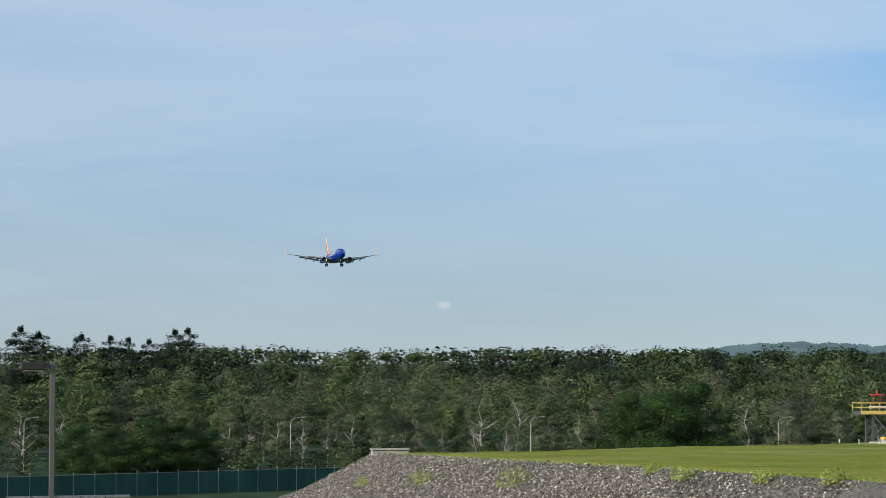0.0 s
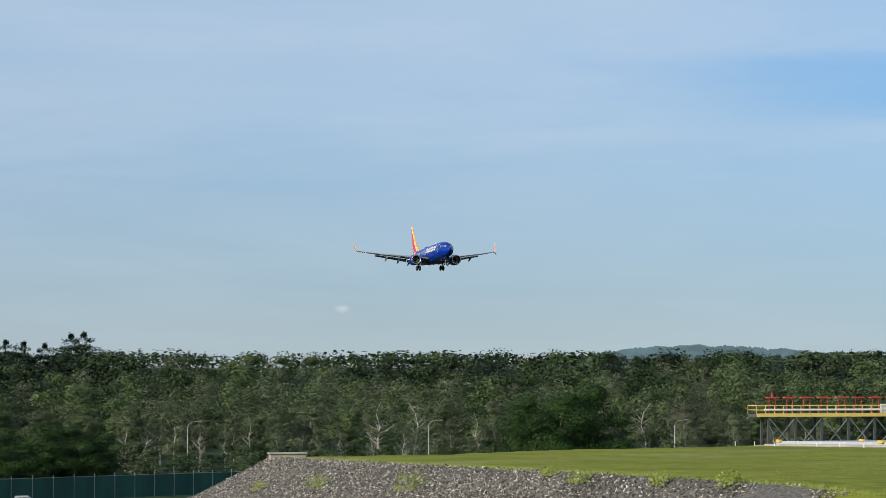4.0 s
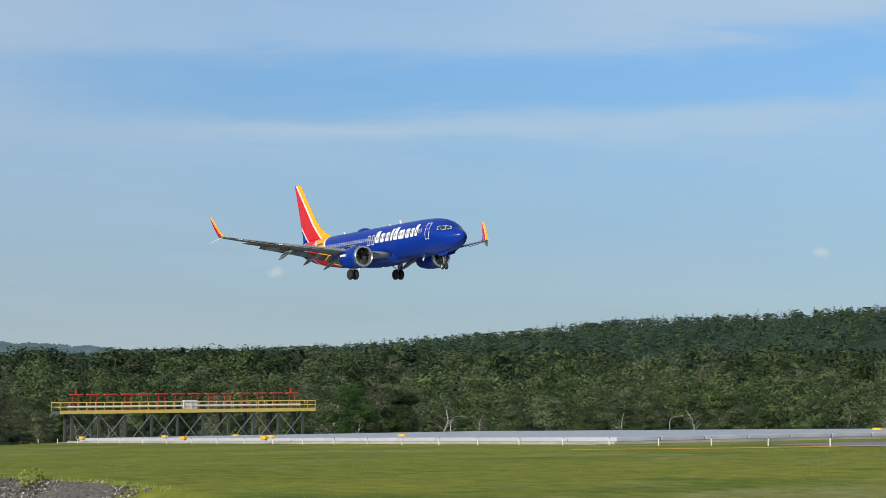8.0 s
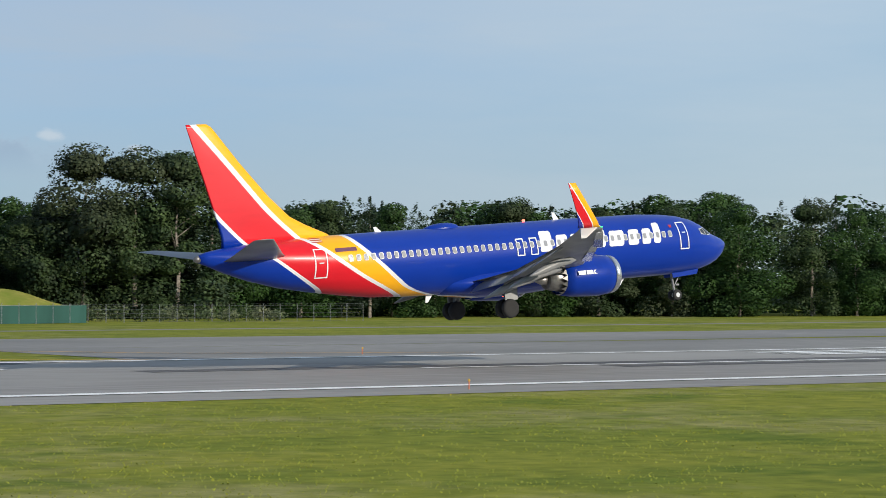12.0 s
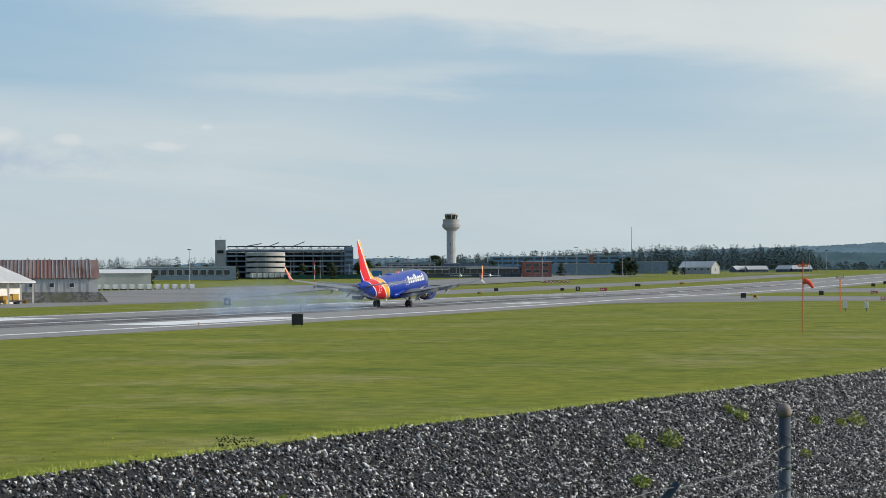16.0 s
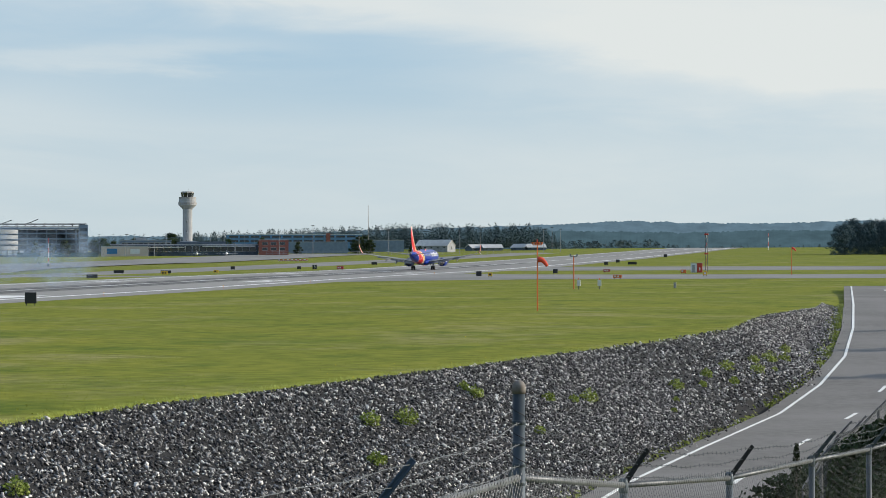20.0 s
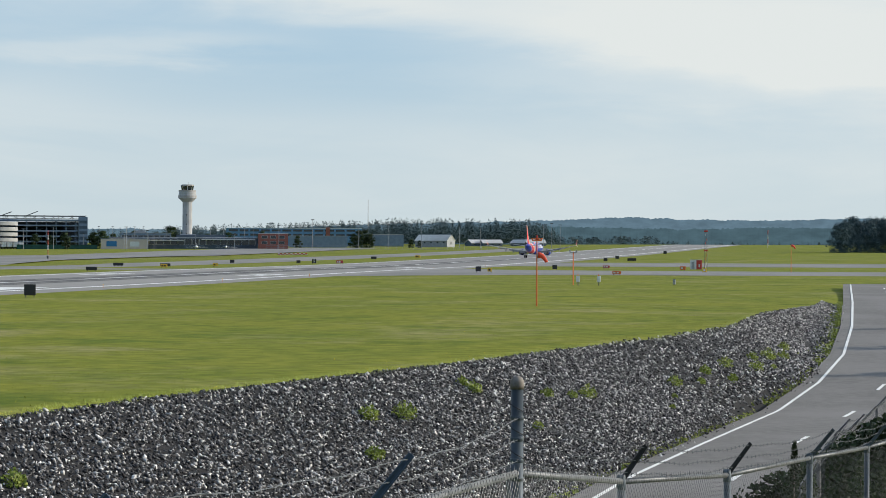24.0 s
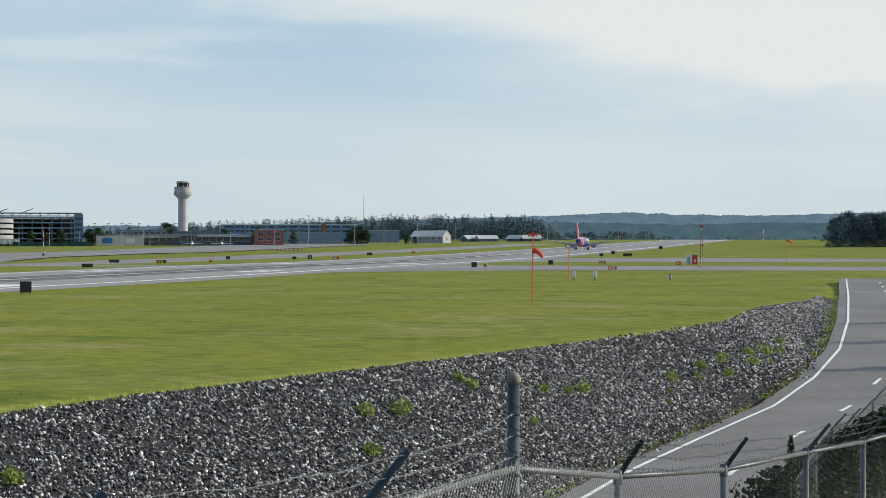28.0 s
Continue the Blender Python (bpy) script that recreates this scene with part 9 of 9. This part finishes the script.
        for s2 in (-1, 1):
            part("arm_edge", rod(q + up * s2 * 1.1 - Vector((0.008, 0, 0)), tip + up * s2 * 0.85 - Vector((0.008, 0, 0)), 0.006, 0.005, seg=5), "black" if dark else "arm_blue" if k < 2 else "post_steel", e)
        arms.append([q.lerp(tip, f) for f in (0.93, 0.58, 0.25)])
    for k in range(len(loc) - 1):
        part("top_rail", rod(loc[k], loc[k + 1], 0.0195, seg=10), "wire", e, "galvanised top rail", True)
        mesh_run(loc[k], loc[k + 1], e, wire=0.0012 if k < 2 else 0.0009 if k < 4 else 0.0005).data.materials[0] = M["wire" if k < 3 else "wire_dark"]
        for j in range(3):
            barbed(arms[k][j], arms[k + 1][j], e, 0.035, "wire" if k < 2 else "wire_dark")
    # the fence's return down the slope, seen through the first
    far = [Vector(v) for v in ((27.0, 0.62, 2.55), (30.0, 0.46, 2.66), (33.0, 0.31, 2.68), (36.0, 0.11, 2.56), (39.0, -0.09, 2.50), (42.0, -0.34, 2.55), (45.0, -0.62, 2.5))]
    o2 = far[3] - Vector((0, 0, 2.0))
    e2 = empty("chainlink_fence", Matrix.Translation(o2), "dark weathered chain-link fence beside the road", "fence")
    fl = [v - o2 for v in far]
    for k, q in enumerate(fl):
        part("line_post", rod(q - Vector((0, 0, 3.4)), q, 0.026, seg=10), "steel_dark", e2, smooth=True)
        part("barb_arm", rod(q, q + Vector((0.05, -0.22, 0.24)), 0.016, 0.012, seg=5), "steel_dark", e2, "slanting barbed-wire arm")
        if k:
            part("top_rail", rod(fl[k - 1], q, 0.018, seg=8), "steel_dark", e2)
            for f in (0.35, 0.9):
                w = Vector((0.05, -0.22, 0.24)) * f
                barbed(fl[k - 1] + w, q + w, e2, 0.03, "wire_dark")
            tagged(mesh_run(fl[k - 1], q, e2, 1.6, 0.085, 0.001), kind="stuff").data.materials[0] = M["wire_dark"]


def tuft(x, y, h, spread, n, label, material="weed"):
    z = height(x, y) - 0.02
    q = []
    for _ in range(n):
        a, r = rng.uniform(0, 6.28), spread * math.sqrt(rng.uniform())
        q.append((r * math.cos(a), r * math.sin(a), h * rng.uniform(0.05, 1.0) * (1 - 0.5 * r / spread)))
    c = np.array(q)
    V = leaf_quads(c, np.tile([0, -0.4, 0.7], (n, 1)), 0.065 * h ** 0.5, 0.9)
    me = quad_mesh("foliage", V)
    e = empty("weed", pose(x, y, z), label, "weed", "weeds among the stones")
    mesh_part("foliage", me, material, e)
    for k in range(3):
        a = k * 2.1
        part("stem", rod((0, 0, -0.05), (spread * 0.5 * math.cos(a), spread * 0.5 * math.sin(a), h * 0.7), 0.012, 0.004, None, 4, False), "weed", e)


def rip_point(x, f):
    """A point on the stone slope: f = 0 at the rim, 1 at the foot."""
    rim = lerp(x, RIM_X, RIM_Y)
    run = 2.0 * (along(x) - lerp(x, ROAD_X, ROAD_Z))
    y = rim - f * run
    return x, y, along(x) - f * run / 2.0


def stone_mesh(k):
    """A broken block: the hull of a few points."""
    r = np.random.default_rng(100 + k)
    n = 7 + k % 2
    q = r.normal(0, 1, (n, 3))
    q /= np.linalg.norm(q, axis=1, keepdims=True)
    q *= np.array([r.uniform(0.55, 0.72), r.uniform(0.36, 0.52), r.uniform(0.22, 0.38)]) * r.uniform(0.85, 1.1, (n, 1))
    bm = bmesh.new()
    for v in q:
        bm.verts.new(v)
    hull = bmesh.ops.convex_hull(bm, input=bm.verts)
    bmesh.ops.delete(bm, geom=[v for v in bm.verts if not v.link_faces], context="VERTS")
    bmesh.ops.triangulate(bm, faces=bm.faces)
    bmesh.ops.recalc_face_normals(bm, faces=bm.faces)
    me = bpy.data.meshes.new("stone")
    bm.to_mesh(me)
    bm.free()
    return me


def build_riprap():
    shapes = [stone_mesh(k) for k in range(14)]
    for me in shapes:
        me.materials.append(M["stone"])
    slope = empty("stone_slope", pose(60, 20, 0), "bank of loose grey broken stones below the grass", "stone bank", kind="structure")
    # the nearest stones, one by one
    for i in range(300):
        px, py, pz = rip_point(58 + 34 * rng.uniform(), rng.uniform(0.15, 0.75))
        o = new("stone", shapes[i % 14])
        o.parent = slope
        s = rng.uniform(0.14, 0.24)
        o.matrix_basis = Matrix.LocRotScale((px - 60, py - 20, pz + 0.05), Euler((0.46 + rng.uniform(-0.5, 0.5), rng.uniform(-0.5, 0.5), rng.uniform(0, 6.28))), (s, s, s))
    arr = [(np.array([tuple(q.co) for q in me.vertices]), np.array([tuple(p.vertices) for p in me.polygons])) for me in shapes]

    def heap(name, x0, x1, n, lo, hi, label, fmax=1.0, fmin=-0.01, mat="stone"):
        V, T, base = [], [], 0
        x = rng.uniform(x0, x1, n)
        f = rng.uniform(fmin, fmax, n)
        rim = np.interp(x, RIM_X, RIM_Y)
        top = np.array([along(v) for v in x])
        run = 2.0 * (top - np.interp(x, ROAD_X, ROAD_Z))
        edge = np.interp(x, EDGE_X, EDGE_Y) + np.interp(x, [100, 150, 200, 225], [1.35, 1.15, 0.95, 0.9])
        y = rim - f * run
        ok = ((x > 0) | (x < -84)) & (y > np.where(x > 0, edge + rng.normal(0, 0.5, n), -50))
        foot = np.where(x > 0, np.interp(x, EDGE_X, EDGE_Z) - 0.05, -50)
        x, y, z = x[ok], y[ok], np.maximum(top - f * run / 2, foot)[ok]
        n = len(x)
        s = lo + (hi - lo) * rng.uniform(0, 1, n) ** 2.2
        # random turns, the flat sides lying with the slope
        a, b, c = rng.normal(0.42, 0.45, n), rng.normal(0, 0.45, n), rng.uniform(0, 6.283, n)
        ca, sa, cb, sb, cc, sc = np.cos(a), np.sin(a), np.cos(b), np.sin(b), np.cos(c), np.sin(c)
        O, I = np.zeros(n), np.ones(n)
        Rx = np.stack([I, O, O, O, ca, -sa, O, sa, ca], 1).reshape(n, 3, 3)
        Ry = np.stack([cb, O, sb, O, I, O, -sb, O, cb], 1).reshape(n, 3, 3)
        Rz = np.stack([cc, -sc, O, sc, cc, O, O, O, I], 1).reshape(n, 3, 3)
        R = Rx @ Ry @ Rz * (s[:, None] * np.array([1.0, 0.95, 1.05]))[:, None, :]
        at_ = np.stack([x, y, z + rng.uniform(-0.06, 0.09, n)], 1)
        kind = rng.integers(0, len(arr), n)
        for k, (v, t) in enumerate(arr):
            i = np.nonzero(kind == k)[0]
            if not len(i):
                continue
            V.append((np.einsum("nij,vj->nvi", R[i], v) + at_[i][:, None, :]).reshape(-1, 3))
            T.append((t[None] + (base + np.arange(len(i)) * len(v))[:, None, None]).reshape(-1, 3))
            base += len(i) * len(v)
        V, T = np.concatenate(V), np.concatenate(T)
        me = bpy.data.meshes.new(name)
        me.vertices.add(len(V))
        me.vertices.foreach_set("co", V.astype(np.float32).ravel())
        me.loops.add(3 * len(T))
        me.loops.foreach_set("vertex_index", T.astype(np.int32).ravel())
        me.polygons.add(len(T))
        me.polygons.foreach_set("loop_start", np.arange(0, 3 * len(T), 3, dtype=np.int32))
        me.update(calc_edges=True)
        tagged(mesh_part(name, me, mat), label, "stones", kind="stuff")

    heap("loose_stones", 42, 132, 100000, 0.10, 0.225, "broken grey stones heaped on the bank", 1.15, 0.008)
    heap("loose_stones", 132, 258, 62000, 0.13, 0.29, "broken grey stones heaped on the bank", 2.2)
    heap("loose_stones", -186, -86, 60000, 0.09, 0.21, "pale broken stones heaped on the bank", 0.42, 0.0, "stone_pale")


def build_weeds():
    for x, f, h in ((91.5, 0.31, 0.8), (94.3, 0.35, 1.0), (86.7, 0.53, 0.7), (111.8, 0.38, 0.6), (114.5, 0.43, 0.5), (116.3, 0.46, 0.9), (145.7, 0.46, 0.9), (160.4, 0.57, 1.0), (104.8, 0.25, 0.7), (131.3, 0.52, 0.8), (104.2, 0.59, 0.5), (139.5, 0.47, 0.7), (151.7, 0.61, 0.9), (64.1, 0.3, 0.7), (105.1, 0.18, 0.5), (160.4, 0.73, 0.7), (136, 0.55, 0.5), (142, 0.6, 0.6), (156, 0.5, 0.7), (165, 0.65, 0.8), (172, 0.6, 0.8), (148, 0.72, 0.35), (150, 0.66, 0.4), (153, 0.75, 0.35), (146, 0.66, 0.3), (157, 0.68, 0.4), (162, 0.58, 0.4), (128, 0.62, 0.35), (125, 0.7, 0.3), (169, 0.72, 0.4)):
        px, py, pz = rip_point(x, f)
        tuft(px, py, h * 0.9, h * 0.55, 320, "bright green weed growing among the stones")
    for x, f, h in ((-150, 0.15, 1.2), (-128, 0.12, 1.5), (-140, 0.4, 0.8), (-120, 0.3, 0.8), (-110, 0.02, 0.7), (-166, 0.2, 0.9), (-135, 0.55, 0.7), (-104, 0.04, 0.8), (-99, 0.03, 0.8), (-95, 0.02, 0.9)):
        px, py, pz = rip_point(x, f)
        tuft(px, py, h, h * 0.7, 240, "green weed on the stony bank")
    for x in (68,):
        px, py, pz = rip_point(x, -0.03)
        tuft(px, py, 0.5, 0.7, 140, "dark green shrub at the bank's rim", "leaf_dark")
    # long grass fringe along the rim
    V = []
    for _ in range(16000):
        x = rng.uniform(-183, 250)
        if -84 < x < 42:
            continue
        px, py, pz = rip_point(x, 0)
        c = np.array([px, py + rng.uniform(-0.25, 0.7), pz])
        hgt, w = rng.uniform(0.04, 0.17), 0.02
        lean = rng.normal(0, 0.12, 2)
        V.append([c + [-w, 0, -0.05], c + [w, 0, -0.05], c + [w * 0.3 + lean[0], lean[1], hgt], c + [-w * 0.3 + lean[0], lean[1], hgt]])
    tagged(mesh_part("rim_grass", quad_mesh("rim_grass", np.array(V)), "weed"), "long yellow-green grass along the rim of the stones", "grass", kind="stuff")
    # weeds and thin soil between the stones and the road
    c = []
    for _ in range(4200):
        x = rng.uniform(80, 262)
        y = lerp(x, EDGE_X, EDGE_Y) + 0.95 + rng.gamma(1.3, 0.28)
        if noise.noise(Vector((x / 5, y, 3.1))) < -0.3:
            continue
        c.append((x, y, max(height(x, y), lerp(x, EDGE_X, EDGE_Z)) + rng.uniform(0.02, 0.2)))
    c = np.array(c)
    tagged(mesh_part("verge_weeds", quad_mesh("verge_weeds", leaf_quads(c, np.tile([0, -0.2, 0.8], (len(c), 1)), 0.08, 0.7)), "weed"), "low yellow-green weeds along the road's edge", "weeds", kind="stuff")
    # blades and flowers standing out of the mown grass
    for name, n, hh, w, mat, label in (("grass_blades", 150000, 0.045, 0.03, "blade", "mown grass blades and clover"), ("yellow_flowers", 5000, 0.11, 0.018, "flower", "small yellow flowers in the grass")):
        x = np.concatenate([rng.uniform(-190, 240, n * 2 // 3), rng.uniform(-60, 330, n - n * 2 // 3)])
        rim = np.interp(x, RIM_X, RIM_Y)
        y = rim + (95 - rim) * rng.uniform(0.005, 1, n) ** (1.05 if name == "grass_blades" else 4.0)
        keep = np.array([noise.noise(Vector((u / 11, v / 7, 0.4 if name == "grass_blades" else 5.5))) + 0.5 * noise.noise(Vector((u / 2.5, v / 2.5, 0.9))) for u, v in zip(x, y)]) > (-0.25 if name == "grass_blades" else 0.30)
        x, y = x[keep], y[keep]
        n2 = len(x)
        z = np.array([along(u) for u in x])
        b = np.stack([x, y, z], 1)
        wv = np.stack([rng.uniform(0.4, 1.0, n2) * w, rng.normal(0, 0.3, n2) * w, np.zeros(n2)], 1)
        up = np.stack([rng.normal(0, 0.04, n2), rng.normal(0, 0.04, n2), hh * rng.uniform(0.35, 1.2, n2)], 1)
        lift = np.array([0, 0, 0.6 * hh if name != "grass_blades" else -0.02])
        tagged(mesh_part(name, quad_mesh(name, np.stack([b - wv + lift, b + wv + lift, b + wv * 0.5 + up, b - wv * 0.5 + up], 1)), mat), label, "grass", kind="stuff")
    # rank growth by the near fence
    for az, d, h in ((88.55, 26.5, 1.35), (88.9, 28.0, 1.1), (89.7, 27.0, 0.95), (90.1, 30.0, 1.0), (90.6, 29.0, 0.9)):
        x, y = polar(az, d)
        e = empty("shrub", pose(x, y, 1.75), "dark shrub growing through the near fence", "shrub", "shrubs at the near fence")
        n = 1800
        u = rng.uniform(0, 1, n)
        a = rng.integers(0, 14, n) * 0.45 + rng.normal(0, 0.12, n)
        r = 0.26 * (1.05 - u) * rng.uniform(0.1, 1, n)
        c = np.stack([r * np.cos(a), r * np.sin(a), h * u + 0.35 * r], 1)
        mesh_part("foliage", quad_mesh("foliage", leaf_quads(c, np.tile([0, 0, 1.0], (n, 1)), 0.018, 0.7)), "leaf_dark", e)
        part("stem", rod((0, 0, -0.6), (0, 0, h * 0.8), 0.02, 0.008, seg=5), "bark", e)


def roadside_trees():
    """Trees beyond the road whose shade falls across it."""
    for x, y, h in ((176, -30, 12.5), (199, -31, 13.5), (222, -33, 13), (150, -34, 12)):
        plant("poplar", int(rng.integers(2)), x, y, h, 0.9)


def build_thicket():
    """Dark bushes on the far side of the near fence."""
    for az, d, h in ((88.9, 34, 1.5), (89.5, 33, 1.7), (90.1, 34, 2.0), (90.7, 35, 2.2), (91.3, 36, 2.4), (91.9, 35, 2.3), (89.9, 37, 2.1), (90.6, 39, 2.5), (89.2, 34, 1.6), (89.8, 33, 1.8), (90.4, 34, 2.1), (91.0, 35, 2.3), (91.6, 35, 2.3), (88.6, 33, 1.2), (90.0, 31, 1.2), (90.35, 32, 1.5), (90.7, 31, 1.6), (91.05, 32, 1.8), (91.4, 31, 1.8), (91.75, 32, 1.9), (92.1, 31, 2.0), (92.4, 33, 2.3)):
        x, y = polar(az, d)
        top = 5.1 - d * lerp(az, [88.5, 89.3, 90, 90.7, 92], [0.092, 0.086, 0.079, 0.072, 0.06])
        n = 4500
        q = rng.normal(0, 1, (n, 3))
        q /= np.linalg.norm(q, axis=1, keepdims=True)
        q *= rng.uniform(0.4, 1.05, (n, 1)) ** 0.5 * np.array([0.6, 0.75, h / 2]) * (1 + 0.25 * np.sin(5 * q[:, :1] + 3 * q[:, 2:]))
        e = empty("bush", pose(x, y, top - h), "dark green bush behind the fence, shade put in its leaf colour", "bush", "bushes behind the near fence")
        # the thicket's shade comes from the dark leaf colour
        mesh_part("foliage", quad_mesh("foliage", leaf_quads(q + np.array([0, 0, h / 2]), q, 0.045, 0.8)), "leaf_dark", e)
        part("stem", rod((0, 0, -1.5), (0.05, 0, h * 0.6), 0.03, 0.01, seg=5), "bark", e)


near_fence()
roadside_trees()
build_thicket()
build_weeds()
build_riprap()


# ---- what moves ----
FLIGHT = [  # seconds, along the runway, height of the wheels, pitch
    (0, -883.5, 38.5, 2.7), (1, -800, 35.4, 2.7), (2, -717, 32.3, 2.7), (3, -634, 29.2, 2.7), (4, -551, 26.2, 2.7), (5, -468, 23.1, 2.7), (6, -391, 20.1, 2.6), (7, -313, 17.0, 2.5), (8, -235.5, 13.8, 2.5),
    (9, -156.8, 10.5, 3.0), (9.5, -117.3, 8.9, 3.6), (10, -77.7, 7.4, 4.35), (10.5, -38.4, 6.1, 4.5), (11, 0.6, 5.0, 4.5), (11.5, 39.3, 3.80, 4.0), (12, 81, 3.3, 4.2), (12.5, 124, 2.95, 4.5), (13, 167, 2.7, 4.7), (13.5, 208.7, 2.45, 4.7), (14, 248.3, 2.0, 4.3),
    (15, 326.4, 1.0, 4.0), (15.5, 366, 0.93, 3.9), (16, 403, 1.17, 3.8), (17, 477.8, 1.6, 3.4), (18, 551.5, 1.98, 1.8), (19, 623, 2.28, 1.2), (20, 691, 2.66, 1.1), (21, 757, 3.15, 0.9), (24, 934, 4.7, 0.6), (26, 1036, 5.6, 0.6), (28, 1120, 6.4, 0.6),
]


def build_smoke():
    """Smoke left by the main wheels: thin curling wisps that rise from the pavement, spread and drift off."""
    out = []
    r = np.random.default_rng(33)
    e = empty("tyre_smoke", pose(346, 125.2, along(346)), "thin bluish-white tyre smoke over the runway", "smoke")
    for i in range(9):
        f = i / 8
        n, m = 28, 16
        verts = []
        for j in range(m + 1):
            for k in range(n + 1):
                x, z = 9.2 * (2 * k / n - 1), 4.7 * (2 * j / m - 1)
                verts.append((x, 1.6 * noise.noise(Vector((x * 0.22, z * 0.3, i * 2.7))) + 0.5 * noise.noise(Vector((x * 0.7, z * 0.8, i))), z))
        faces = [(j * (n + 1) + k, j * (n + 1) + k + 1, (j + 1) * (n + 1) + k + 1, (j + 1) * (n + 1) + k) for j in range(m) for k in range(n)]
        ob = data_part("smoke_wisp", verts, faces, "smoke", e, smooth=True)
        ob.visible_shadow = False
        out.append((ob, -24 + 48 * f + r.uniform(-2, 2), (-3.0 if i % 2 else 2.8) + r.normal(0, 0.5), 15.0 + 0.62 * f, r.uniform(0.2, 1.0), -70 + r.uniform(-16, 16), r.uniform(0, 2.4)))
    return out


SMOKE = build_smoke()


def motions():
    for ob, x, y, t0, up, turn, lag in SMOKE:
        walk(ob, [(0, pose(x, y, -9, 0, 0, turn)), (t0 - 0.25, pose(x - 2, y, -9, 0, 0, turn)), (t0 + 0.15, pose(x, y, -0.6, 0, 0, turn + 2)), (16.5, pose(x + 2, y + 0.5, 0.4 + 1.2 * up, 0, 0, turn + 4)), (18.0, pose(x + 9, y + 2, 1.4 + 2.6 * up, 0, 4, turn + 8)), (20.0, pose(x + 17, y + 5, 2.4 + 5.0 * up, 0, 8, turn + 12)), (21.5 + 0.3 * lag, pose(x + 4, y + 22, 4.0 + 6.5 * up, 0, 10, turn + 16)), (24.0, pose(x - 75, y + 60, 6 + 9 * up, 0, 12, turn + 20)), (28, pose(x - 160, y + 110, 8 + 12 * up, 0, 12, turn + 24))])
    # the pickup drives along the low road
    walk(PICKUP, [(t, at_low(-85.13 + 3.3 * (t - 4.5))) for t in (0, 1, 2, 3, 4, 5, 6, 8, 10)] + [(28, at_low(-60))])
    rows = []
    for t, x, z, p in FLIGHT:
        out = lerp(t, [0, 5, 8, 9, 10, 11], [1.03, 1.034, 1.025, 1.014, 1.004, 1.0])
        z = EYE_Z + (z - EYE_Z) * out + lerp(t, [0, 6, 8, 10], [0.4, 0.35, 0.1, 0.0]) if t < 15.4 else along(x) + 0.02
        roll = lerp(t, [0, 5, 8, 9, 10, 11, 11.5, 12.5, 14, 15, 15.6], [0.2, 0.5, 0.9, -0.4, -1.8, -1.8, -1.7, -2.0, -2.2, -0.6, 0])
        yaw = lerp(t, [0, 5, 8, 9, 10, 10.5, 11.5, 12.6, 13.5, 14.5, 15.5], [1.2, 0.9, 0.9, 1.2, 1.8, 1.7, 2.2, 0.5, -1.0, -0.9, 0])
        rows.append((t, pose(x * out, 125.2 * out, z, roll, -p, yaw)))
    walk(airliner, rows)


motions()
